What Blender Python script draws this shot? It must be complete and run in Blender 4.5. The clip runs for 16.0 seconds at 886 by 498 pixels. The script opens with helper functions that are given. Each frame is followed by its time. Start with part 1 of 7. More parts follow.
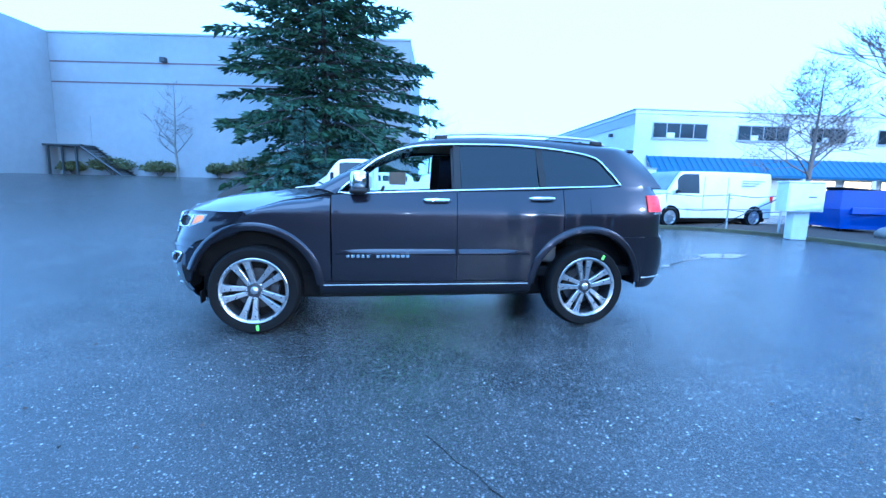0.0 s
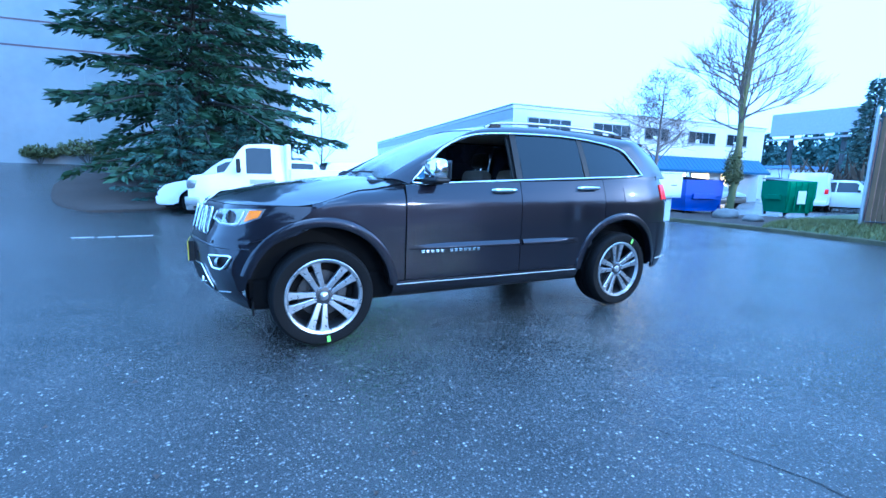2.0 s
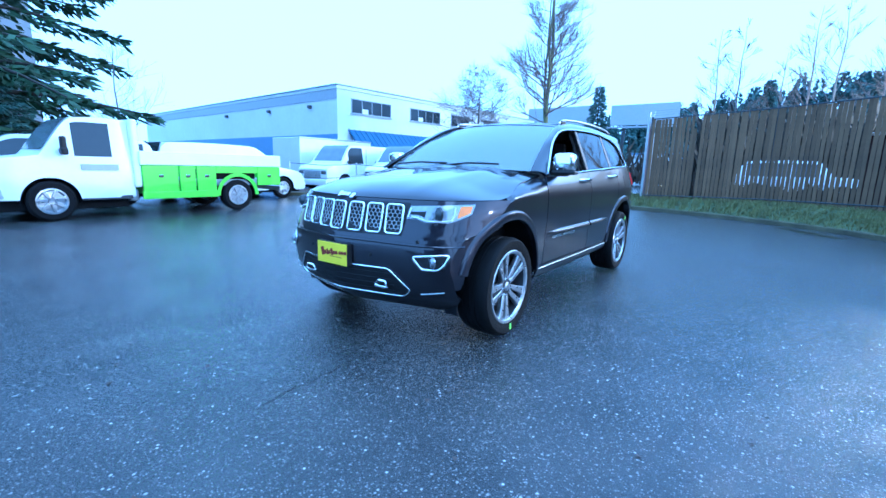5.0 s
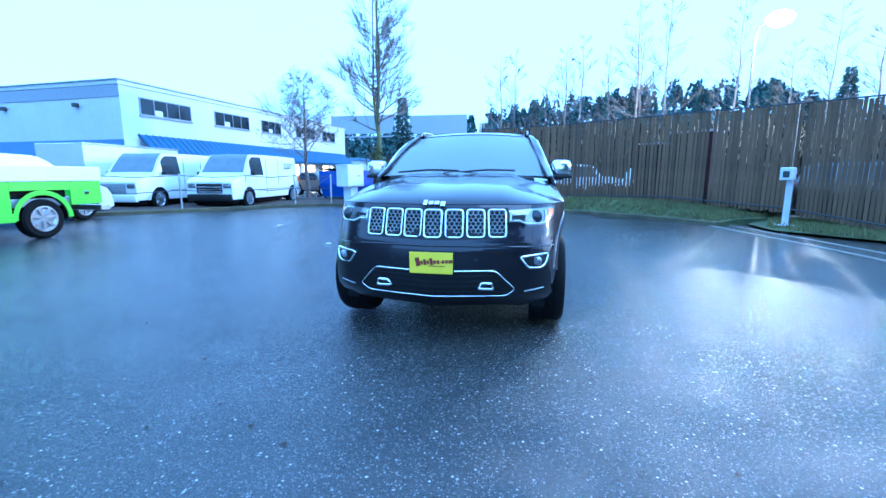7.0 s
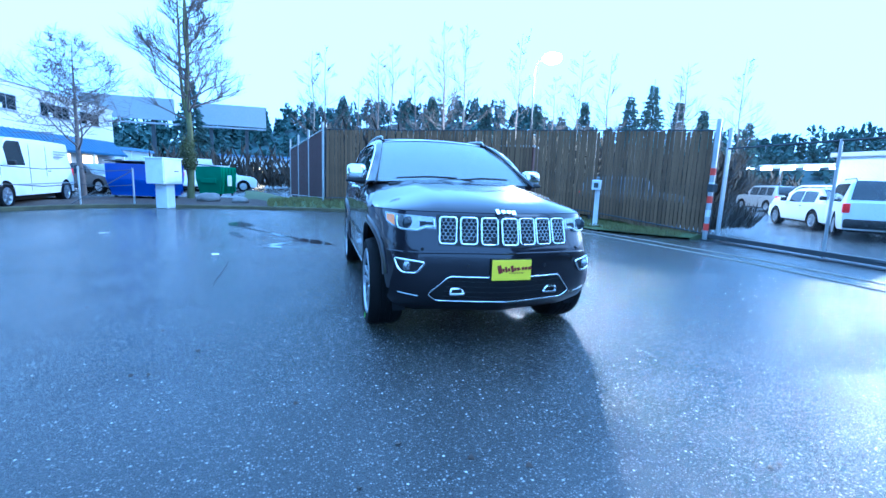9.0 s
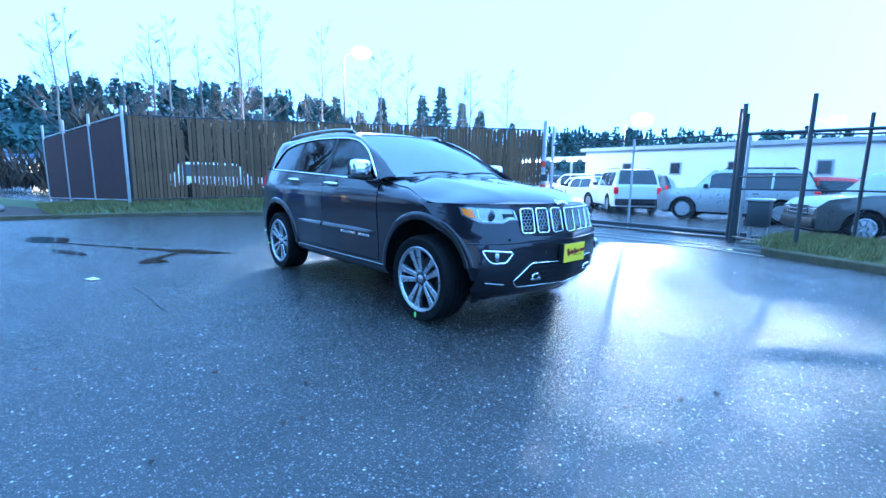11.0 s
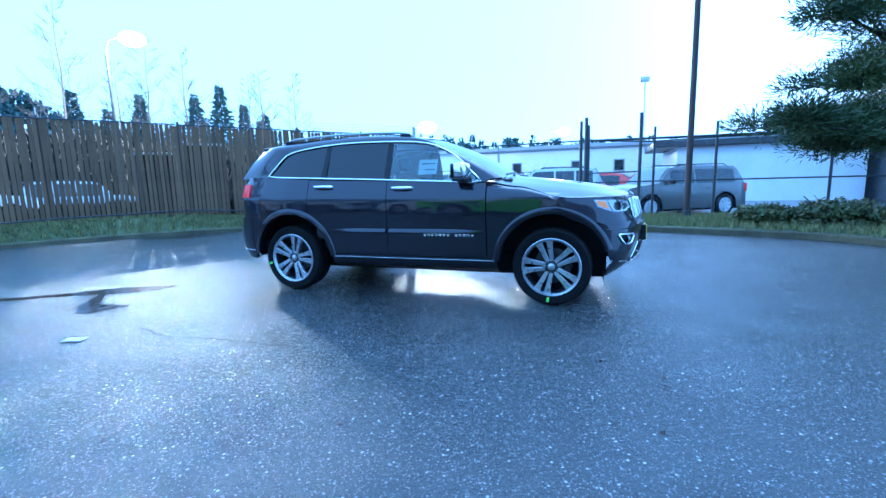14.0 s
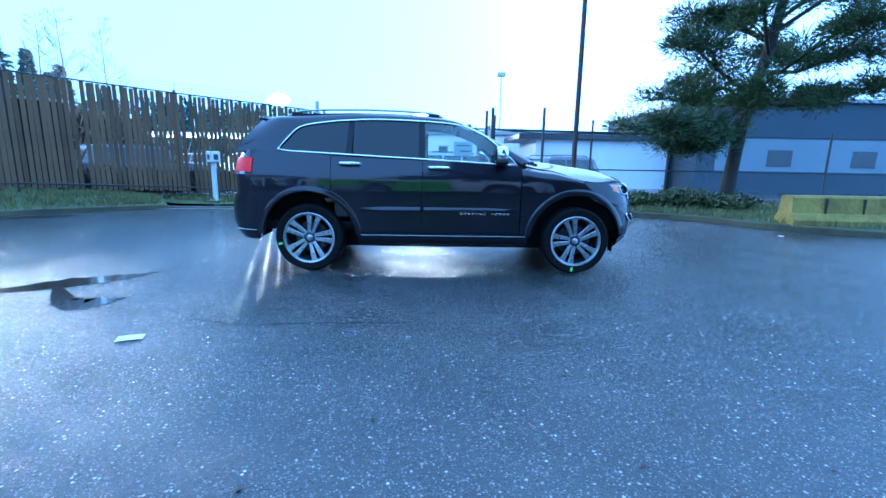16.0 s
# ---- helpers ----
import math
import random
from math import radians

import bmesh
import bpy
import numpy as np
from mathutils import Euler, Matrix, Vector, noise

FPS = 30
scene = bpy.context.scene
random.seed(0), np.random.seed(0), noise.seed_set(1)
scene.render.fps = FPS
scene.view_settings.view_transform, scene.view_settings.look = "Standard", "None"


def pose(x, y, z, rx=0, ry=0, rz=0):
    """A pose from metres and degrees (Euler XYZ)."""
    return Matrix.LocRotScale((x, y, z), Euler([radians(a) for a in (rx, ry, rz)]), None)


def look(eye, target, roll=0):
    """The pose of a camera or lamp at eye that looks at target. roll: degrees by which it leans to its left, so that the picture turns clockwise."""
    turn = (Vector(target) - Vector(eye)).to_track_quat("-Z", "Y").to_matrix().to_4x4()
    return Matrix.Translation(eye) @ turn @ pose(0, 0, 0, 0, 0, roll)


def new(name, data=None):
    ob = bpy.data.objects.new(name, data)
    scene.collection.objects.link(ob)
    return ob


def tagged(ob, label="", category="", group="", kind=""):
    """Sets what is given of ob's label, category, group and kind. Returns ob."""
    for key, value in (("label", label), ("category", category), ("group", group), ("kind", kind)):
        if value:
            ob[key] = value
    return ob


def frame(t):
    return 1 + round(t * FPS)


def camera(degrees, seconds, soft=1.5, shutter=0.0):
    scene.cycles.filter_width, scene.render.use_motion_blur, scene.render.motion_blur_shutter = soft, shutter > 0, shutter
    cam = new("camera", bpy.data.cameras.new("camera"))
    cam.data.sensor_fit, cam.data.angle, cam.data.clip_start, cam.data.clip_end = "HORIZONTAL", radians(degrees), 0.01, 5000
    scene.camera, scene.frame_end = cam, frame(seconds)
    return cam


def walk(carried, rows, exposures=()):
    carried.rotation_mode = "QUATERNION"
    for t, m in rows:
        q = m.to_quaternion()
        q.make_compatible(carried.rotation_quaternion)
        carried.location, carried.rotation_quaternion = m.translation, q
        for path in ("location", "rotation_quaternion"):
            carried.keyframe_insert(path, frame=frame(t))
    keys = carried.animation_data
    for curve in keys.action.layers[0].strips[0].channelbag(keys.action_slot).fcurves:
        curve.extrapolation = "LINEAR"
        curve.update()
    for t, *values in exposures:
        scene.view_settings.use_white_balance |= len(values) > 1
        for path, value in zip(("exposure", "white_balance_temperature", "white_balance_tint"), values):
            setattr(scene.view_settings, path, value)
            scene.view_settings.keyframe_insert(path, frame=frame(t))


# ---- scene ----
import functools

cam = camera(90.4, 16.0)
PATH = [
    (0, (-0.467, -4.673, 1.259), (-0.163, -2.716, 0.981), 1.3),
    (0.5, (-0.854, -4.518, 1.248), (-0.465, -2.571, 1.012), 2.8),
    (1, (-1.23, -4.352, 1.237), (-0.709, -2.441, 0.961), 3.3),
    (1.5, (-1.618, -4.165, 1.228), (-0.91, -2.314, 0.954), 4.8),
    (2, (-2.069, -4.044, 1.227), (-1.188, -2.276, 0.914), 1.4),
    (2.5, (-2.479, -3.854, 1.199), (-1.481, -2.145, 0.913), 2.2),
    (3, (-2.889, -3.663, 1.217), (-1.796, -2.011, 0.944), 2.3),
    (3.2, (-3.075, -3.589, 1.218), (-1.888, -2.008, 0.917), 1.0),
    (5.3, (-4.467, -2.147, 1.247), (-2.814, -1.069, 0.921), 1.5),
    (5.5, (-4.572, -1.974, 1.238), (-2.87, -0.966, 0.945), 1.1),
    (6, (-4.841, -1.537, 1.251), (-3.062, -0.67, 0.962), 0.5),
    (6.5, (-5.054, -1.091, 1.228), (-3.197, -0.411, 0.926), 1.2),
    (7, (-5.245, -0.632, 1.222), (-3.306, -0.267, 0.894), 0.1),
    (7.5, (-5.294, -0.162, 1.217), (-3.322, -0.042, 0.906), -0.6),
    (8, (-5.388, 0.313, 1.236), (-3.409, 0.166, 0.987), 1.2),
    (8.5, (-5.377, 0.843, 1.228), (-3.427, 0.505, 0.94), 1.4),
    (9, (-5.184, 1.321, 1.248), (-3.282, 0.784, 0.94), 2.1),
    (9.5, (-4.956, 1.697, 1.226), (-3.141, 0.927, 0.888), 1.1),
    (10, (-4.686, 2.269, 1.222), (-2.974, 1.283, 0.907), 1.7),
    (10.2, (-4.581, 2.489, 1.233), (-2.914, 1.432, 0.909), 2.5),
    (12.3, (-3.521, 4.07, 1.153), (-2.371, 2.462, 0.853), -3.1),
    (12.5, (-3.331, 4.185, 1.177), (-2.186, 2.575, 0.864), -1.1),
    (13, (-2.883, 4.538, 1.186), (-1.925, 2.81, 0.87), -0.7),
    (13.5, (-2.371, 4.818, 1.171), (-1.517, 3.037, 0.859), -1.4),
    (14, (-1.852, 5.106, 1.181), (-1.195, 3.239, 0.887), -1.5),
    (14.5, (-1.359, 5.339, 1.153), (-0.837, 3.439, 0.811), -2.5),
    (15, (-0.885, 5.545, 1.17), (-0.567, 3.601, 0.82), -2.5),
    (15.5, (-0.402, 5.672, 1.177), (-0.245, 3.71, 0.819), -1.1),
    (16, (0.096, 5.682, 1.185), (0.056, 3.719, 0.807), 1.0),
]
walk(cam, [(t, look(eye, target, roll)) for t, eye, target, roll in PATH],
     [(0, 1.32, 4150, 8), (3.2, 1.27, 4150, 8), (6, 1.12, 4150, 8), (10, 1.12, 4150, 8), (13, 1.1, 4150, 8), (16, 0.98, 4150, 8)])

# ---- light ----
world = bpy.data.worlds.new("overcast_dusk")
scene.world = world
world.use_nodes = True
wn, wl = world.node_tree.nodes, world.node_tree.links
sky = wn.new("ShaderNodeTexSky")
sky.sky_type, sky.sun_disc = "NISHITA", False
sky.sun_elevation, sky.sun_rotation = radians(24), radians(200)
sky.air_density, sky.dust_density, sky.ozone_density = 1.0, 3.0, 2.0
veil = wn.new("ShaderNodeMix")
veil.data_type = "RGBA"
veil.inputs[0].default_value = 0.93
veil.inputs[7].default_value = (6.2, 9.4, 13.2, 1)
wl.new(sky.outputs[0], veil.inputs[6])
bg = wn["Background"]
bg.inputs[1].default_value = 0.11
wl.new(veil.outputs[2], bg.inputs[0])

sun = new("sun", bpy.data.lights.new("sun", "SUN"))
sun.data.energy, sun.data.angle, sun.data.color = 0.6, radians(40), (0.8, 0.92, 1.0)
sun.matrix_world = look((0, 0, 30), (6, 16, 0))


# ---- materials ----
def nodes_of(m):
    m.use_nodes = True
    return m.node_tree.nodes, m.node_tree.links, m.node_tree.nodes["Principled BSDF"]


def mat(name, col, rough=0.6, metal=0.0, var=0.15, scale=6.0, bump=0.0, bscale=60.0, coat=0.0, rvar=0.1, per=0.0, spec=0.5, crough=0.03):
    """A painted, cast or grown surface: colour varied at two scales, uneven gloss and fine relief. per: change from piece to piece."""
    m = bpy.data.materials.new(name)
    n, l, b = nodes_of(m)
    tc = n.new("ShaderNodeTexCoord")
    big, fine = n.new("ShaderNodeTexNoise"), n.new("ShaderNodeTexNoise")
    big.inputs["Scale"].default_value, fine.inputs["Scale"].default_value = scale, scale * 9
    big.inputs["Detail"].default_value = 4
    l.new(tc.outputs["Object"], big.inputs["Vector"])
    l.new(tc.outputs["Object"], fine.inputs["Vector"])
    mixn = n.new("ShaderNodeMath")
    mixn.operation = "MULTIPLY_ADD"
    mixn.inputs[1].default_value = 0.4
    l.new(fine.outputs["Fac"], mixn.inputs[0])
    l.new(big.outputs["Fac"], mixn.inputs[2])
    last = mixn.outputs[0]
    if per:
        oi, pm = n.new("ShaderNodeObjectInfo"), n.new("ShaderNodeMath")
        pm.operation, pm.inputs[1].default_value = "MULTIPLY_ADD", per
        l.new(oi.outputs["Random"], pm.inputs[0])
        l.new(last, pm.inputs[2])
        last = pm.outputs[0]
    ramp = n.new("ShaderNodeMapRange")
    ramp.inputs["From Min"].default_value, ramp.inputs["From Max"].default_value = 0.35, 1.05 + per
    ramp.inputs["To Min"].default_value, ramp.inputs["To Max"].default_value = 1 - var, 1 + var
    l.new(last, ramp.inputs["Value"])
    tint = n.new("ShaderNodeVectorMath")
    tint.operation = "SCALE"
    tint.inputs[0].default_value = col
    l.new(ramp.outputs[0], tint.inputs["Scale"])
    l.new(tint.outputs[0], b.inputs["Base Color"])
    rr = n.new("ShaderNodeMapRange")
    rr.inputs["To Min"].default_value, rr.inputs["To Max"].default_value = max(0.02, rough - rvar), min(1, rough + rvar)
    l.new(big.outputs["Fac"], rr.inputs["Value"])
    l.new(rr.outputs[0], b.inputs["Roughness"])
    b.inputs["Metallic"].default_value = metal
    b.inputs["Coat Weight"].default_value = coat
    b.inputs["Coat Roughness"].default_value = crough
    b.inputs["Specular IOR Level"].default_value = spec
    if bump:
        bn, bt = n.new("ShaderNodeBump"), n.new("ShaderNodeTexNoise")
        bt.inputs["Scale"].default_value = bscale
        bn.inputs["Strength"].default_value, bn.inputs["Distance"].default_value = bump, 0.02
        l.new(tc.outputs["Object"], bt.inputs["Vector"])
        l.new(bt.outputs["Fac"], bn.inputs["Height"])
        l.new(bn.outputs[0], b.inputs["Normal"])
    return m


def glass(name, tint, gloss=0.06, ior=1.55, drops=0.0):
    """A thin pane: clear or tinted to look through, mirror-like by its Fresnel gloss; drops: share of pale diffuse
    film, for rain and painted sky sheen.
    """
    m = bpy.data.materials.new(name)
    n, l, b = nodes_of(m)
    n.remove(b)
    t, g, f, mx = n.new("ShaderNodeBsdfTransparent"), n.new("ShaderNodeBsdfGlossy"), n.new("ShaderNodeFresnel"), n.new("ShaderNodeMixShader")
    t.inputs[0].default_value = (*tint, 1)
    g.inputs["Roughness"].default_value = gloss
    f.inputs["IOR"].default_value = ior
    l.new(f.outputs[0], mx.inputs[0])
    l.new(t.outputs[0], mx.inputs[1])
    l.new(g.outputs[0], mx.inputs[2])
    last = mx.outputs[0]
    if drops:
        tc, nz, rr = n.new("ShaderNodeTexCoord"), n.new("ShaderNodeTexNoise"), n.new("ShaderNodeMapRange")
        nz.inputs["Scale"].default_value, nz.inputs["Detail"].default_value = 90, 3
        rr.inputs[1].default_value, rr.inputs[2].default_value = 0.35, 0.65
        rr.inputs[3].default_value, rr.inputs[4].default_value = drops * 0.6, drops * 1.4
        df, m2 = n.new("ShaderNodeBsdfDiffuse"), n.new("ShaderNodeMixShader")
        df.inputs[0].default_value = (0.72, 0.76, 0.78, 1)
        l.new(tc.outputs["Object"], nz.inputs["Vector"])
        l.new(nz.outputs["Fac"], rr.inputs[0])
        l.new(rr.outputs[0], m2.inputs[0])
        l.new(last, m2.inputs[1])
        l.new(df.outputs[0], m2.inputs[2])
        last = m2.outputs[0]
    l.new(last, n["Material Output"].inputs[0])
    return m


def glow(name, col, strength):
    m = bpy.data.materials.new(name)
    n, l, b = nodes_of(m)
    b.inputs["Base Color"].default_value = (*col, 1)
    b.inputs["Emission Color"].default_value = (*col, 1)
    b.inputs["Emission Strength"].default_value = strength
    return m


def asphalt_material():
    m = bpy.data.materials.new("wet_asphalt")
    n, l, b = nodes_of(m)
    geo = n.new("ShaderNodeNewGeometry")

    def tex(kind, scale, detail=3.0):
        t = n.new(kind)
        t.inputs["Scale"].default_value = scale
        if kind == "ShaderNodeTexNoise":
            t.inputs["Detail"].default_value = detail
        l.new(geo.outputs["Position"], t.inputs["Vector"])
        return t

    def remap(src, a, c, lo, hi):
        r = n.new("ShaderNodeMapRange")
        for i, v in zip((1, 2, 3, 4), (a, c, lo, hi)):
            r.inputs[i].default_value = v
        l.new(src, r.inputs[0])
        return r.outputs[0]

    def math2(op, a, c):
        k = n.new("ShaderNodeMath")
        k.operation = op
        for i, v in enumerate((a, c)):
            if isinstance(v, (int, float)):
                k.inputs[i].default_value = v
            else:
                l.new(v, k.inputs[i])
        return k.outputs[0]

    wide, patch = tex("ShaderNodeTexNoise", 0.22, 5), tex("ShaderNodeTexNoise", 1.6, 5)
    grit, stones, fines = tex("ShaderNodeTexNoise", 190, 2), tex("ShaderNodeTexVoronoi", 46), tex("ShaderNodeTexVoronoi", 95)
    base = remap(patch.outputs["Fac"], 0.3, 0.7, 0.025, 0.045)
    base = math2("MULTIPLY", base, remap(grit.outputs["Fac"], 0.3, 0.7, 0.45, 1.55))
    # pale stone chips, their colour raised to paint wet sparkle as well
    speck = remap(stones.outputs["Color"], 0.74, 0.95, 0.0, 1.0)
    near_core = remap(stones.outputs["Distance"], 0.15, 0.4, 1.0, 0.0)
    chip_glint = math2("MULTIPLY", speck, near_core)
    base = math2("ADD", base, math2("MULTIPLY", chip_glint, 0.42))
    small = math2("MULTIPLY", remap(fines.outputs["Color"], 0.50, 0.95, 0.0, 1.0), remap(fines.outputs["Distance"], 0.2, 0.5, 1.0, 0.0))
    base = math2("ADD", base, math2("MULTIPLY", small, 0.20))
    comb = n.new("ShaderNodeCombineColor")
    for i, k in enumerate((1.0, 1.0, 0.97)):
        l.new(math2("MULTIPLY", base, k), comb.inputs[i])
    l.new(comb.outputs[0], b.inputs["Base Color"])
    wet = remap(wide.outputs["Fac"], 0.42, 0.62, 0.0, 1.0)
    rough = math2("ADD", math2("MULTIPLY", wet, -0.05), remap(patch.outputs["Fac"], 0.3, 0.7, 0.13, 0.22))
    l.new(rough, b.inputs["Roughness"])
    b.inputs["IOR"].default_value = 1.54
    bump = n.new("ShaderNodeBump")
    bump.inputs["Strength"].default_value, bump.inputs["Distance"].default_value = 1.0, 0.0041
    height = math2("ADD", grit.outputs["Fac"], math2("ADD", math2("MULTIPLY", stones.outputs["Distance"], 0.6), math2("MULTIPLY", fines.outputs["Distance"], 0.6)))
    l.new(height, bump.inputs["Height"])
    l.new(bump.outputs[0], b.inputs["Normal"])
    return m


ASPHALT = asphalt_material()
PAINT = mat("dark_granite_car_paint", (0.0155, 0.0148, 0.0215), 0.34, 0.7, 0.06, 300, coat=0.9, rvar=0.03, spec=0.1, crough=0.03)
WHITE_PAINT = mat("white_van_paint", (0.72, 0.74, 0.75), 0.35, 0, 0.07, 2, coat=0.3)
GREEN_PAINT = mat("lime_green_paint", (0.22, 0.62, 0.03), 0.35, 0, 0.08, 2, coat=0.3)
SILVER_PAINT = mat("silver_car_paint", (0.42, 0.44, 0.45), 0.3, 0.6, 0.05, 20, coat=0.8)
GREY_PAINT = mat("charcoal_car_paint", (0.10, 0.10, 0.098), 0.3, 0.4, 0.05, 20, coat=0.8)
RED_PAINT = mat("red_car_paint", (0.5, 0.025, 0.02), 0.3, 0.1, 0.05, 20, coat=0.8)
BLUE_PAINT = mat("blue_dumpster_paint", (0.02, 0.05, 0.30), 0.5, 0, 0.2, 3)
DUMP_GREEN = mat("green_dumpster_paint", (0.01, 0.16, 0.07), 0.5, 0, 0.2, 3)
CHROME = mat("chrome", (0.85, 0.86, 0.88), 0.08, 1.0, 0.03, 20, rvar=0.03)
ALLOY = mat("machined_alloy", (0.46, 0.47, 0.49), 0.3, 0.9, 0.05, 40)
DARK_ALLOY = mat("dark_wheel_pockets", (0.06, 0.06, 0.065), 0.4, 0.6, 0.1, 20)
RUBBER = mat("tyre_rubber", (0.006, 0.006, 0.0065), 0.7, 0, 0.2, 30, bump=0.2, bscale=120, spec=0.12)
BLACK = mat("black_trim_plastic", (0.012, 0.012, 0.013), 0.5, 0, 0.15, 30, spec=0.25)
DARK = mat("dark_underbody", (0.008, 0.008, 0.009), 0.85, 0, 0.2, 10, spec=0.15)
CLEAR = glass("clear_glass", (0.82, 0.88, 0.87), 0.02)
# the pale film is rain plus sky sheen painted as diffuse white
WETGLASS = glass("rain_and_sheen_glass", (0.60, 0.66, 0.68), 0.12, 2.6, 0.12)
TINT = glass("tinted_glass", (0.05, 0.05, 0.06), 0.02, 1.58)
CARGLASS = mat("dark_car_window", (0.03, 0.035, 0.04), 0.08, 0, 0.1, 4, rvar=0.03)
# windscreen base lightened to stand in for reflected sky
SCREEN = mat("sky_pale_windscreen", (0.13, 0.155, 0.17), 0.1, 0, 0.2, 3, rvar=0.04)
AMBER = mat("amber_lens", (0.75, 0.20, 0.01), 0.2, 0, 0.1, 30, coat=0.5)
RED_LENS = mat("red_lens", (0.75, 0.015, 0.02), 0.3, 0, 0.1, 30, coat=0.15, spec=0.2)
LENS = mat("headlamp_reflector", (0.30, 0.31, 0.33), 0.15, 0.7, 0.25, 25)
LEATHER = mat("light_frost_leather", (0.42, 0.36, 0.29), 0.55, 0, 0.1, 15, bump=0.15, bscale=200)
DARKSEAT = mat("dark_leather", (0.03, 0.027, 0.026), 0.55, 0, 0.1, 15, bump=0.15, bscale=200)
PAPER = mat("window_sticker_paper", (0.8, 0.8, 0.78), 0.7, 0, 0.05, 5)
INK = mat("grey_print", (0.15, 0.15, 0.16), 0.8, 0, 0.1, 5)
YELLOW = mat("yellow_plate", (0.80, 0.66, 0.02), 0.4, 0, 0.05, 10)
SCRIPT = mat("dark_red_script", (0.16, 0.015, 0.01), 0.5, 0, 0.1, 10)
CHALK = mat("green_chalk_mark", (0.35, 0.8, 0.1), 0.7, 0, 0.1, 30)
STUCCO = mat("white_stucco_wall", (0.62, 0.64, 0.66), 0.85, 0, 0.10, 0.35, bump=0.12, bscale=14)
TILTUP = mat("pale_tilt_up_concrete", (0.27, 0.285, 0.30), 0.85, 0, 0.16, 0.25, bump=0.12, bscale=9)
REDLINE = mat("faded_red_stripe_paint", (0.115, 0.078, 0.086), 0.8, 0, 0.2, 1)
BLUEBAND = mat("blue_wall_band_paint", (0.17, 0.26, 0.42), 0.7, 0, 0.12, 0.5)
AWNING = mat("blue_metal_roofing", (0.04, 0.10, 0.20), 0.4, 0.2, 0.15, 1)
FRAME = mat("grey_window_frame", (0.30, 0.32, 0.34), 0.5, 0.3, 0.1, 4)
WINDOWGLASS = mat("dark_office_window", (0.02, 0.025, 0.03), 0.08, 0, 0.3, 0.8, rvar=0.03)
WARM = glow("warm_shop_light", (1.0, 0.62, 0.22), 2.6)
SLATEBAND = mat("slate_metal_siding", (0.20, 0.235, 0.27), 0.7, 0.1, 0.12, 0.4)
# siding colour darkened to hold the shade of the wall's far side
DARKWALL = mat("shaded_metal_siding", (0.05, 0.065, 0.085), 0.7, 0.1, 0.15, 0.4)
PALEMETAL = mat("pale_metal_siding", (0.66, 0.69, 0.71), 0.7, 0.1, 0.12, 0.4)
SLAT = mat("brown_fence_slat", (0.125, 0.080, 0.040), 0.9, 0, 0.55, 1.2, bump=0.2, bscale=30, per=0.5)
MAROON = mat("maroon_fence_slat", (0.045, 0.020, 0.020), 0.9, 0, 0.35, 1.2, per=0.4)
GALV = mat("galvanised_steel", (0.42, 0.44, 0.45), 0.45, 0.7, 0.15, 5)
DARKSTEEL = mat("dark_fence_steel", (0.05, 0.055, 0.06), 0.5, 0.4, 0.15, 5)
WOODPOLE = mat("weathered_pole_wood", (0.055, 0.040, 0.034), 0.8, 0, 0.3, 3, bump=0.3, bscale=20)
CONCRETE = mat("kerb_concrete", (0.15, 0.145, 0.12), 0.75, 0, 0.3, 2.5, bump=0.3, bscale=30)
MOSSKERB = mat("mossy_kerb_concrete", (0.080, 0.074, 0.038), 0.85, 0, 0.55, 2.2, bump=0.4, bscale=24)
MOSSY = mat("yellow_mossy_barrier", (0.24, 0.185, 0.035), 0.85, 0, 0.6, 2.0, bump=0.4, bscale=14)
SOIL = mat("wet_bark_mulch", (0.040, 0.028, 0.020), 0.9, 0, 0.5, 5, bump=0.8, bscale=30)
TURF = mat("winter_turf_soil", (0.065, 0.085, 0.03), 0.9, 0, 0.45, 1.5, bump=0.6, bscale=30)
GRASS = mat("grass_blades", (0.145, 0.150, 0.048), 0.7, 0, 0.5, 3)
BARK = mat("grey_brown_bark", (0.075, 0.068, 0.060), 0.9, 0, 0.3, 6, bump=0.5, bscale=25)
PALEBARK = mat("pale_birch_bark", (0.17, 0.165, 0.15), 0.85, 0, 0.4, 3, bump=0.3, bscale=20)
MOSSBARK = mat("mossy_bark", (0.11, 0.12, 0.05), 0.9, 0, 0.35, 5, bump=0.5, bscale=25)
BRUSH = mat("dead_brown_brush", (0.030, 0.026, 0.019), 0.9, 0, 0.4, 2)
TWIG = mat("thin_grey_twigs", (0.14, 0.12, 0.11), 0.9, 0, 0.3, 4)
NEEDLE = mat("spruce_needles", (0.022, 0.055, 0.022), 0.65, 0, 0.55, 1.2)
BLUENEEDLE = mat("blue_spruce_needles", (0.045, 0.095, 0.075), 0.65, 0, 0.5, 1.5)
PINENEEDLE = mat("pine_needles", (0.050, 0.078, 0.020), 0.65, 0, 0.6, 0.8)
DARKBARK = mat("dark_conifer_bark", (0.030, 0.028, 0.024), 0.9, 0, 0.3, 5, bump=0.4, bscale=25)
# far conifers: needle green paled and blued to carry the air's haze
HAZENEEDLE = mat("haze_tinted_needles", (0.055, 0.102, 0.092), 0.8, 0, 0.5, 0.3)
LEAF = mat("shrub_leaves", (0.080, 0.092, 0.030), 0.6, 0, 0.5, 2)
# hill colour includes the blue haze of distance
HAZE = mat("hazed_hillside", (0.050, 0.085, 0.090), 0.95, 0, 0.4, 0.02)
WATER = mat("puddle_water", (0.010, 0.010, 0.010), 0.11, 0, 0.2, 1, rvar=0.05, spec=0.5)
ROADPAINT = mat("worn_white_road_paint", (0.60, 0.62, 0.62), 0.6, 0, 0.35, 8)
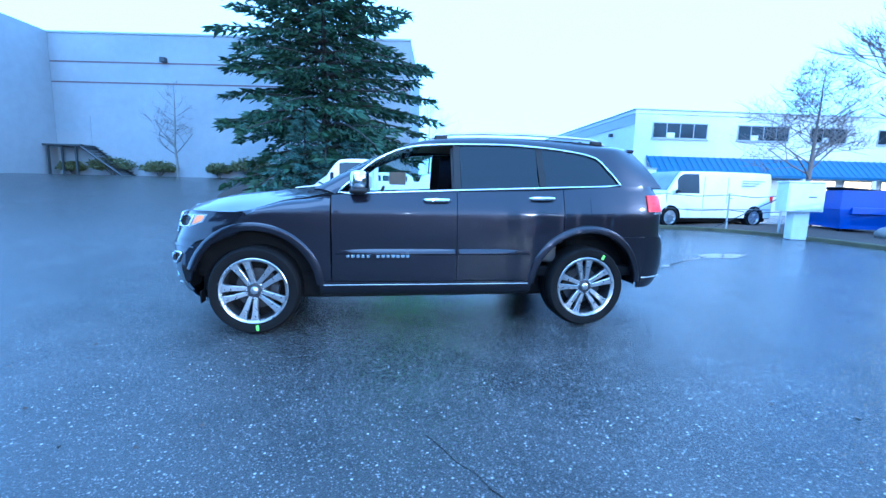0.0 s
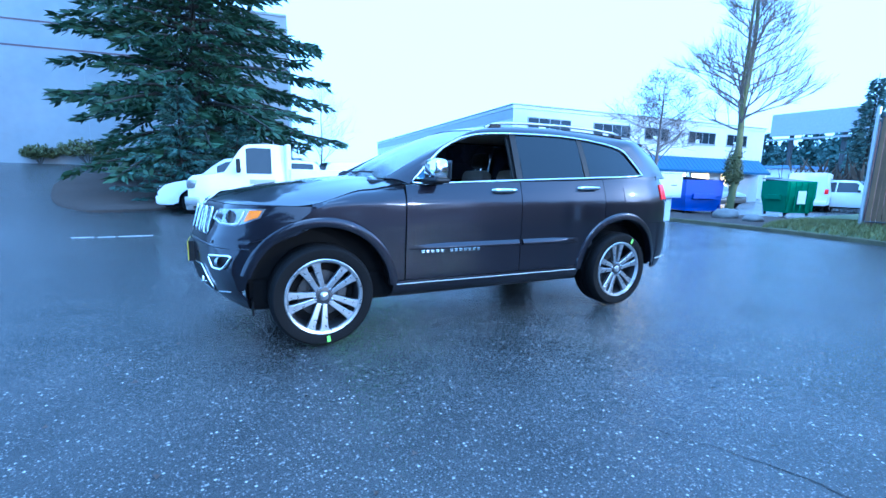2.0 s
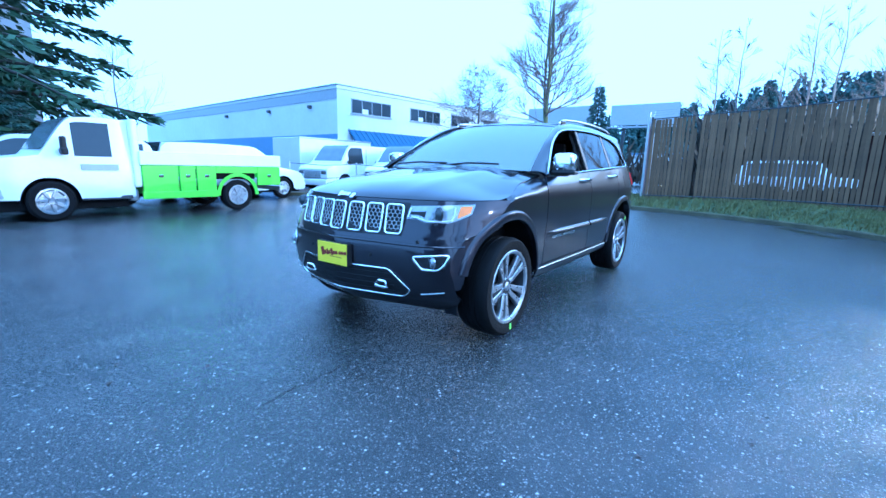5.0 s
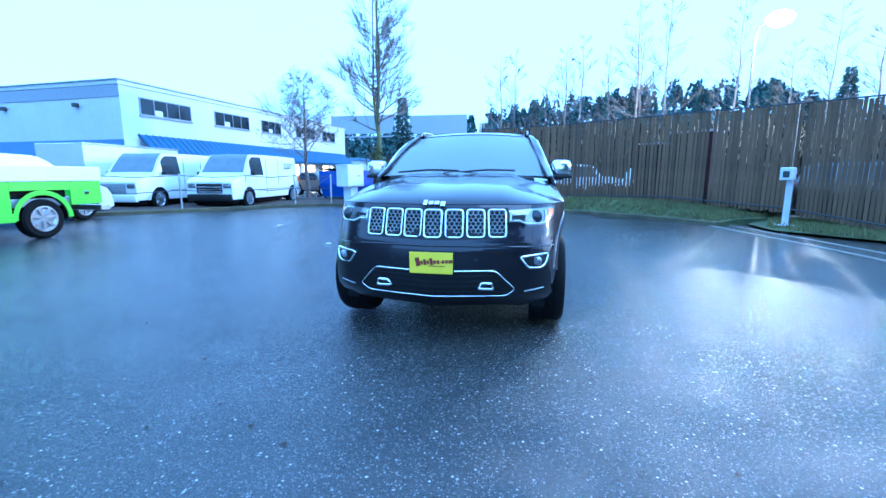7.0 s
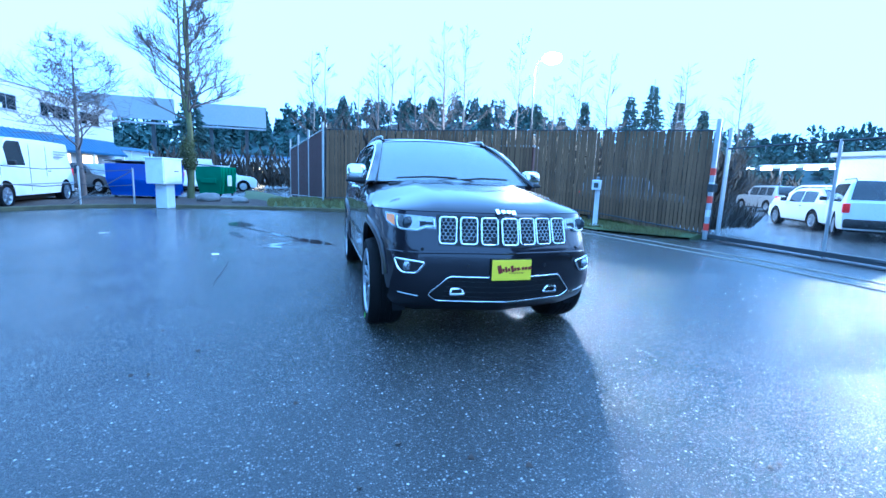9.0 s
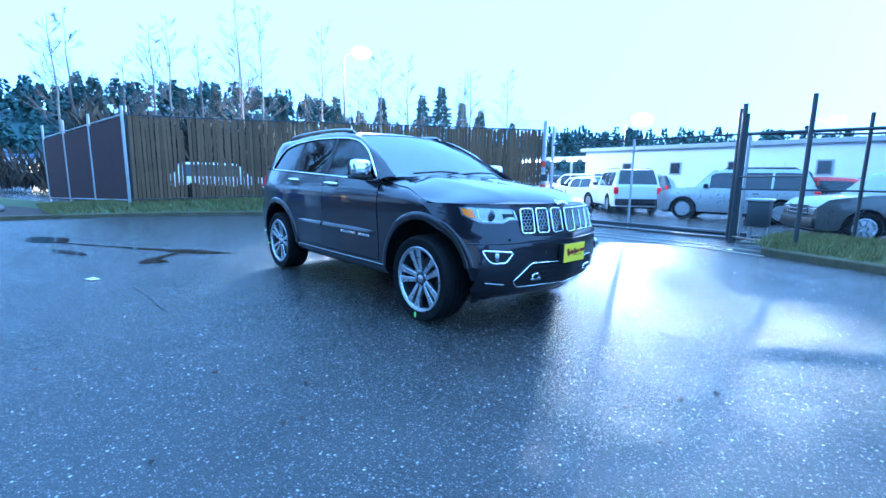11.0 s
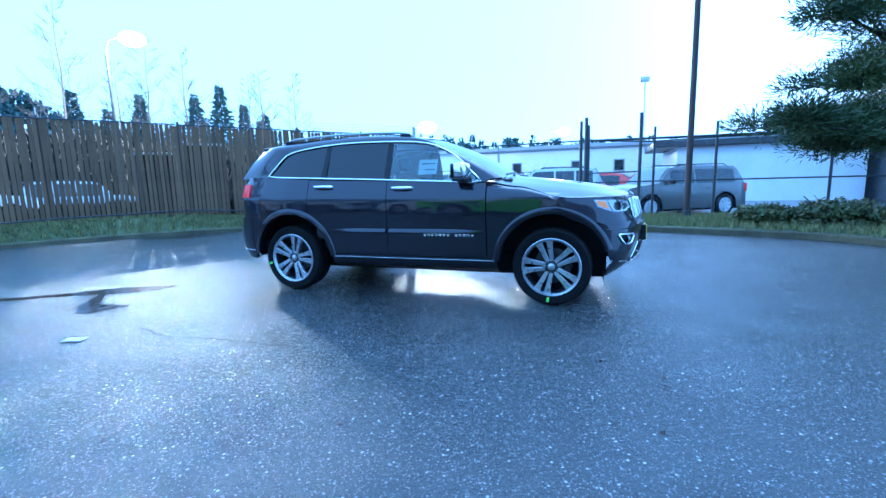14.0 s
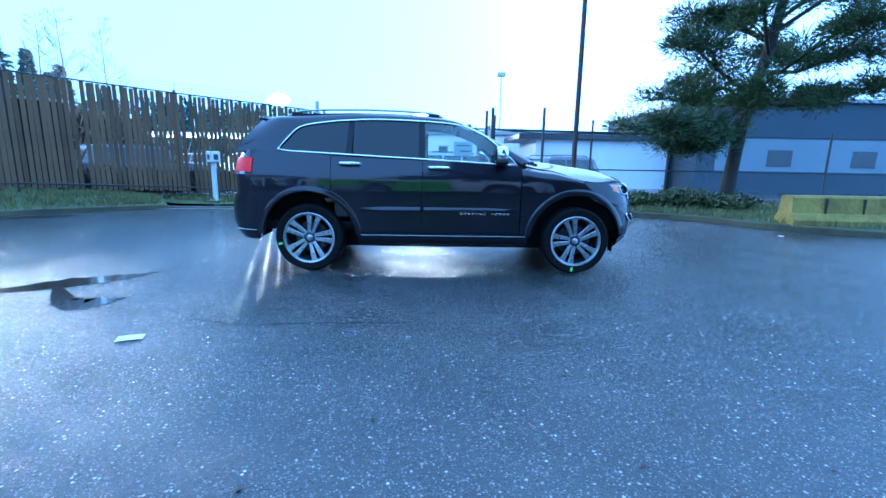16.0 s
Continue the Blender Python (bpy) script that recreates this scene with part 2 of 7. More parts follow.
REDWHITE = mat("red_reflector_tape", (0.55, 0.05, 0.03), 0.5, 0, 0.1, 4)
WHITEPOST = mat("white_painted_steel", (0.65, 0.67, 0.68), 0.5, 0, 0.12, 4)
STONE = mat("grey_boulder", (0.16, 0.16, 0.155), 0.8, 0, 0.3, 3, bump=0.5, bscale=12)


# ---- building helpers ----
def finish(name, bm, material, smooth=0.0):
    me = bpy.data.meshes.new(name)
    bmesh.ops.recalc_face_normals(bm, faces=bm.faces)
    bm.to_mesh(me)
    bm.free()
    me.materials.append(material)
    if smooth:
        me.polygons.foreach_set("use_smooth", [True] * len(me.polygons))
        me.set_sharp_from_angle(angle=radians(smooth))
    return me


def part(name, bm, material, parent=None, label="", smooth=0.0):
    ob = new(name, finish(name, bm, material, smooth))
    ob.parent = parent
    return tagged(ob, label)


def alike(name, mesh, parent, m=None):
    ob = new(name, mesh)
    ob.parent = parent
    if m is not None:
        ob.matrix_basis = m
    return ob


def thing(name, label, category, group="", at=None):
    ob = new(name)
    ob.empty_display_size = 0.2
    if at is not None:
        ob.matrix_basis = at
    return tagged(ob, label, category, group)


def add_box(bm, lo, hi, bevel=0.0, m=None):
    r = bmesh.ops.create_cube(bm, size=1)
    for v in r["verts"]:
        v.co = Vector([a + (c + 0.5) * (b - a) for c, a, b in zip(v.co, lo, hi)])
    if bevel:
        es = {e for v in r["verts"] for e in v.link_edges}
        r2 = bmesh.ops.bevel(bm, geom=list(es), offset=bevel, segments=2, affect="EDGES", profile=0.5)
        vs = {v for f in r2["faces"] for v in f.verts} | {v for v in r["verts"] if v.is_valid}
    else:
        vs = r["verts"]
    if m is not None:
        bmesh.ops.transform(bm, matrix=m, verts=list(vs))
    return bm


def box(lo, hi, bevel=0.0, m=None):
    return add_box(bmesh.new(), lo, hi, bevel, m)


def add_grid(bm, rows, closed=False):
    """Quads over rows of points."""
    vs = [[bm.verts.new(p) for p in row] for row in rows]
    for a, b in zip(vs, vs[1:]):
        k = len(a)
        for i in range(k if closed else k - 1):
            j = (i + 1) % k
            bm.faces.new((a[i], a[j], b[j], b[i]))
    return vs


def shell(rows, thick):
    """A sheet over rows of points, given thickness."""
    bm = bmesh.new()
    add_grid(bm, rows)
    bmesh.ops.recalc_face_normals(bm, faces=bm.faces)
    bmesh.ops.solidify(bm, geom=bm.faces[:], thickness=thick)
    return bm


def lined(rows, offset):
    """A sheet over rows of points with a second face behind it and closed edges."""
    bm = bmesh.new()
    o = Vector(offset)
    a = add_grid(bm, rows)
    b = add_grid(bm, [[Vector(p) + o for p in row] for row in rows])
    for va, vb in ((a[0], b[0]), (a[-1], b[-1]), ([r[0] for r in a], [r[0] for r in b]), ([r[-1] for r in a], [r[-1] for r in b])):
        for i in range(len(va) - 1):
            bm.faces.new((va[i], va[i + 1], vb[i + 1], vb[i]))
    return bm


def lathe(bm, profile, seg=32, m=None, axis="y"):
    """Turns (radius, height) round the axis."""
    rows = []
    for k in range(seg):
        a = math.tau * k / seg
        c, s = math.cos(a), math.sin(a)
        rows.append([(r * c, h, r * s) if axis == "y" else (r * c, r * s, h) for r, h in profile])
    rows = list(map(list, zip(*rows)))
    vs = add_grid(bm, rows, closed=True)
    if m is not None:
        bmesh.ops.transform(bm, matrix=m, verts=[v for row in vs for v in row])
    return vs


def disc(bm, r, y, seg=24, m=None):
    vs = [bm.verts.new((r * math.cos(math.tau * k / seg), y, r * math.sin(math.tau * k / seg))) for k in range(seg)]
    bm.faces.new(vs)
    if m is not None:
        bmesh.ops.transform(bm, matrix=m, verts=vs)


def add_tube(bm, pts, radii, seg=6, closed=False, caps=True):
    """A round bar along points."""
    pts = [Vector(p) for p in pts]
    if isinstance(radii, (int, float)):
        radii = [radii] * len(pts)
    rings = []
    k = len(pts)
    up = None
    for i, p in enumerate(pts):
        a = pts[i - 1] if (i or closed) else p
        b = pts[(i + 1) % k] if (i < k - 1 or closed) else p
        d = (b - a).normalized()
        if up is None:
            up = Vector((0, 0, 1)) if abs(d.z) < 0.9 else Vector((1, 0, 0))
        x = d.cross(up).normalized()
        up = x.cross(d).normalized()
        rings.append([p + radii[i] * (math.cos(math.tau * j / seg) * x + math.sin(math.tau * j / seg) * up) for j in range(seg)])
    if closed:
        rings.append(rings[0])
    vs = add_grid(bm, rings, closed=True)
    if caps and not closed:
        bm.faces.new(vs[0][::-1])
        bm.faces.new(vs[-1])
    if closed:
        bmesh.ops.remove_doubles(bm, verts=[v for r in (vs[0], vs[-1]) for v in r], dist=1e-6)
    return vs


def tube(pts, radii, seg=6, closed=False):
    bm = bmesh.new()
    add_tube(bm, pts, radii, seg, closed)
    return bm


def ball(bm, c, r, seg=10, squash=(1, 1, 1)):
    q = bmesh.ops.create_uvsphere(bm, u_segments=seg, v_segments=max(4, seg // 2), radius=r)
    for v in q["verts"]:
        v.co = Vector([a * s for a, s in zip(v.co, squash)]) + Vector(c)
    return bm


def curve(xs, ys):
    """A smooth line through points, as a function."""
    xs, ys = np.array(xs, float), np.array(ys, float)
    d = np.diff(ys) / np.diff(xs)
    m = np.zeros(len(xs))
    m[0], m[-1] = d[0], d[-1]
    for i in range(1, len(xs) - 1):
        m[i] = 0 if d[i - 1] * d[i] <= 0 else 2 * d[i - 1] * d[i] / (d[i - 1] + d[i])

    def at(x):
        x = min(max(x, xs[0]), xs[-1])
        i = min(max(int(np.searchsorted(xs, x)) - 1, 0), len(xs) - 2)
        h = xs[i + 1] - xs[i]
        t = (x - xs[i]) / h
        return float((1 + 2 * t) * (1 - t) ** 2 * ys[i] + t * (1 - t) ** 2 * h * m[i] + t * t * (3 - 2 * t) * ys[i + 1] + t * t * (t - 1) * h * m[i + 1])

    return at


def spread(a, b, k):
    return [a + (b - a) * i / (k - 1) for i in range(k)]


def raw_mesh(name, verts, faces, material, smooth=False):
    me = bpy.data.meshes.new(name)
    me.from_pydata(verts, [], faces)
    me.materials.append(material)
    if smooth:
        me.polygons.foreach_set("use_smooth", [True] * len(me.polygons))
    return me


def rise(x, y):
    """The yard climbs gently towards the tilt-up building."""
    t = min(1, max(0, (y - 12 - max(0, x - 0) * 1.2) / 15))
    return 1.55 * t * t * (3 - 2 * t)


def ground():
    xs = [-400, -200, -100, -60] + list(range(-44, 45, 2)) + [60, 100, 200, 400]
    verts = [(x, y, rise(x, y) - 0.0) for y in xs for x in xs]
    k = len(xs)
    faces = [(j * k + i, j * k + i + 1, (j + 1) * k + i + 1, (j + 1) * k + i) for j in range(k - 1) for i in range(k - 1)]
    me = raw_mesh("ground", verts, faces, ASPHALT, True)
    return tagged(new("ground", me), "wet dark asphalt yard with pale stone chips and painted wet glints", "ground", kind="structure")


ground()


# ---- the large dark sport utility car; its nose points to -x ----
HUB, AXLE, ARCH = 0.386, 1.4575, 0.515
plan = curve([-2.1, -2.0, -1.9, -1.75, -1.46, -1.1, -0.8, 0, 1.0, 1.46, 1.8, 2.0, 2.2, 2.36], [0.765, 0.81, 0.85, 0.897, 0.937, 0.935, 0.93, 0.94, 0.94, 0.95, 0.93, 0.90, 0.845, 0.77])
lean = curve([0.25, 0.42, 0.52, 0.64, 0.695, 0.77, 0.9, 1.04, 1.1, 1.2, 1.32], [-0.06, -0.025, -0.015, -0.010, -0.007, -0.003, 0.003, 0.002, -0.010, -0.042, -0.088])
belt = curve([-0.85, 0.5, 1.85], [1.19, 1.255, 1.315])
bonnet = curve([-2.30, -2.26, -2.2, -2.1, -1.9, -1.5, -1.2, -0.9], [0.985, 1.02, 1.055, 1.10, 1.15, 1.205, 1.24, 1.27])
nose = curve([0.28, 0.34, 0.42, 0.5, 0.6, 0.72, 0.80, 0.86, 0.95, 1.03], [-2.17, -2.26, -2.325, -2.35, -2.365, -2.37, -2.35, -2.32, -2.285, -2.235])


def side_y(x, z):
    low, fore = min(1, max(0, (0.78 - z) / 0.25)), min(1, max(0, (-1.62 - x) / 0.25))
    return plan(x) + lean(z) + 0.045 * low * fore


def nose_x(y, z):
    low = min(1, max(0, (0.78 - z) / 0.25))
    return nose(z) + 0.045 + 0.25 * abs(y) ** 1.2 + 0.27 * (abs(y) / (0.88 + 0.085 * low * low * (3 - 2 * low))) ** 8


@functools.cache
def nose_end(z):
    """Where the nose meets the fender at a height."""
    a, b = -2.25, -1.5
    for _ in range(30):
        x = (a + b) / 2
        if nose_x(side_y(x, min(z, 1.02)), z) > x:
            a = x
        else:
            b = x
    return x


@functools.cache
def nose_y(z):
    """Half width of the nose at a height: to the fender, or to the wheel opening below it."""
    reach = (ARCH - 0.015) ** 2 - (z - HUB) ** 2
    lim = min(nose_end(z), -AXLE - math.sqrt(reach)) if reach > 0 else nose_end(z)
    a, b = 0.4, 0.95
    for _ in range(30):
        y = (a + b) / 2
        a, b = (y, b) if nose_x(y, z) < lim else (a, y)
    return y + 0.002


def skin_y(x, z):
    """Half width of the body at a place along it, the rounded nose included."""
    if x >= nose_end(round(z, 2)):
        return side_y(x, min(z, 1.3))
    a, b = 0.3, 0.95
    for _ in range(24):
        y = (a + b) / 2
        a, b = (y, b) if nose_x(y, z) < x else (a, y)
    return y


def ramp(t):
    t = min(1, max(0, t))
    return t * t * (3 - 2 * t)


def shoulder(x):
    """Radius of the fender's upper edge: tight at the lamp, wide by the windscreen."""
    return 0.03 + 0.07 * ramp((x - nose_end(1.02)) / 0.4)


def fender_top(x):
    return 1.034 + (bonnet(x) - 0.098 + max(0, x + 1.05) * 0.12 - 1.034) * ramp((x - nose_end(1.02) + 0.12) / 0.5)


def wide(y):
    """Sideways place of a piece of the nose."""
    a = abs(y)
    return math.copysign(a * 1.05 if a < 0.6 else 0.63 + (a - 0.6) * 0.907, y)


def arch_z(x, r, floor):
    for hub in (-AXLE, AXLE):
        if abs(x - hub) < r:
            return max(floor, HUB + math.sqrt(r * r - (x - hub) ** 2))
    return floor


def wheel_meshes():
    ms = {}
    bm = bmesh.new()
    lathe(bm, [(0.268, -0.118), (0.285, -0.128), (0.31, -0.134), (0.345, -0.135), (0.356, -0.124), (0.364, -0.104), (0.369, -0.082),
               (0.369, -0.052), (0.363, -0.049), (0.363, -0.041), (0.369, -0.038), (0.369, -0.006), (0.363, -0.004), (0.363, 0.004), (0.369, 0.006),
               (0.369, 0.038), (0.363, 0.041), (0.363, 0.049), (0.369, 0.052), (0.369, 0.082), (0.364, 0.104), (0.356, 0.124), (0.345, 0.135), (0.27, 0.128)], 64)
    ms["tyre"] = finish("tyre", bm, RUBBER, 30)
    bm = bmesh.new()
    lathe(bm, [(0.278, -0.118), (0.277, -0.128), (0.272, -0.132), (0.256, -0.127), (0.248, -0.112)], 56)
    ms["rim"] = finish("rim", bm, ALLOY, 40)
    bm = bmesh.new()
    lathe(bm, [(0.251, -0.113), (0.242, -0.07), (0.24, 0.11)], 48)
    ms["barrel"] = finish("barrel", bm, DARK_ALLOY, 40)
    bm = bmesh.new()
    lathe(bm, [(0.0, 0.03), (0.243, 0.03), (0.243, 0.04)], 40)
    ms["backing"] = finish("backing", bm, DARK)
    bm = bmesh.new()
    lathe(bm, [(0.0, -0.005), (0.172, -0.005), (0.172, 0.02)], 40)
    ms["brake_disc"] = finish("brake_disc", bm, DARK_ALLOY, 30)
    bm = bmesh.new()
    for s in (-1, 1):
        rows = []
        for r, e0, e1, y in ((0.055, 0.003, 0.037, -0.098), (0.10, 0.008, 0.046, -0.104), (0.17, 0.015, 0.060, -0.112), (0.225, 0.020, 0.076, -0.118), (0.246, 0.016, 0.090, -0.119), (0.258, 0.008, 0.110, -0.120)):
            a, c = sorted((s * e0, s * e1))
            b = 0.004
            rows.append([(a, y + 0.035, r), (a, y + b, r), (a + b, y, r), (c - b, y, r), (c, y + b, r), (c, y + 0.035, r)])
        add_grid(bm, rows, closed=True)
    ms["spoke"] = finish("spoke", bm, ALLOY, 40)
    bm = bmesh.new()
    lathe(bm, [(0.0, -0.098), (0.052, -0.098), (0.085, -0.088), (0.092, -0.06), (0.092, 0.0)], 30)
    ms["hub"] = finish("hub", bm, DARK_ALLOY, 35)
    bm = bmesh.new()
    lathe(bm, [(0.0, -0.112), (0.022, -0.111), (0.032, -0.105), (0.034, -0.096)], 24)
    ms["centre_cap"] = finish("centre_cap", bm, ALLOY, 35)
    bm = bmesh.new()
    lathe(bm, [(0.0, -0.108), (0.008, -0.108), (0.011, -0.103), (0.011, -0.085)], 8)
    ms["lug_nut"] = finish("lug_nut", bm, CHROME, 35)
    bm = box((0.1, -0.03, -0.07), (0.18, 0.03, 0.07), 0.012)
    ms["brake_caliper"] = finish("brake_caliper", bm, DARK_ALLOY)
    ms["chalk_mark"] = finish("chalk_mark", box((-0.012, -0.1375, -0.335), (0.012, -0.1325, -0.29), 0.002), CHALK)
    return ms


def hero_wheel(ms, car, x, s, turn, chalk):
    w = alike("wheel", ms["rim"], car, pose(x, s * 0.815, HUB, 0, turn, 0 if s < 0 else 180))
    for key in ("tyre", "barrel", "backing", "brake_disc", "hub", "centre_cap", "brake_caliper"):
        alike(key, ms[key], w)
    for k in range(5):
        alike("spoke", ms["spoke"], w, pose(0, 0, 0, 0, 72 * k + 36, 0))
        a = math.tau * (k + 0.5) / 5
        alike("lug_nut", ms["lug_nut"], w, pose(0.063 * math.sin(a), 0, 0.063 * math.cos(a)))
    alike("chalk_mark", ms["chalk_mark"], w, pose(0, 0, 0, 0, chalk - turn, 0))
    return w


def body_panel(car, name, s, x_of, z_lo, z_hi, nu, nv, label="", roll=None, thick=0.02):
    """A pressed panel of the body's side. x_of(u, z); roll(x): radius by which its upper edge turns inward."""
    rows = []
    for i in range(nu + 1):
        u = i / nu
        xm = x_of(u, 0.75)
        for _ in range(6):
            xm = (xm + x_of(u, z_lo(xm))) / 2
        row = []
        for j in range(nv + 1):
            v = j / nv
            zt = z_hi(x_of(u, 1.05))
            z = z_lo(xm) + (zt - z_lo(xm)) * v
            x = x_of(u, z)
            y = side_y(x, min(z, 1.3))
            r = roll(x) if roll else 0
            if r and zt - z < r:
                q = 1 - (zt - z) / r
                y -= r * (1 - math.sqrt(max(0, 1 - q * q)))
            row.append((x, s * y, z))
        rows.append(row)
    return part(name, lined(rows, (0, -s * thick, 0)), PAINT, car, label, 30)


def overlay(car, name, material, y0, y1, z_lo, z_hi, proud, k=14, label="", ny=6, parent=None):
    """A piece that follows the nose between two heights."""
    rows = [[(nose_x(wide(y), z) - proud, wide(y), z) for z in spread(z_lo(y), z_hi(y), ny)] for y in spread(y0, y1, k)]
    return part(name, shell(rows, 0.012), material, parent or car, label, 30)


def on_nose(pts, proud):
    return [(nose_x(wide(y), z) - proud, wide(y), z) for y, z in pts]


def rounded(pts, r, k=4):
    """A closed outline with its corners rounded."""
    out = []
    n_ = len(pts)
    for i in range(n_):
        p, a, b = (Vector(pts[i % n_]), Vector(pts[i - 1]), Vector(pts[(i + 1) % n_]))
        da, db = (a - p), (b - p)
        ra = min(r, da.length * 0.45, db.length * 0.45)
        p0, p1 = p + da.normalized() * ra, p + db.normalized() * ra
        for j in range(k + 1):
            t = j / k
            out.append((1 - t) ** 2 * p0 + 2 * t * (1 - t) * p + t * t * p1)
    return out


def glass_y(x, z):
    """The side glass leans in from the belt line."""
    return 0.885 - 0.40 * (z - belt(x)) - 0.05 * (z - belt(x)) ** 2 - 0.05 * max(0, x - 0.9) ** 2


tail = curve([0.3, 0.42, 0.6, 0.8, 0.84, 1.0, 1.2, 1.32], [2.22, 2.36, 2.41, 2.40, 2.37, 2.37, 2.34, 2.27])


def tail_x(y, z):
    return tail(z) - 0.05 * (abs(y) / 0.62) ** 2


def corner(z, q, proud):
    """The rear corner at a height: from the side (q = 0) round to the tail (q = 1)."""
    a = Vector((2.03, side_y(2.03, min(z, 1.3)), z))
    c = Vector((tail_x(0.62, z), 0.62, z))
    b = Vector((c.x - 0.02, a.y - 0.055, z))
    p = (1 - q) ** 2 * a + 2 * q * (1 - q) * b + q * q * c
    d = 2 * (1 - q) * (b - a) + 2 * q * (c - b)
    n_ = Vector((-d.y, d.x, 0)).normalized()
    return p + n_ * proud if n_.y > 0 or n_.x > 0 else p - n_ * proud


WIN_TOP = curve([-0.78, -0.68, -0.59, -0.47, -0.2, 0.0, 0.3, 0.7, 1.04, 1.4, 1.56, 1.66, 1.78], [1.205, 1.30, 1.385, 1.485, 1.605, 1.635, 1.652, 1.66, 1.645, 1.605, 1.565, 1.47, 1.325])


def seat(name, x, y, car, width=0.5):
    st = part(name, box((x - 0.28, y - width / 2, 0.62), (x + 0.25, y + width / 2, 0.80), 0.05), LEATHER, car, "pale leather seat", 40)
    b = box((-0.07, -width / 2, 0), (0.07, width / 2, 0.62), 0.06, pose(x + 0.28, y, 0.74, 0, 14, 0))
    part("backrest", b, LEATHER, st, "", 40)
    h = box((-0.05, -0.13, 0), (0.05, 0.13, 0.17), 0.04, pose(x + 0.44, y, 1.37, 0, 10, 0))
    part("headrest", h, DARKSEAT, st, "dark leather headrest", 40)
    for k in (-0.06, 0.06):
        part("headrest_post", tube([(x + 0.42, y + k, 1.3), (x + 0.44, y + k, 1.4)], 0.007), CHROME, st)
    return st


def hero_car():
    car = thing("sport_utility_car", "dark granite sport utility car with chrome trim on wet asphalt", "car", at=pose(0, 0, -0.011))
    ms = wheel_meshes()
    for x, s, turn, chalk in ((-AXLE, -1, 12, -4), (AXLE, -1, 30, -152), (-AXLE, 1, 20, 5), (AXLE, 1, 50, 78)):
        hero_wheel(ms, car, x, s, turn, chalk)
    sill = 0.455
    floor = lambda x: arch_z(x, ARCH, sill)
    part("underbody", box((-1.95, -0.66, 0.25), (1.72, 0.66, 0.5), 0.04), DARK, car)
    for xh in (-AXLE, AXLE):
        part("cabin_bulkhead" if xh < 0 else "boot_bulkhead", box((xh - 0.56 if xh < 0 else xh - 0.1, -0.66, 0.45), (xh + 0.62, 0.66, 1.0), 0.05), DARK, car)
    for s in (-1, 1):
        for xh in (-AXLE, AXLE):
            bm = bmesh.new()
            rows = []
            for i in range(25):
                a = math.pi * i / 24
                x = xh - (ARCH + 0.02) * math.cos(a)
                rows.append([(x, s * y, HUB + (ARCH + 0.02) * math.sin(a)) for y in (0.55, 0.70, skin_y(min(x, 2.04), max(HUB + (ARCH + 0.02) * math.sin(a), 0.4)) - 0.03)])
            add_grid(bm, rows)
            part("wheel_liner", bm, DARK, car, "", 40)
            lip = []
            for i in range(33):
                a = math.pi * (0.10 + i / 32 * 0.875 if xh < 0 else 0.025 + i / 32 * 0.955)
                row = []
                for r, o in ((ARCH - 0.012, -0.05), (ARCH - 0.012, 0.014), (ARCH - 0.004, 0.021), (ARCH + 0.03, 0.019), (ARCH + 0.046, 0.013), (ARCH + 0.054, 0.001), (ARCH + 0.05, -0.03)):
                    x, z = xh - r * math.cos(a), HUB + r * math.sin(a)
                    row.append((x, s * (skin_y(min(x, 2.04), max(z, 0.4)) + o * (0.6 if xh < 0 else 1)), z))
                lip.append(row)
            bm = bmesh.new()
            add_grid(bm, lip)
            part("arch_moulding", bm, PAINT, car, "", 35)
        # fender, doors, rear quarter
        body_panel(car, "front_fender", s, lambda u, z: nose_end(round(min(z, 1.02), 2)) * (1 - u) - 0.84 * u, floor, fender_top, 54, 18, "", shoulder)
        body_panel(car, "front_door", s, lambda u, z: -0.828 + 1.058 * u + 0.02 * max(0, 0.9 - z) * u, lambda x: sill, lambda x: belt(x) - 0.004, 14, 26)

        def rear_door_x(u, z):
            a = 0.236 + 0.02 * max(0, 0.9 - z)
            edge = 1.205
            if z < 0.93:
                edge = min(edge, AXLE - math.sqrt(max(0, (ARCH + 0.045) ** 2 - (z - HUB) ** 2)))
            return a + (edge - a) * u

        body_panel(car, "rear_door", s, rear_door_x, lambda x: sill, lambda x: belt(x) - 0.004, 14, 26)
        qfloor = lambda x: max(arch_z(x, ARCH, sill), 0.84 if x > AXLE + 0.25 else 0) if x > 1.2 else sill
        body_panel(car, "rear_quarter", s, lambda u, z: max(1.211 - max(0, 0.9 - z) * 0.0, 1.211) + (2.03 - 1.211) * u, qfloor, lambda x: belt(x) - 0.004, 40, 18)
        # blade-shaped moulding low on the doors
        for xa, xb in ((-0.80, 0.215), (0.255, 0.90)):
            rows = []
            for x in spread(xa, xb, 16):
                t = min(1.0, (x + 0.82) / 0.3, (0.92 - x) / 0.3)
                rows.append([(x, s * (side_y(x, z) + o * t), z) for z, o in ((0.742 - 0.02 * (1 - t), -0.004), (0.725, 0.012), (0.705, 0.023), (0.698, 0.023), (0.690, 0.006), (0.688, -0.004))])
            part("door_moulding", shell(rows, 0.006), PAINT, car, "", 30)
        # sill cladding with its bright strip
        rows = [[(x, s * (side_y(x, z) + o), z) for z, o in ((0.30, -0.10), (0.33, -0.03), (0.36, -0.005), (0.41, 0.006), (0.448, 0.0), (0.45, -0.03))] for x in spread(-0.93, 0.93, 12)]
        part("sill_cladding", shell(rows, 0.01), PAINT, car, "", 40)
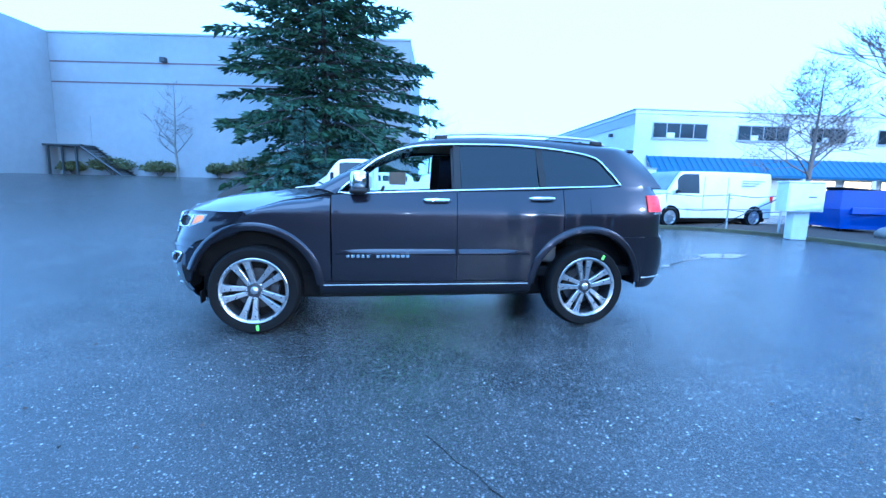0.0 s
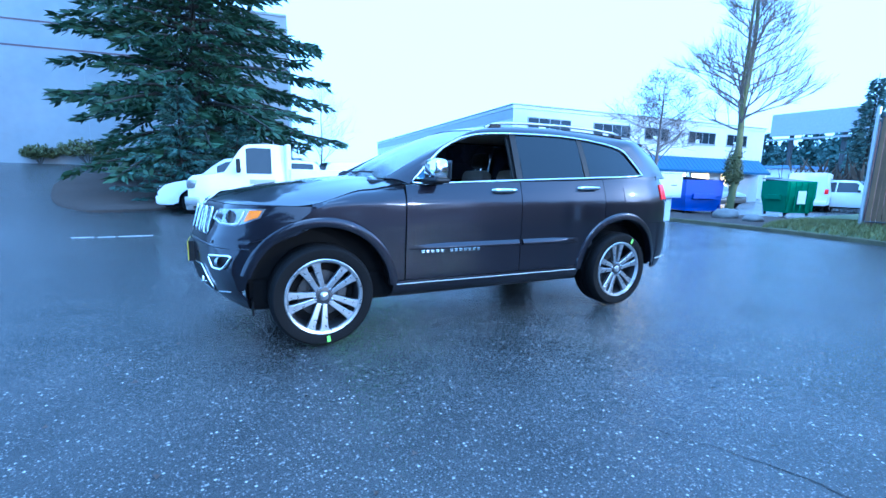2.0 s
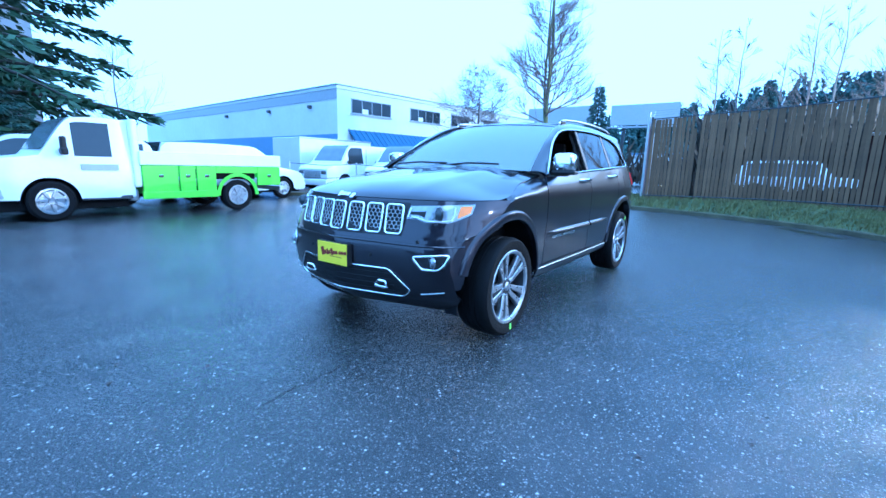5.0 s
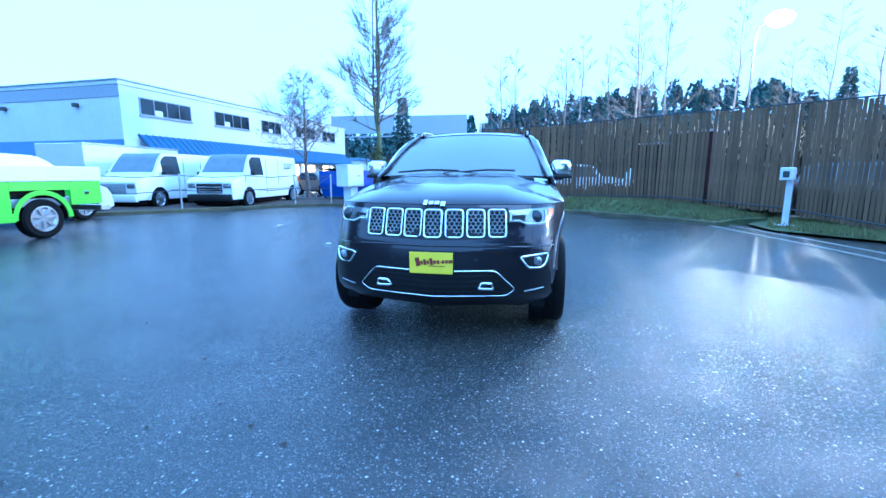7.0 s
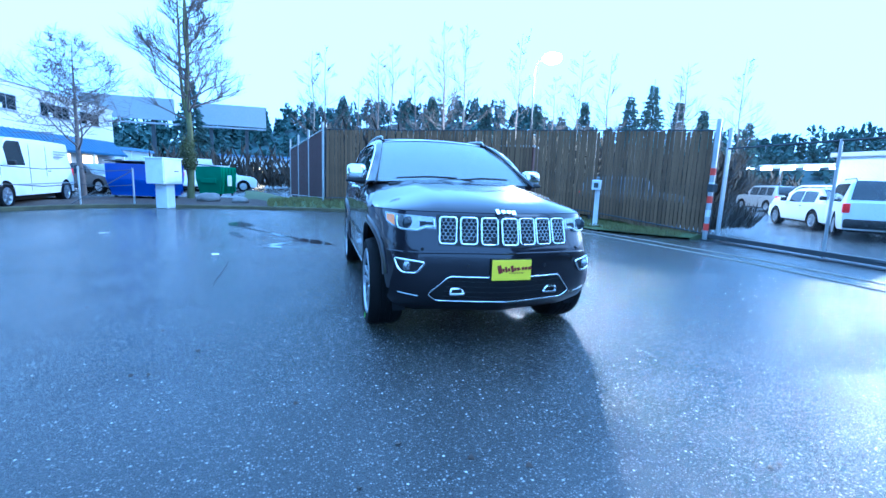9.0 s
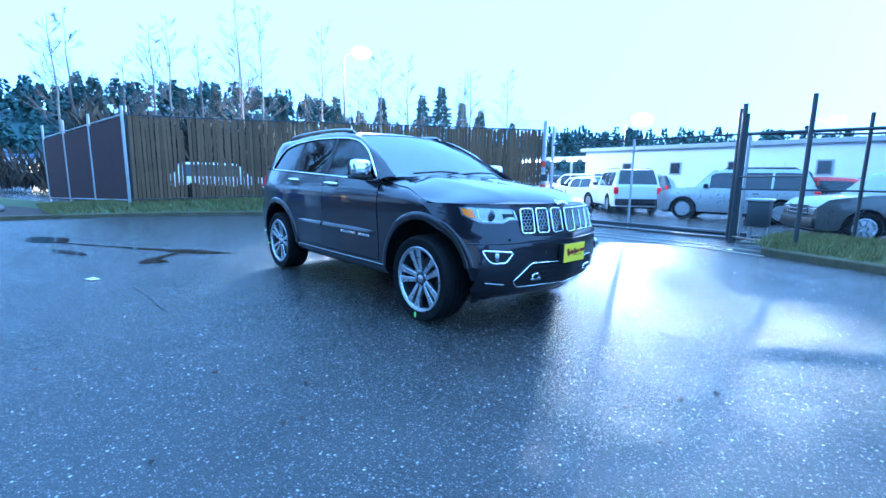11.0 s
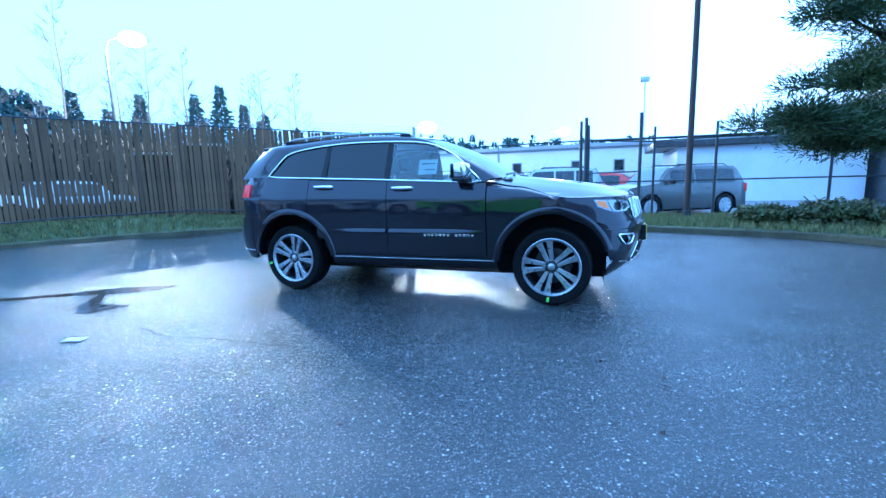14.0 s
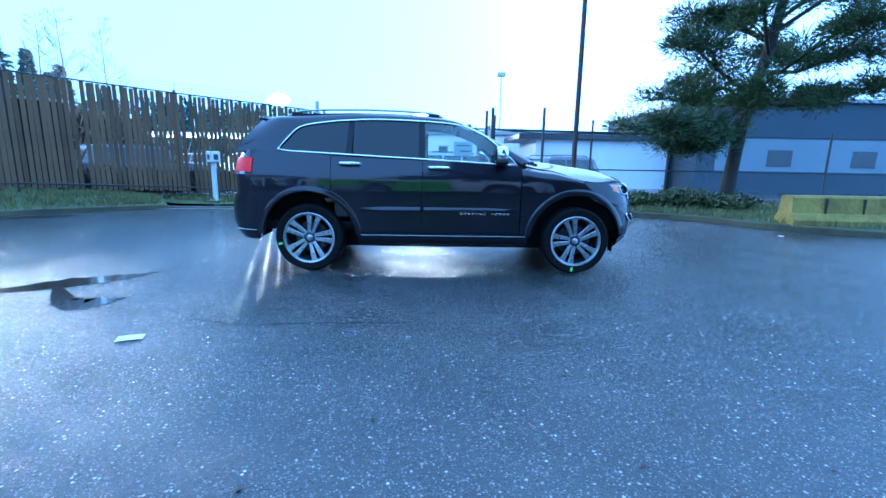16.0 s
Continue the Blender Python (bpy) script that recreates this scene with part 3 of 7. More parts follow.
        part("sill_strip", tube([(x, s * (side_y(x, 0.42) + 0.008), 0.425) for x in spread(-0.90, 0.90, 8)], 0.0036, 6), GALV, car, "thin bright strip")
        # door handles
        for hx in (-0.06, 0.89):
            z = 1.155 if hx < 0.5 else 1.185
            y = side_y(hx + 0.1, z)
            bm = bmesh.new()
            add_tube(bm, [(hx, s * (y - 0.01), z), (hx + 0.02, s * (y + 0.028), z + 0.002), (hx + 0.12, s * (y + 0.036), z + 0.004), (hx + 0.21, s * (y + 0.03), z + 0.005), (hx + 0.235, s * (y - 0.01), z + 0.004)], [0.014, 0.018, 0.019, 0.018, 0.014], 10)
            part("door_handle", bm, CHROME, car, "chrome handle", 40)
        # model badge: a row of plain bars
        for i in range(13):
            if i == 5:
                continue
            x = -0.71 + i * 0.042
            part("badge_bar", box((x, s * 0.936 if s > 0 else s * 0.941, 0.664), (x + 0.03, s * 0.941 if s > 0 else s * 0.936, 0.688), 0.0015), CHROME, car)
        # side glass, its frame and the bright surround
        for name, xa, xb, material in (("front_window", -0.765, 0.215, CLEAR), ("rear_window", 0.275, 0.975, TINT), ("quarter_window", 1.035, 1.765, TINT)):
            if name == "front_window" and s < 0:
                continue
            rows = []
            for x in spread(xa, xb, 22):
                zt = max(WIN_TOP(x) - 0.006, belt(x) + 0.012)
                rows.append([(x, s * (glass_y(x, z) - 0.006), z) for z in spread(belt(x) + 0.004, zt, 7)])
            part(name, shell(rows, 0.004), material, car, "", 30)
        for x0, x1, tilt in ((0.215, 0.275, 0.02), (0.975, 1.035, -0.05)):
            rows = [[(x + tilt * (z - 1.6), s * (glass_y(x, z) - 0.004), z) for x in (x0, x1)] for z in spread(belt(x0), WIN_TOP(x0), 6)]
            part("window_pillar", shell(rows, 0.02), BLACK, car, "gloss black pillar")
        line = [(x, WIN_TOP(x)) for x in [-0.78, -0.74, -0.68, -0.62, -0.55, -0.47, -0.38, -0.28] + spread(-0.18, 1.4, 22) + [1.48, 1.56, 1.61, 1.66, 1.72, 1.78]]
        line += [(x, belt(x) + 0.002) for x in spread(1.78, -0.78, 24)][1:-1]
        pts = [(x, s * (glass_y(x, z) + 0.006), z) for x, z in line]
        part("window_surround", tube(pts, 0.0095, 8, True), CHROME, car, "chrome surround", 50)
        # pillar, cant rail and rear pillar in one pressing
        lower = [(-0.80, 1.195), (-0.70, 1.285), (-0.59, 1.392), (-0.47, 1.493), (-0.33, 1.56), (-0.2, 1.614), (0.0, 1.645), (0.3, 1.662), (0.7, 1.67), (1.04, 1.655), (1.4, 1.615), (1.56, 1.573), (1.66, 1.478), (1.72, 1.40), (1.785, 1.305)]
        upper = [(-0.98, 0.80, 1.235), (-0.80, 0.755, 1.335), (-0.62, 0.715, 1.43), (-0.44, 0.68, 1.52), (-0.28, 0.65, 1.595), (-0.12, 0.628, 1.66), (0.05, 0.615, 1.70), (0.3, 0.61, 1.722), (0.7, 0.61, 1.735), (1.04, 0.605, 1.732), (1.5, 0.595, 1.712), (1.96, 0.58, 1.665), (2.08, 0.63, 1.56), (2.17, 0.675, 1.45), (2.27, 0.715, 1.305)]
        fx, fz = curve(range(15), [p[0] for p in lower]), curve(range(15), [p[1] for p in lower])
        gx, gy, gz = (curve(range(15), [p[i] for p in upper]) for i in range(3))
        rows = []
        for t in spread(0, 14, 71):
            a = Vector((fx(t), glass_y(fx(t), fz(t)) + 0.004, fz(t)))
            b = Vector((gx(t), gy(t) * 1.03, gz(t)))
            row = []
            for v in spread(0, 1, 8):
                p = a.lerp(b, v)
                h = math.sin(math.pi * v) * 0.12 * (a - b).length * min(1, max(0, (14 - t) / 3))
                q = p + Vector((0, 0.75, 0.65)) * h
                row.append((q.x, s * q.y, q.z))
            rows.append(row)
        part("cant_rail", shell(rows, 0.02), PAINT, car, "", 35)
        # roof rail
        rail = [(0.02, 1.70), (0.10, 1.735), (0.2, 1.748), (0.5, 1.764), (0.9, 1.770), (1.3, 1.762), (1.55, 1.748), (1.64, 1.728), (1.72, 1.69)]
        part("roof_rail", tube([(x, s * 0.62, z) for x, z in rail], [0.010] + [0.012] * 7 + [0.010], 8), GALV, car, "bright roof rail", 50)
        for x in (0.12, 1.62):
            part("rail_foot", box((x - 0.06, s * 0.62 - 0.018, 1.69), (x + 0.06, s * 0.62 + 0.018, 1.735), 0.012), BLACK, car)
        # mirror
        mx, my = -0.60, s * 0.962
        arm = part("mirror_arm", box((-0.06, -0.10, -0.03), (0.05, 0.06, 0.03), 0.02, pose(mx, s * 0.90, 1.225, 0, 0, 0)), BLACK, car, "", 40)
        bm = box((-0.075, -0.098, -0.082), (0.065, 0.098, 0.082), 0.045, pose(mx, my, 1.31, 0, 0, -8 * s))
        part("mirror_cap", bm, CHROME, arm, "chrome mirror cap", 50)
        part("mirror_face", box((0.064, -0.095, -0.07), (0.072, 0.095, 0.07), 0.003, pose(mx, my, 1.31, 0, 0, -8 * s)), CARGLASS, arm)
        part("mirror_base", box((-0.075, -0.105, -0.035), (0.06, 0.105, 0.0), 0.015, pose(mx, my, 1.245, 0, 0, -8 * s)), BLACK, arm)
        # tail lamp wraps round the corner
        rows = [[(x, s * y, z) for x, y, z in [corner(z, q, 0.012) for z in spread(1.085, 1.235, 6)]] for q in spread(0.05, 0.85, 14)]
        tl = part("tail_lamp", shell(rows, 0.02), RED_LENS, car, "red lamp", 40)
        rows = [[(x, s * y, z) for x, y, z in [corner(z, q, 0.014) for z in (1.06, 1.085)]] for q in spread(0.2, 0.85, 10)]
        part("reversing_lens", shell(rows, 0.02), LENS, tl, "", 40)
        # headlamp and front corner lamps
        sgn = s
        lo = lambda y: 0.912 - 0.022 * min(1, max(0, (abs(y) - 0.56) / 0.05)) + 0.055 * max(0, (abs(y) - 0.73) / 0.1) ** 1.5
        hi = lambda y: 0.992 + 0.018 * (abs(y) - 0.46) / 0.36
        hl = overlay(car, "headlamp", LENS, s * 0.492, s * 0.832, lo, hi, 0.006, 20, "clear projector headlamp")
        overlay(car, "amber_marker", AMBER, s * 0.778, s * 0.826, lambda y: lo(y) + 0.012, lambda y: hi(y) - 0.012, 0.011, 6, "amber side marker", 4, hl)
        overlay(car, "lamp_surround", BLACK, s * 0.50, s * 0.60, lambda y: lo(y) + 0.03, lambda y: hi(y) - 0.035, 0.010, 8, "", 4, hl)
        bm = bmesh.new()
        lathe(bm, [(0.0, -0.02), (0.022, -0.016), (0.034, -0.004), (0.044, 0.0), (0.048, 0.012)], 20, pose(nose_x(0.70, 0.95) - 0.012, s * 0.70, 0.947, 0, 0, -90 + 26 * s))
        part("projector_lens", bm, CARGLASS, hl, "dark projector lens", 40)
        part("lamp_light_guide", tube(on_nose([(s * 0.505, hi(0.5) - 0.012)] + [(s * y, lo(y) + 0.012) for y in spread(0.505, 0.755, 10)] + [(s * 0.762, 0.95), (s * 0.755, 0.992)], 0.014), 0.006, 6), WHITEPOST, hl)
        fog = [(s * a, b) for a, b in ((0.572, 0.676), (0.79, 0.690), (0.768, 0.622), (0.735, 0.594), (0.632, 0.596))]
        pts = rounded([(a, b, 0) for a, b in fog], 0.025)
        fl = part("fog_lamp_bezel", tube(on_nose([(p[0], p[1]) for p in pts], 0.010), 0.0095, 8, True), CHROME, car, "chrome fog lamp surround", 50)
        overlay(car, "fog_lamp_pocket", BLACK, s * 0.595, s * 0.775, lambda y: 0.604 + 0.05 * max(0, (0.65 - abs(y)) / 0.06), lambda y: 0.676, 0.004, 8, "", 4, fl)
        bm = bmesh.new()
        lathe(bm, [(0.0, -0.022), (0.024, -0.018), (0.034, -0.006), (0.036, 0.01)], 18, pose(nose_x(0.72, 0.64) - 0.006, s * 0.72, 0.642, 0, 0, -90 + 30 * s))
        part("fog_lamp", bm, LENS, fl, "", 40)
        # tow hook
        bm = tube(rounded([(nose_x(0.39, 0.49) - 0.012, s * y, z) for y, z in ((0.315, 0.448), (0.425, 0.448), (0.415, 0.490), (0.345, 0.490))], 0.01), 0.0085, 6, True)
        part("tow_hook", bm, CHROME, car, "chrome tow hook", 50)
        part("tow_hook_tongue", box((nose_x(0.37, 0.46) - 0.03, s * 0.37 - 0.05, 0.441), (nose_x(0.37, 0.46) + 0.02, s * 0.37 + 0.05, 0.459), 0.005), CHROME, car)
        # parking sensors
        for y, z in ((0.30, 0.66), (0.62, 0.77)):
            bm = bmesh.new()
            lathe(bm, [(0.0, -0.006), (0.011, -0.005), (0.013, 0.004)], 12, pose(nose_x(y, z), s * y, z, 0, 0, -90))
            part("parking_sensor", bm, BLACK, car)
        part("bumper_blade", tube([(nose_x(y, 0.43) - 0.004, s * y, 0.425 + 0.14 * (y - 0.68)) for y in spread(0.64, 0.775, 10)], 0.0045, 6), GALV, car, "thin bright strip", 50)
    # nose
    rows = [[(nose_x(q * nose_y(z), z), q * nose_y(z), z) for z in [0.28, 0.30, 0.34, 0.38, 0.42, 0.46, 0.5, 0.55, 0.6, 0.66, 0.72, 0.765, 0.78, 0.795, 0.83, 0.86, 0.9, 0.95, 1.0, 1.03]] for q in spread(-1, 1, 61)]
    part("front_bumper", shell(rows, 0.015), PAINT, car, "", 28)
    part("bumper_crease", tube([(nose_x(y, 0.757) - 0.001, y, 0.757 - 0.02 * (abs(y) / 0.8) ** 2) for y in spread(-0.84, 0.84, 40)], 0.008, 6), PAINT, car, "", 50)
    overlay(car, "grille_backing", BLACK, -0.485, 0.485, lambda y: 0.797 + 0.015 * abs(y), lambda y: 1.012, 0.003, 20)
    slot_w, slot_h = 0.121, 0.192
    ring = rounded([(0, -slot_w / 2, -slot_h / 2), (0, slot_w / 2, -slot_h / 2), (0, slot_w / 2, slot_h / 2), (0, -slot_w / 2, slot_h / 2)], 0.025)
    frame_me = finish("slot_frame", tube(ring, 0.0085, 8, True), CHROME, 50)
    bm = bmesh.new()
    for r in range(7):
        for c in range(-1, 2):
            cy, cz = c * 0.034 + (0.017 if r % 2 else 0), (r - 3) * 0.025
            if abs(cy) > 0.045:
                continue
            hexa = [(0, cy + 0.0175 * math.sin(math.tau * k / 6), cz + 0.0165 * math.cos(math.tau * k / 6)) for k in range(6)]
            add_tube(bm, hexa, 0.0028, 4, True)
    mesh_me = finish("honeycomb", bm, GALV)
    for k in range(7):
        y = (k - 3) * 0.1465
        m = pose(nose_x(y, 0.906) - 0.016, y, 0.906, 0, 14, -y * 32)
        f = alike("grille_slot", frame_me, car, m)
        alike("honeycomb", mesh_me, f, pose(0.004, 0, 0))
    # lower intake with its bright outline
    outline = [(0.415, 0.580), (-0.415, 0.580), (-0.548, 0.438), (-0.485, 0.386), (0.485, 0.386), (0.548, 0.438)]
    it = overlay(car, "lower_intake", BLACK, -0.52, 0.52, lambda y: 0.392 + 0.03 * max(0, (abs(y) - 0.47) / 0.05), lambda y: 0.574 - 0.118 * max(0, (abs(y) - 0.41) / 0.11), 0.004, 24, "black lower air intake")
    dense = []
    outline = [(p[0], p[1]) for p in rounded([(a, b, 0) for a, b in outline], 0.025, 3)]
    for i, a in enumerate(outline):
        b = outline[(i + 1) % len(outline)]
        dense += [(a[0] + (b[0] - a[0]) * t / 8, a[1] + (b[1] - a[1]) * t / 8) for t in range(8)]
    part("intake_trim", tube(on_nose(dense, 0.008), 0.0062, 8, True), CHROME, it, "chrome intake outline", 50)
    for z in (0.425, 0.465, 0.505, 0.545):
        part("intake_bar", tube(on_nose([(y, z) for y in spread(-0.44, 0.44, 15)], 0.008), 0.004, 5), BLACK, it)
    # plate with a scrawl of bars
    pl = part("dealer_plate", box((-2.342, -0.1525, 0.566), (-2.336, 0.1525, 0.716), 0.004), YELLOW, car, "yellow dealer plate with dark script")
    part("plate_bracket", box((-2.336, -0.155, 0.563), (-2.28, 0.155, 0.719), 0.004), BLACK, pl)
    x = 0.108
    for i, (w, h) in enumerate(((0.03, 0.06), (0.018, 0.026), (0.018, 0.04), (0.018, 0.026), (0.022, 0.048), (0.018, 0.024), (0.02, 0.024), (0.008, 0.008), (0.02, 0.022), (0.02, 0.022), (0.028, 0.022))):
        part("script_bar", box((-2.3445, -w / 2, -h / 2), (-2.340, w / 2, h / 2), 0.001, pose(0, x - w / 2, 0.640 + 0.0016 * i + (h - 0.024) * 0.2, -14, 0, 0)), SCRIPT, pl)
        x -= w + 0.004
    part("script_bar", box((-2.3445, -0.10, 0.618), (-2.340, 0.02, 0.622), 0.001), SCRIPT, pl)
    # nose emblem, plain shapes
    for i, (w, h) in enumerate(((0.028, 0.05), (0.034, 0.032), (0.034, 0.032), (0.034, 0.046))):
        y = 0.07 - i * 0.042
        part("emblem", box((-0.004, -w / 2, -h / 2), (0.006, w / 2, h / 2), 0.003, pose(-2.198 + 0.1 * abs(y), y, 1.046 - (0.007 if i == 3 else 0), 0, 50, 0)), CHROME, car, "bright emblem block")
    # bonnet
    rows = []
    half = lambda x: side_y(max(x, nose_end(1.02)), 1.04) - shoulder(x) - 0.004
    for i in range(33):
        q = -1 + i / 16
        a = nose_x(q * half(nose_end(1.02)), 1.03) + 0.005
        b = -1.0 + 0.19 * q * q
        row = []
        for j in range(29):
            x = a + (b - a) * (j / 28) ** 1.25
            y = q * half(x)
            z = bonnet(x) + 0.010 * math.exp(-((abs(y) - 0.47) / 0.07) ** 2) - 0.012 * math.exp(-(y / 0.16) ** 2) * (j / 28)
            z += (fender_top(x) + 0.002 - bonnet(x)) * abs(q) ** 2.6
            if j == 0:
                drop = 1.034 - z
            row.append((x, y, z + drop * (1 - j / 28) ** 4))
        rows.append(row)
    part("bonnet", shell(rows, 0.015), PAINT, car, "", 30)
    # windscreen
    rows = []
    for t in spread(0, 1, 14):
        row = []
        for q in spread(-1, 1, 21):
            xb, zb, yb = -1.03 + 0.14 * q * q, 1.245 - 0.012 * q * q, 0.80 * q
            xt, zt, yt = -0.10 + 0.09 * q * q, 1.695 - 0.035 * q * q, 0.648 * q
            h = math.sin(math.pi * t) * 0.035
            row.append((xb + (xt - xb) * t - h * 0.4, yb + (yt - yb) * t, zb + (zt - zb) * t + h))
        rows.append(row)
    part("windscreen", shell(rows, 0.005), WETGLASS, car, "", 30)
    part("sunshade_band", box((-0.12, -0.16, 1.63), (-0.10, -0.04, 1.66), 0.002, None), PAPER, car, "small pale sticker")
    part("cowl", box((-1.05, -0.70, 1.16), (-0.86, 0.70, 1.225), 0.02), BLACK, car)
    for y0, y1 in ((0.62, 0.02), (0.02, -0.52)):
        part("wiper", tube([(-0.98, y0, 1.268), (-1.005, (y0 + y1) / 2, 1.29), (-0.97, y1, 1.285)], 0.009, 6), BLACK, car)
    # roof
    rz = curve([-0.13, 0.0, 0.2, 0.5, 0.9, 1.4, 1.7, 1.98], [1.695, 1.722, 1.745, 1.762, 1.768, 1.755, 1.73, 1.685])
    rows = [[(x + (0.09 * (y / 0.62) ** 2 if x < 0 else 0), y, rz(x) - 0.036 * (abs(y) / 0.64) ** 2.2) for y in spread(-0.645, 0.645, 25)] for x in spread(-0.10, 1.98, 26)]
    part("roof", shell(rows, 0.02), PAINT, car, "", 30)
    part("antenna_fin", box((1.62, -0.02, 1.73), (1.76, 0.02, 1.79), 0.015), PAINT, car)
    part("roof_spoiler", box((1.92, -0.57, 1.645), (2.06, 0.57, 1.682), 0.015, None), PAINT, car, "", 40)
    # tail: glass, gate, bumper
    rows = [[(2.0 + 0.27 * t, q * (0.60 + 0.12 * t), 1.66 - 0.34 * t) for q in spread(-1, 1, 9)] for t in spread(0, 1, 5)]
    part("rear_glass", shell(rows, 0.005), TINT, car, "", 30)
    part("tailgate", shell([[(tail_x(y, z), y, z) for z in spread(0.82, 1.325, 9)] for y in spread(-0.62, 0.62, 19)], 0.02), PAINT, car, "", 30)
    rows = [[(tail_x(y, z) + 0.018, y, z) for z in (0.36, 0.40, 0.46, 0.55, 0.65, 0.75, 0.825, 0.845)] for y in spread(-0.62, 0.62, 19)]
    part("rear_bumper", shell(rows, 0.02), PAINT, car, "", 30)
    for s in (-1, 1):
        rows = [[(x, s * y, z) for x, y, z in [corner(z, q, 0.0) for z in spread(0.82, 1.32, 12)]] for q in spread(0, 1, 16)]
        part("rear_corner", shell(rows, 0.02), PAINT, car, "", 35)
        zs = (0.36, 0.40, 0.46, 0.55, 0.65, 0.75, 0.825, 0.845)
        edge = lambda z: AXLE + math.sqrt(max(0.0, (ARCH + 0.03) ** 2 - (z - HUB) ** 2))
        rows = [[(edge(z) + (2.03 - edge(z)) * q, s * (side_y(edge(z) + (2.03 - edge(z)) * q, z) + 0.012), z) for z in zs] for q in spread(0, 0.9, 6)]
        rows += [[(x, s * y, z) for x, y, z in [corner(z, q, 0.016) for z in zs]] for q in spread(0, 1, 16)]
        part("bumper_corner", shell(rows, 0.02), PAINT, car, "", 30)
        part("bumper_strip", tube([(x, s * y, z) for x, y, z in [corner(0.46, q, 0.02) for q in spread(0, 0.6, 9)]], 0.005, 6), GALV, car)
        part("air_deflector", box((-1.93, s * 0.74 - 0.05, 0.25), (-1.915, s * 0.74 + 0.05, 0.36), 0.006), DARK, car)
    part("fuel_door", shell([[(x, -(side_y(x, z) + 0.003), z) for z in spread(1.065, 1.195, 5)] for x in spread(1.46, 1.67, 5)], 0.006), PAINT, car, "", 40)
    # cabin
    part("cabin_floor", box((-0.95, -0.80, 0.46), (2.1, 0.80, 0.56), 0.02), DARK, car)
    part("dashboard", box((-0.98, -0.76, 0.86), (-0.52, 0.76, 1.19), 0.08), DARKSEAT, car, "dark dashboard", 40)
    part("centre_console", box((-0.55, -0.14, 0.55), (0.35, 0.14, 0.86), 0.05), DARKSEAT, car, "", 40)
    part("headlining", box((0.0, -0.56, 1.66), (1.9, 0.56, 1.675), 0.005), LEATHER, car)
    part("load_floor", box((1.25, -0.70, 0.8), (2.2, 0.70, 0.95), 0.03), DARK, car)
    for y in (-0.37, 0.37):
        seat("front_seat", 0.12, y, car)
        seat("rear_seat", 1.0, y, car, 0.56)
    st = part("steering_wheel", tube([(-0.46 + 0.07 * math.sin(a), -0.37 + 0.19 * math.cos(a), 1.08 + 0.18 * math.sin(a)) for a in spread(0, math.tau, 25)][:-1], 0.014, 8, True), DARKSEAT, car, "", 50)
    part("wheel_hub", box((-0.48, -0.45, 1.04), (-0.44, -0.29, 1.12), 0.015), DARKSEAT, st)
    for s in (-1, 1):
        part("door_lining", box((-0.8, s * 0.80 - 0.02, 0.6), (1.2, s * 0.80 + 0.02, 1.17), 0.02), DARKSEAT, car)
        part("belt_pillar", shell([[(x, s * (glass_y(x, z) - 0.05), z) for z in spread(1.1, 1.62, 5)] for x in (0.20, 0.30)], 0.02), DARKSEAT, car)
    part("inner_mirror", box((-0.20, -0.13, 1.54), (-0.17, 0.13, 1.61), 0.012), BLACK, car)
    # papers behind the glass
    def sheet(name, x0, x1, s, z0, z1, inset, lines):
        p = part(name, shell([[(x, s * (glass_y(x, z) - inset), z) for z in spread(z0, z1, 4)] for x in spread(x0, x1, 4)], 0.001), PAPER, car, "white printed window sticker")
        for k in range(lines):
            z = z1 - (z1 - z0) * (k + 0.7) / (lines + 0.5)
            part("print_bar", shell([[(x, s * (glass_y(x, zz) - inset + 0.002), zz) for zz in (z - 0.006, z + 0.006)] for x in (x0 + 0.02, x1 - 0.03 - 0.04 * (k % 3))], 0.0006), INK, p)

    sheet("window_sticker", 0.40, 0.86, -1, 1.29, 1.61, 0.014, 8)
    sheet("window_sticker", -0.30, -0.10, 1, 1.29, 1.44, 0.014, 2)
    return car


hero_car()


# ---- parked vehicles; each nose points to -x in its own frame ----
def plain_wheel_meshes(r, w, name):
    bm = bmesh.new()
    lathe(bm, [(r * 0.62, -w / 2), (r * 0.9, -w / 2 - 0.005), (r, -w / 2 + 0.03), (r, w / 2 - 0.03), (r * 0.9, w / 2), (r * 0.6, w / 2)], 28)
    tyre = finish("tyre", bm, RUBBER, 40)
    bm = bmesh.new()
    lathe(bm, [(0.0, -w / 2 - 0.002), (r * 0.16, -w / 2 - 0.004), (r * 0.2, -w / 2 + 0.03), (r * 0.5, -w / 2 + 0.035), (r * 0.58, -w / 2 - 0.004), (r * 0.65, -w / 2 - 0.002), (r * 0.62, w / 2)], 28)
    rim = finish(name, bm, ALLOY, 40)
    return tyre, rim, finish("spoke", box((-0.03, -w / 2 - 0.003, r * 0.18), (0.03, -w / 2 + 0.036, r * 0.57), 0.006), ALLOY)


WHEELS = plain_wheel_meshes(0.35, 0.22, "rim")
BIGWHEELS = plain_wheel_meshes(0.385, 0.24, "rim")


def put_wheels(v, xs, half, r):
    tyre, rim, spoke = BIGWHEELS if r > 0.36 else WHEELS
    for x in xs:
        for s in (-1, 1):
            w = alike("wheel", rim, v, pose(x, s * (half - 0.12), r, 0, 17 * x, 0 if s < 0 else 180))
            alike("tyre", tyre, w)
            for k in range(7):
                alike("spoke", spoke, w, pose(0, 0, 0, 0, 360 / 7 * k, 0))


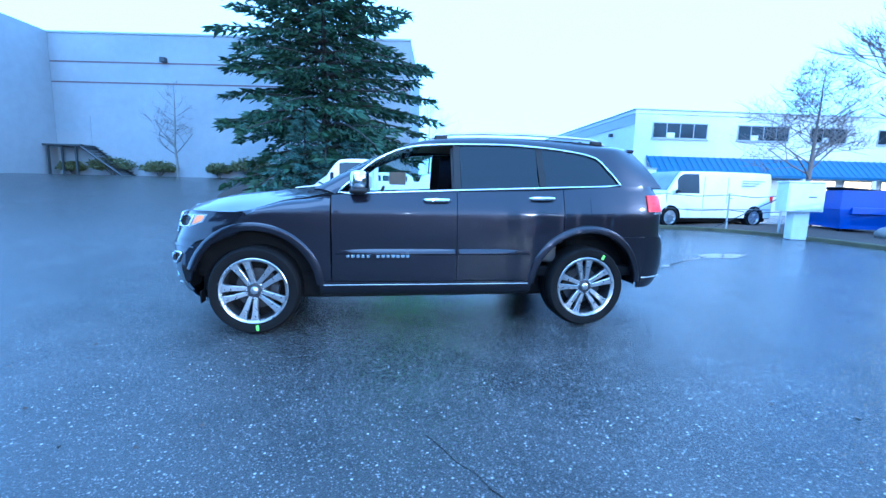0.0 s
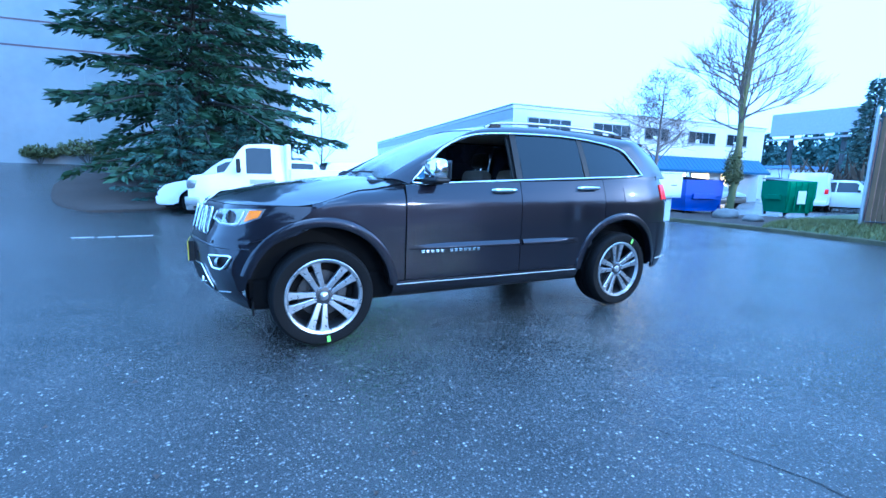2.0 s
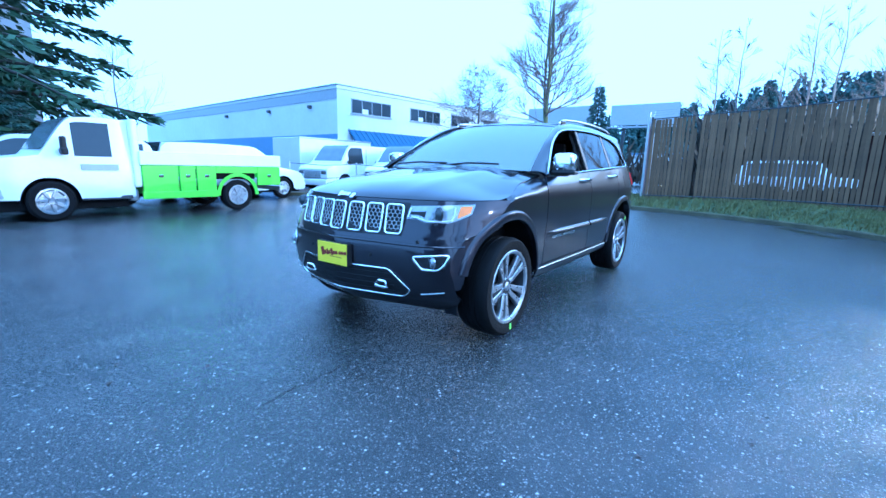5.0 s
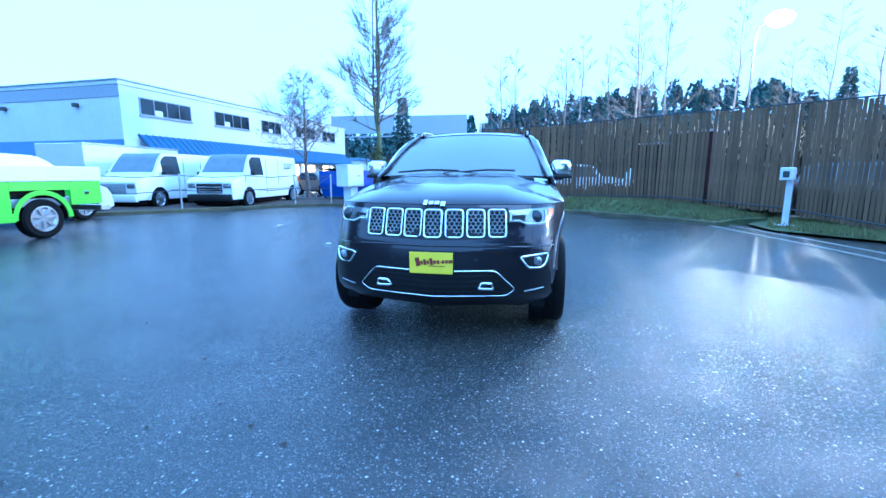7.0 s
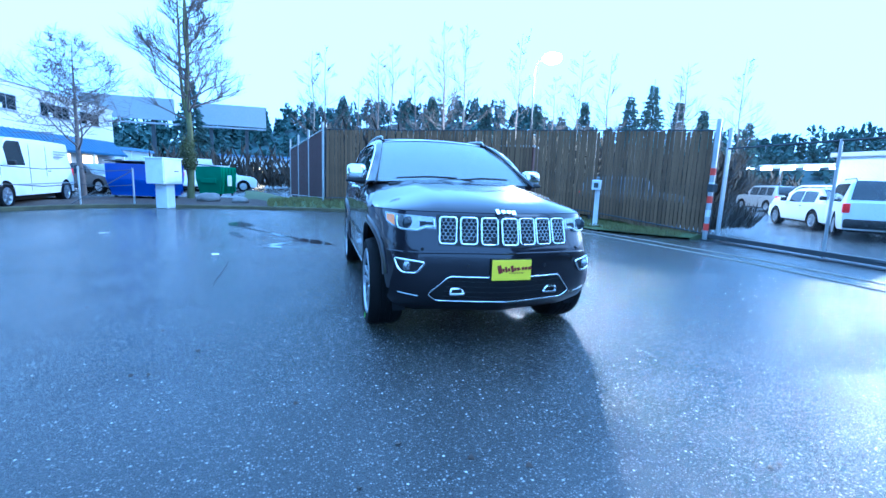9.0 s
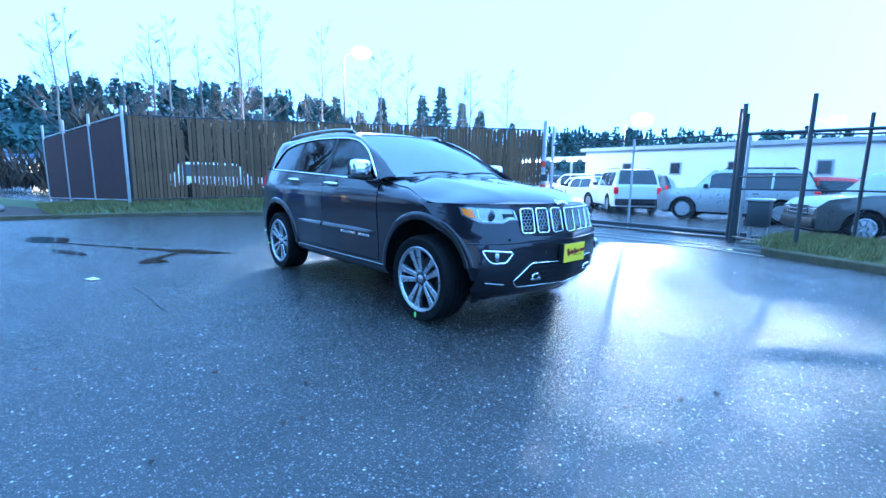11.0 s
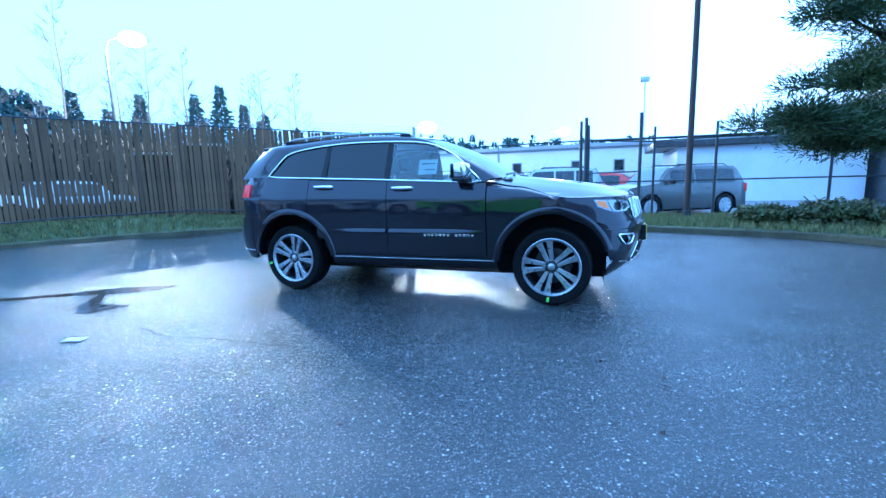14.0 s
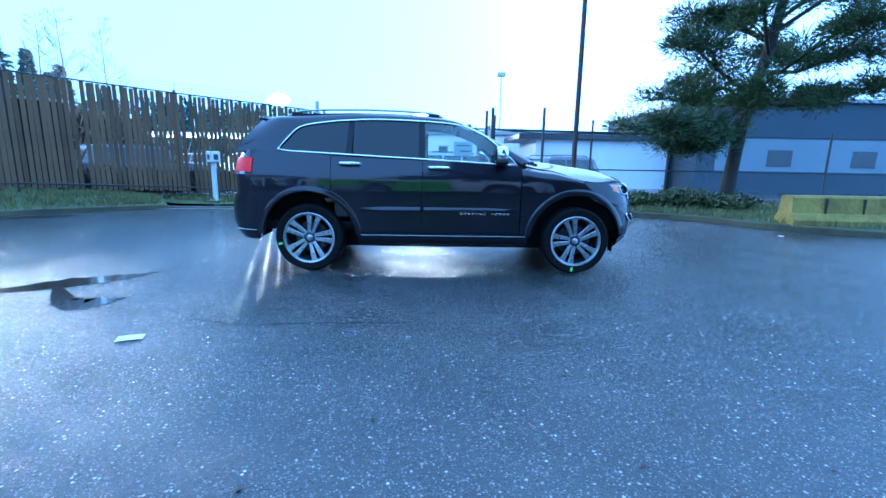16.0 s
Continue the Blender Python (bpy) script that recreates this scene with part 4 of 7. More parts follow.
def hull(xs, low, top, half, nv=7):
    """A closed body lofted along x."""
    bm = bmesh.new()
    rows = []
    for x in xs:
        lo, hi = low(x), top(x)
        zs = [lo + (hi - lo) * k / nv for k in range(nv + 1)]
        side = [(half(x, z), z) for z in zs]
        ring = [(x, -y, z) for y, z in side] + [(x, -side[-1][0] * q, hi + 0.02 * (1 - q * q)) for q in (0.8, 0.4, 0.0, -0.4, -0.8)] + [(x, y, z) for y, z in reversed(side)]
        rows.append(ring)
    vs = add_grid(bm, rows)
    for row in (vs[0], vs[-1]):
        bm.faces.new(row)
    return bm


def vehicle(name, label, category, at, paint, L=4.6, W=1.82, r=0.35, axles=(-1.35, 1.35), top=None, belt_z=1.0, cab=None, roof=1.5, tumble=0.16, panes=(), grille=BLACK, group="", bumper=None, glasses=CARGLASS, sillz=0.28, tail_lamps=True):
    """top: outline (x, z) of the lower body; cab: x of the windscreen's foot and head, the rear window's head and foot."""
    v = thing(name, label, category, group, at)
    h = W / 2
    topf = curve([p[0] for p in top], [p[1] for p in top])
    xa, xb = top[0][0], top[-1][0]
    edge = lambda x: 1 - 0.13 * max(0, (xa + 0.55 - x) / 0.55) ** 2 - 0.09 * max(0, (x - xb + 0.45) / 0.45) ** 2
    bulge = curve([0.2, 0.35, 0.6, 0.8, 1.05, 1.4], [-0.09, -0.02, 0, 0, -0.025, -0.07])
    half = lambda x, z: (h + bulge(z)) * edge(x)
    ar = r + 0.07

    def low(x):
        for a in axles:
            if abs(x - a) < ar:
                return max(sillz, r + math.sqrt(ar * ar - (x - a) ** 2))
        return sillz

    xs = sorted(set([round(x, 3) for x in spread(xa, xb, 26)] + [round(a + ar * c, 3) for a in axles for c in (-1, -0.97, -0.9, -0.75, -0.5, -0.2, 0.2, 0.5, 0.75, 0.9, 0.97, 1)]))
    part("body", hull([x for x in xs if xa <= x <= xb], low, topf, half), paint, v, "", 32)
    part("underbody", box((xa + 0.15, -h + 0.22, 0.2), (xb - 0.1, h - 0.22, 0.75), 0.03), DARK, v)
    for a in axles:
        for s in (-1, 1):
            bm = bmesh.new()
            add_grid(bm, [[(a - ar * math.cos(t), s * y, r + ar * math.sin(t)) for y in (h - 0.3, h - 0.01)] for t in spread(-0.1, math.pi + 0.1, 14)])
            part("wheel_liner", bm, DARK, v)
    put_wheels(v, axles, h, r)
    if cab:
        x0, x1, x2, x3 = cab
        rf = curve([x0, x1, (x1 + x2) / 2, x2, x3], [topf(x0) + 0.005, roof - 0.03, roof, roof - 0.04, max(topf(x3) + 0.005, roof - 0.9)] if x3 > x2 + 0.02 else [topf(x0) + 0.005, roof - 0.03, roof, roof - 0.02, roof - 0.03])
        chalf = lambda x, z: (h - 0.05 - tumble * max(0, z - belt_z)) * edge(x)
        part("cabin", hull(spread(x0, x3, 24), lambda x: min(belt_z - 0.06, topf(x)), lambda x: max(rf(x), topf(x) + 0.002), chalf), paint, v, "", 32)
        zt = lambda x: min(rf(x) - 0.09, roof - 0.11)
        for s in (-1, 1):
            for a, b in panes:
                cols = []
                for x in spread(a, b, 8):
                    t, lo = zt(x), belt_z + 0.03
                    if t > lo + 0.02:
                        cols.append([(x, s * (chalf(x, z) + 0.006), z) for z in spread(lo, t, 4)])
                if len(cols) > 1:
                    part("side_window", shell(cols, 0.006), glasses, v)
            part("door_mirror", box((-0.06, -0.10, -0.07), (0.05, 0.10, 0.07), 0.03, pose(x0 + 0.35, s * (h + 0.09), belt_z + 0.12)), BLACK, v)
            part("door_handle", box((-0.08, -0.015, -0.014), (0.08, 0.015, 0.014), 0.006, pose((x1 + x2) / 2, s * (half(0, 0.9) + 0.005), belt_z - 0.10)), BLACK, v)
        for a, b, nm in ((x0, x1, "windscreen"), (x3, x2, "rear_window")):
            if abs(a - b) < 0.06:
                continue
            rows = []
            for t in spread(0.10, 0.92, 6):
                x = a + (b - a) * t
                z = rf(x) + 0.022
                yy = chalf(x, z) * 0.90
                rows.append([(x - (0.01 if a < b else -0.01), q * yy, z) for q in spread(-1, 1, 7)])
            part(nm, shell(rows, 0.005), SCREEN if nm == "windscreen" else glasses, v, "", 30)
    zf = topf(xa + 0.05)
    part("front_bumper", box((xa - 0.07, -h * 0.86, 0.30), (xa + 0.12, h * 0.86, 0.55), 0.05), bumper or paint, v, "", 40)
    part("rear_bumper", box((xb - 0.12, -h * 0.88, 0.32), (xb + 0.07, h * 0.88, 0.58), 0.05), bumper or paint, v, "", 40)
    part("grille", box((xa - 0.02, -h * 0.50, 0.58), (xa + 0.05, h * 0.50, zf - 0.10), 0.015), grille, v)
    for k in range(3):
        part("grille_bar", box((xa - 0.035, -h * 0.48, 0.62 + k * 0.09), (xa, h * 0.48, 0.64 + k * 0.09), 0.005), CHROME, v)
    for s in (-1, 1):
        part("headlamp", box((xa - 0.03, s * h * 0.68 - 0.15, zf - 0.26), (xa + 0.16, s * h * 0.68 + 0.15, zf - 0.10), 0.03), LENS, v, "", 40)
        if tail_lamps:
            part("tail_lamp", box((xb - 0.14, s * h * 0.84 - 0.09, belt_z - 0.25), (xb + 0.02, s * h * 0.84 + 0.075, belt_z + 0.02), 0.025), RED_LENS, v, "", 40)
    return v


def cargo_van(at, label, grille, bumper, extra=False):
    v = vehicle("cargo_van", label, "van", at, WHITE_PAINT, 5.6, 2.0, 0.37, (-1.85, 1.87),
                [(-2.78, 0.98), (-2.7, 1.05), (-2.2, 1.18), (-1.9, 1.24), (-1.0, 1.24), (0, 1.24), (2.75, 1.24)], 1.18, (-2.0, -1.25, 2.72, 2.74), 2.05, 0.15, ((-1.55, -0.62),), grille, "white service vans", bumper, sillz=0.36)
    for s in (-1, 1):
        part("door_seam", box((-0.50, s * 0.998 - 0.004, 0.5), (-0.488, s * 0.998 + 0.004, 1.85), 0), DARK, v)
        part("door_seam", box((0.55, s * 0.99 - 0.004, 0.5), (0.562, s * 0.99 + 0.004, 1.85), 0), DARK, v)
        part("rub_strip", box((-1.3, s * 1.0 - 0.006, 0.66), (2.6, s * 1.0 + 0.01, 0.70), 0.004), FRAME, v)
        for k in range(3):
            part("lettering_bar", box((1.25, s * 0.955 - 0.01, 1.72 - k * 0.09), (2.25 - 0.2 * k, s * 0.955 + 0.014, 1.75 - k * 0.09), 0), FRAME, v)
    return v


def utility_truck():
    """Cab-chassis with a lime green and white service body."""
    v = vehicle("utility_truck", "white cab truck with a lime green service body", "truck", pose(-0.08, 9.60, 0, 0, 0, -0.9), WHITE_PAINT, 6, 2.0, 0.385, (-1.85, 1.82),
                [(-2.78, 1.06), (-2.70, 1.15), (-2.2, 1.22), (-1.8, 1.27), (-1.2, 1.27), (-0.42, 1.27)], 1.22, (-1.95, -1.35, -0.44, -0.42), 2.03, 0.12, ((-1.42, -0.80),), FRAME, bumper=GALV, sillz=0.42, tail_lamps=False)
    for s in (-1, 1):
        y = s * 0.985
        for i, (a, b) in enumerate(((-0.30, 0.42), (0.45, 0.80), (0.83, 1.28), (2.36, 3.02))):
            part("service_door", box((a, y - 0.03, 0.50 if i < 3 else 0.62), (b, y + 0.03, 1.10), 0.012), GREEN_PAINT, v, "lime green locker door")
            part("locker_latch", box(((a + b) / 2 - 0.05, y + s * 0.03 - 0.012, 0.83), ((a + b) / 2 + 0.05, y + s * 0.03 + 0.012, 0.89), 0.006), CHROME, v)
        part("body_skirt", box((-0.32, y - 0.035, 0.36), (1.32, y + 0.022, 0.52), 0.01), GREEN_PAINT, v)
        bm = bmesh.new()
        rows = []
        for t in spread(0, math.pi, 17):
            rows.append([(1.82 - q * math.cos(t), y + s * o, 0.385 + q * math.sin(t)) for q, o in ((0.46, -0.10), (0.46, 0.03), (0.55, 0.03))])
        add_grid(bm, rows)
        part("fender_ring", bm, GREEN_PAINT, v, "", 40)
        part("wheel_panel", box((1.28, y - 0.03, 0.93), (2.36, y + 0.025, 1.10), 0.01), GREEN_PAINT, v)
        part("upper_panel", box((-0.34, y - 0.05, 1.10), (3.04, y + 0.02, 1.40), 0.02), WHITE_PAINT, v, "white upper side")
        part("corner_lamp", box((-2.80, s * 0.86 - 0.07, 0.84), (-2.48, s * 0.86 + 0.085, 1.06), 0.03), LENS, v, "wrapped headlamp", 40)
        part("bumper_end", box((-2.86, s * 0.90 - 0.06, 0.44), (-2.34, s * 0.90 + 0.09, 0.64), 0.03), GALV, v, "grey bumper end", 40)
        part("mirror_arm", box((-1.66, s * 1.03 - 0.04, 1.34), (-1.60, s * 1.03 + 0.06, 1.37), 0.008), BLACK, v)
        part("tow_mirror", box((-1.66, s * 1.12 - 0.05, 1.30), (-1.56, s * 1.12 + 0.06, 1.62), 0.03), BLACK, v, "tall black mirror")
        part("rocker_step", box((-1.36, s * 0.93 - 0.05, 0.38), (-0.5, s * 0.93 + 0.06, 0.46), 0.012), DARKSTEEL, v)
        part("cab_lettering", box((-1.35, s * 0.99 - 0.012, 0.98), (-0.72, s * 0.99 + 0.012, 1.10), 0), FRAME, v)
    part("load_floor", box((-0.35, -0.95, 0.62), (3.05, 0.95, 0.78), 0.02), FRAME, v)
    part("bulkhead", box((-0.44, -0.98, 0.62), (-0.30, 0.98, 2.05), 0.04), WHITE_PAINT, v, "tall white headboard")
    part("tailgate", box((3.0, -0.95, 0.70), (3.06, 0.95, 1.38), 0.015), GREEN_PAINT, v)
    part("step_bumper", box((3.04, -0.95, 0.46), (3.26, 0.95, 0.58), 0.02), GALV, v)
    part("wheel_box", box((1.3, -0.9, 0.6), (2.35, 0.9, 1.0), 0.02), DARK, v)
    return v


def box_truck():
    v = thing("box_truck", "plain white box truck body behind the vans", "truck")
    part("cargo_box", box((8.7, 15.6, 0.75), (13.3, 17.8, 2.42), 0.03), WHITE_PAINT, v)
    part("corner_rail", box((8.68, 15.58, 2.36), (13.32, 15.62, 2.44), 0.01), GALV, v)
    part("chassis", box((8.8, 16.0, 0.5), (15.2, 17.4, 0.76), 0.02), DARK, v)
    part("cab", box((13.5, 15.7, 0.6), (15.4, 17.7, 2.1), 0.15), WHITE_PAINT, v, "", 40)
    for x in (9.6, 14.6):
        for y, t in ((15.85, 0), (17.5, 180)):
            w = alike("wheel", BIGWHEELS[1], v, pose(x, y, 0.385, 0, 0, t))
            alike("tyre", BIGWHEELS[0], w)
    return v


SUV_TOP = [(-2.2, 0.78), (-2.1, 0.92), (-1.6, 1.02), (-1.0, 1.07), (0, 1.05), (1.5, 1.05), (2.15, 1.03)]
CAR_TOP = [(-2.25, 0.62), (-2.1, 0.74), (-1.5, 0.88), (-0.9, 0.94), (0, 0.93), (1.4, 0.95), (2.2, 0.90)]


def suv(at, label, paint, roof=1.68, group="cars parked behind the fence"):
    v = vehicle("parked_suv", label, "car", at, paint, 4.35, 1.84, 0.35, (-1.35, 1.32), SUV_TOP, 1.0, (-1.05, -0.45, 1.75, 2.1), roof, 0.28, ((-0.62, 0.22), (0.28, 1.0), (1.06, 1.7)), group=group, bumper=BLACK)
    for s in (-1, 1):
        part("roof_rail", tube([(-0.3, s * 0.58, roof + 0.0), (-0.2, s * 0.58, roof + 0.05), (1.5, s * 0.58, roof + 0.04), (1.6, s * 0.58, roof - 0.02)], 0.018, 6), BLACK, v)
    return v


def saloon(at, label, paint, roof=1.45, group="cars parked behind the fence"):
    return vehicle("parked_car", label, "car", at, paint, 4.45, 1.8, 0.33, (-1.35, 1.35), CAR_TOP, 0.9, (-0.95, -0.2, 1.2, 1.95), roof, 0.3, ((-0.5, 0.35), (0.41, 1.25)), group=group)


def minivan(at, label, paint, group="", panes=((-0.85, 0.05), (0.12, 1.1), (1.17, 2.05))):
    return vehicle("parked_minivan", label, "minivan", at, paint, 4.9, 1.95, 0.35, (-1.5, 1.5), [(-2.45, 0.66), (-2.3, 0.84), (-1.8, 0.98), (-1.2, 1.06), (0, 1.05), (2.4, 1.05)], 1.0, (-1.45, -0.45, 2.15, 2.4), 1.74, 0.24, panes, group=group)


cargo_van(pose(11.75, 10.88, 0, 0, 0, 4.7), "white cargo van with a black grille, beside the wire fence", BLACK, BLACK)
cargo_van(pose(10.45, 13.6, 0, 0, 0, 4.7), "white cargo van with a chrome grille, parked in a row", FRAME, WHITE_PAINT)
utility_truck()
box_truck()
minivan(pose(-1.35, 12.25, 0.0, 0, 0, -2), "white minivan parked behind the service truck", WHITE_PAINT)
minivan(pose(3.4, 12.3, 0.0, 0, 0, 180), "white panelled minivan whose roof shows over the truck", WHITE_PAINT, panes=())
cargo_van(pose(28.5, 9.6, 0.0, 0, 0, 200), "white window van far across the lot", BLACK, WHITE_PAINT)
saloon(pose(22.0, 12.6, 0, 0, 0, 60), "dark saloon car parked before the shop front", GREY_PAINT, group="cars by the shops")
saloon(pose(25.2, 13.6, 0, 0, 0, 70), "dark grey saloon car parked before the shop front", GREY_PAINT, group="cars by the shops")
suv(pose(28.1, 7.8, 0, 0, 0, 100), "white long wagon parked beyond the lawn", WHITE_PAINT, group="cars by the shops")
suv(pose(-4.09, -11.2, -0.06, 0, 0, 211), "dark grey boxy wagon with alloy wheels behind the fence", GREY_PAINT, 1.60)
suv(pose(0.1, -13.9, 0, 0, 0, 186), "pale silver compact wagon behind the gate", SILVER_PAINT, 1.66)
suv(pose(4.6, -15.2, 0, 0, 0, 130), "white wagon facing the gate", WHITE_PAINT, 1.7)
minivan(pose(13.0, -25.6, 0, 0, 0, 165), "white minivan in the far row", WHITE_PAINT, "cars parked behind the fence")
saloon(pose(9.6, -20.5, 0, 0, 0, 150), "white saloon car in the far row", WHITE_PAINT)
suv(pose(17.5, -27.5, 0, 0, 0, 160), "silver wagon in the far row", SILVER_PAINT)
suv(pose(9.0, -27.0, 0, 0, 0, 175), "dark wagon in the far row", GREY_PAINT)
saloon(pose(5.5, -27.5, 0, 0, 0, 170), "white saloon car in the far row", WHITE_PAINT)
saloon(pose(-1.6, -15.6, 0, 0, 0, 170), "red saloon car behind the gate", RED_PAINT)
saloon(pose(-3.8, -16.4, 0, 0, 0, 175), "red saloon car behind the grey wagon", RED_PAINT)
saloon(pose(-1.0, -21.5, 0, 0, 0, 170), "white saloon car deep in the lot", WHITE_PAINT)
suv(pose(2.2, -22.5, 0, 0, 0, 170), "silver wagon deep in the lot", SILVER_PAINT)
suv(pose(18.6, -3.3, 0.12, 0, 0, 84), "white wagon seen through the slatted fence", WHITE_PAINT)
suv(pose(19.2, -7.6, 0, 0, 0, 82), "silver wagon seen through the slatted fence", SILVER_PAINT)
saloon(pose(7.0, -16.8, 0, 0, 0, 150), "white saloon car seen through the slatted fence", WHITE_PAINT)
suv(pose(11.3, -11.8, 0, 0, 0, 50), "dark wagon seen through the slatted fence", GREY_PAINT)


# ---- kerbs, verges and islands ----
def ribbon(pts, half, z0, z1, round_top=0.02):
    """A kerb of that width along a line."""
    bm = bmesh.new()
    pts = [Vector((*p, 0)) for p in pts]
    rows = []
    for i, p in enumerate(pts):
        d = (pts[min(i + 1, len(pts) - 1)] - pts[max(i - 1, 0)]).normalized()
        n_ = Vector((-d.y, d.x, 0))
        g = rise(p.x, p.y)
        rows.append([p + n_ * a + Vector((0, 0, g + z)) for a, z in ((-half, z0), (-half, z1 - round_top), (-half + round_top, z1), (half - round_top, z1), (half, z1 - round_top), (half, z0))])
    vs = add_grid(bm, rows)
    bm.faces.new(vs[0])
    bm.faces.new(vs[-1])
    return bm


def smooth_line(pts, k=6):
    n_ = len(pts)
    fx, fy = curve(range(n_), [p[0] for p in pts]), curve(range(n_), [p[1] for p in pts])
    return [(fx(t), fy(t)) for t in spread(0, n_ - 1, (n_ - 1) * k + 1)]


def bed(name, line, back, z, material, label, lift=None):
    """Ground between a kerb line and a back line, raised, with a lumpy top."""
    bm = bmesh.new()
    rows = []
    m = 14
    for a, b in zip(line, back):
        row = []
        for j in range(m + 1):
            x, y = a[0] + (b[0] - a[0]) * j / m, a[1] + (b[1] - a[1]) * j / m
            row.append((x, y, rise(x, y) + z + 0.05 * noise.noise(Vector((x * 0.7, y * 0.7, 0))) * (1 if j else 0) + 0.05 * min(1, j / 4) + (lift(len(rows) / (len(line) - 1)) * min(1, j / m / 0.45) if lift else 0)))
        rows.append(row)
    add_grid(bm, rows)
    for row in (rows[0], rows[-1]):
        add_grid(bm, [row, [(x, y, -0.05) for x, y, _ in row]])
    add_grid(bm, [[r[-1] for r in rows], [(r[-1][0], r[-1][1], -0.05) for r in rows]])
    return tagged(part(name, bm, material, None, label, 60), "", "ground", kind="structure")


def blades(name, spots, material, label, h=0.12, w=0.012):
    """Tufts of grass: one object."""
    rng = random.Random(7)
    verts, faces = [], []
    for x, y, z in spots:
        for _ in range(3):
            a, hh = rng.uniform(0, math.tau), h * rng.uniform(0.5, 1.4)
            px, py = x + rng.uniform(-0.05, 0.05), y + rng.uniform(-0.05, 0.05)
            lx, ly = rng.uniform(-0.5, 0.5) * hh, rng.uniform(-0.5, 0.5) * hh
            c, s = math.cos(a) * w, math.sin(a) * w
            k = len(verts)
            verts += [(px - c, py - s, z), (px + c, py + s, z), (px + lx, py + ly, z + hh)]
            faces.append((k, k + 1, k + 2))
    return tagged(new(name, raw_mesh(name, verts, faces, material)), label, "grass", kind="stuff")


EAST = smooth_line([(5.6, 12.6), (7.6, 10.9), (9.4, 9.6), (10.8, 8.6), (11.5, 7.2), (11.7, 5.6), (11.65, 4.0), (11.4, 2.0), (10.9, 0.0), (10.1, -1.8), (9.1, -3.3), (7.8, -4.5), (6.7, -5.3)])
part("kerb", ribbon(EAST, 0.075, -0.1, 0.11), MOSSKERB, None, "mossy concrete kerb round the yard")
bpy.data.objects["kerb"]["kind"], bpy.data.objects["kerb"]["category"] = "structure", "kerb"
cut = [i for i, p in enumerate(EAST) if p[1] < 3.2][0]
north, south = EAST[:cut + 1], EAST[cut:]
fence_back = smooth_line([(14.2, 3.2), (13.6, 1.6), (12.9, -0.6), (12.0, -2.8), (10.4, -5.3), (9.0, -6.9), (8.2, -7.6)])


def resample(line, k):
    n_ = len(line)
    out = []
    for t in spread(0, n_ - 1, k):
        i = min(int(t), n_ - 2)
        q = t - i
        out.append((line[i][0] * (1 - q) + line[i + 1][0] * q, line[i][1] * (1 - q) + line[i + 1][1] * q))
    return out


bank = curve([0, 0.12, 0.35, 0.6, 0.8, 1.0], [0.05, 0.14, 0.24, 0.28, 0.16, 0.0])
bed("verge_grass", resample(south, 40), resample(fence_back, 40), 0.09, TURF, "strip of winter turf rising to the slatted fence", bank)
bed("verge_soil", resample(north, 40), resample(smooth_line([(8.5, 14.8), (12, 13.0), (14.5, 11.0), (16.0, 9.2), (16.6, 7.0), (16.2, 4.5), (14.2, 3.2)]), 40), 0.07, SOIL, "strip of bare wet soil and leaves")
lawn_a, lawn_b = [(13.5, 1.6), (16, 2.2), (20, 3.2), (26, 5.0)], [(14.2, 4.4), (17.0, 4.8), (21, 5.2), (26, 6.0)]
bed("lawn", resample(lawn_a, 24), resample(lawn_b, 24), 0.06, TURF, "patch of dull green lawn beside the maroon fence")
far_verge = bed("gate_verge", resample([(8.1, -7.0), (7.0, -6.1), (5.6, -6.0), (4.4, -6.9), (3.7, -7.6)], 24), resample([(8.6, -8.2), (7.2, -7.9), (6.0, -7.9), (4.8, -8.3), (3.7, -8.5)], 24), 0.05, TURF, "strip of rough turf beside the gate")
rng = random.Random(3)
spots = []
for _ in range(9000):
    i = rng.uniform(0, 39)
    a, b = south[int(i / 39 * (len(south) - 1))], fence_back[int(i / 39 * (len(fence_back) - 1))]
    q = rng.random() ** 0.8
    x, y = a[0] + (b[0] - a[0]) * q + rng.uniform(-0.1, 0.1), a[1] + (b[1] - a[1]) * q + rng.uniform(-0.1, 0.1)
    spots.append((x, y, 0.10 + 0.03 * min(1, q * 4) + bank(i / 39) * min(1, q / 0.45)))
for _ in range(2500):
    x, y = rng.uniform(3.9, 8.0), rng.uniform(-8.2, -6.0)
    if y < -6.0 - 0.5 * abs(x - 5.8):
        spots.append((x, y, 0.08))
blades("verge_grass_blades", spots, GRASS, "rough green grass before the fence", 0.11)

# island with the leaning pine
WEST = smooth_line([(-2.35, -7.2), (-2.45, -6.1), (-3.2, -5.65), (-4.6, -5.15), (-5.9, -4.4), (-6.7, -3.2), (-7.9, -2.3), (-10.5, -1.2), (-14, -0.2)])
kw = part("kerb", ribbon(WEST, 0.075, -0.1, 0.12), MOSSKERB, None, "mossy concrete kerb round the pine island")
tagged(kw, "", "kerb", kind="structure")
west_back = smooth_line([(-2.5, -8.4), (-3.4, -8.5), (-4.4, -8.5), (-5.6, -8.5), (-7, -8.5), (-8.6, -8.5), (-10.2, -8.4), (-12.5, -8.2), (-16, -8)])
bed("pine_island", resample(WEST, 50), resample(west_back, 50), 0.10, TURF, "kerbed island of turf and needles below the pine")
spots = []
for _ in range(7000):
    i = int(rng.uniform(0, len(WEST) - 1))
    a, b = WEST[i], west_back[i]
    q = rng.random()
    spots.append((a[0] + (b[0] - a[0]) * q + rng.uniform(-0.2, 0.2), a[1] + (b[1] - a[1]) * q + rng.uniform(-0.1, 0.1), 0.13))
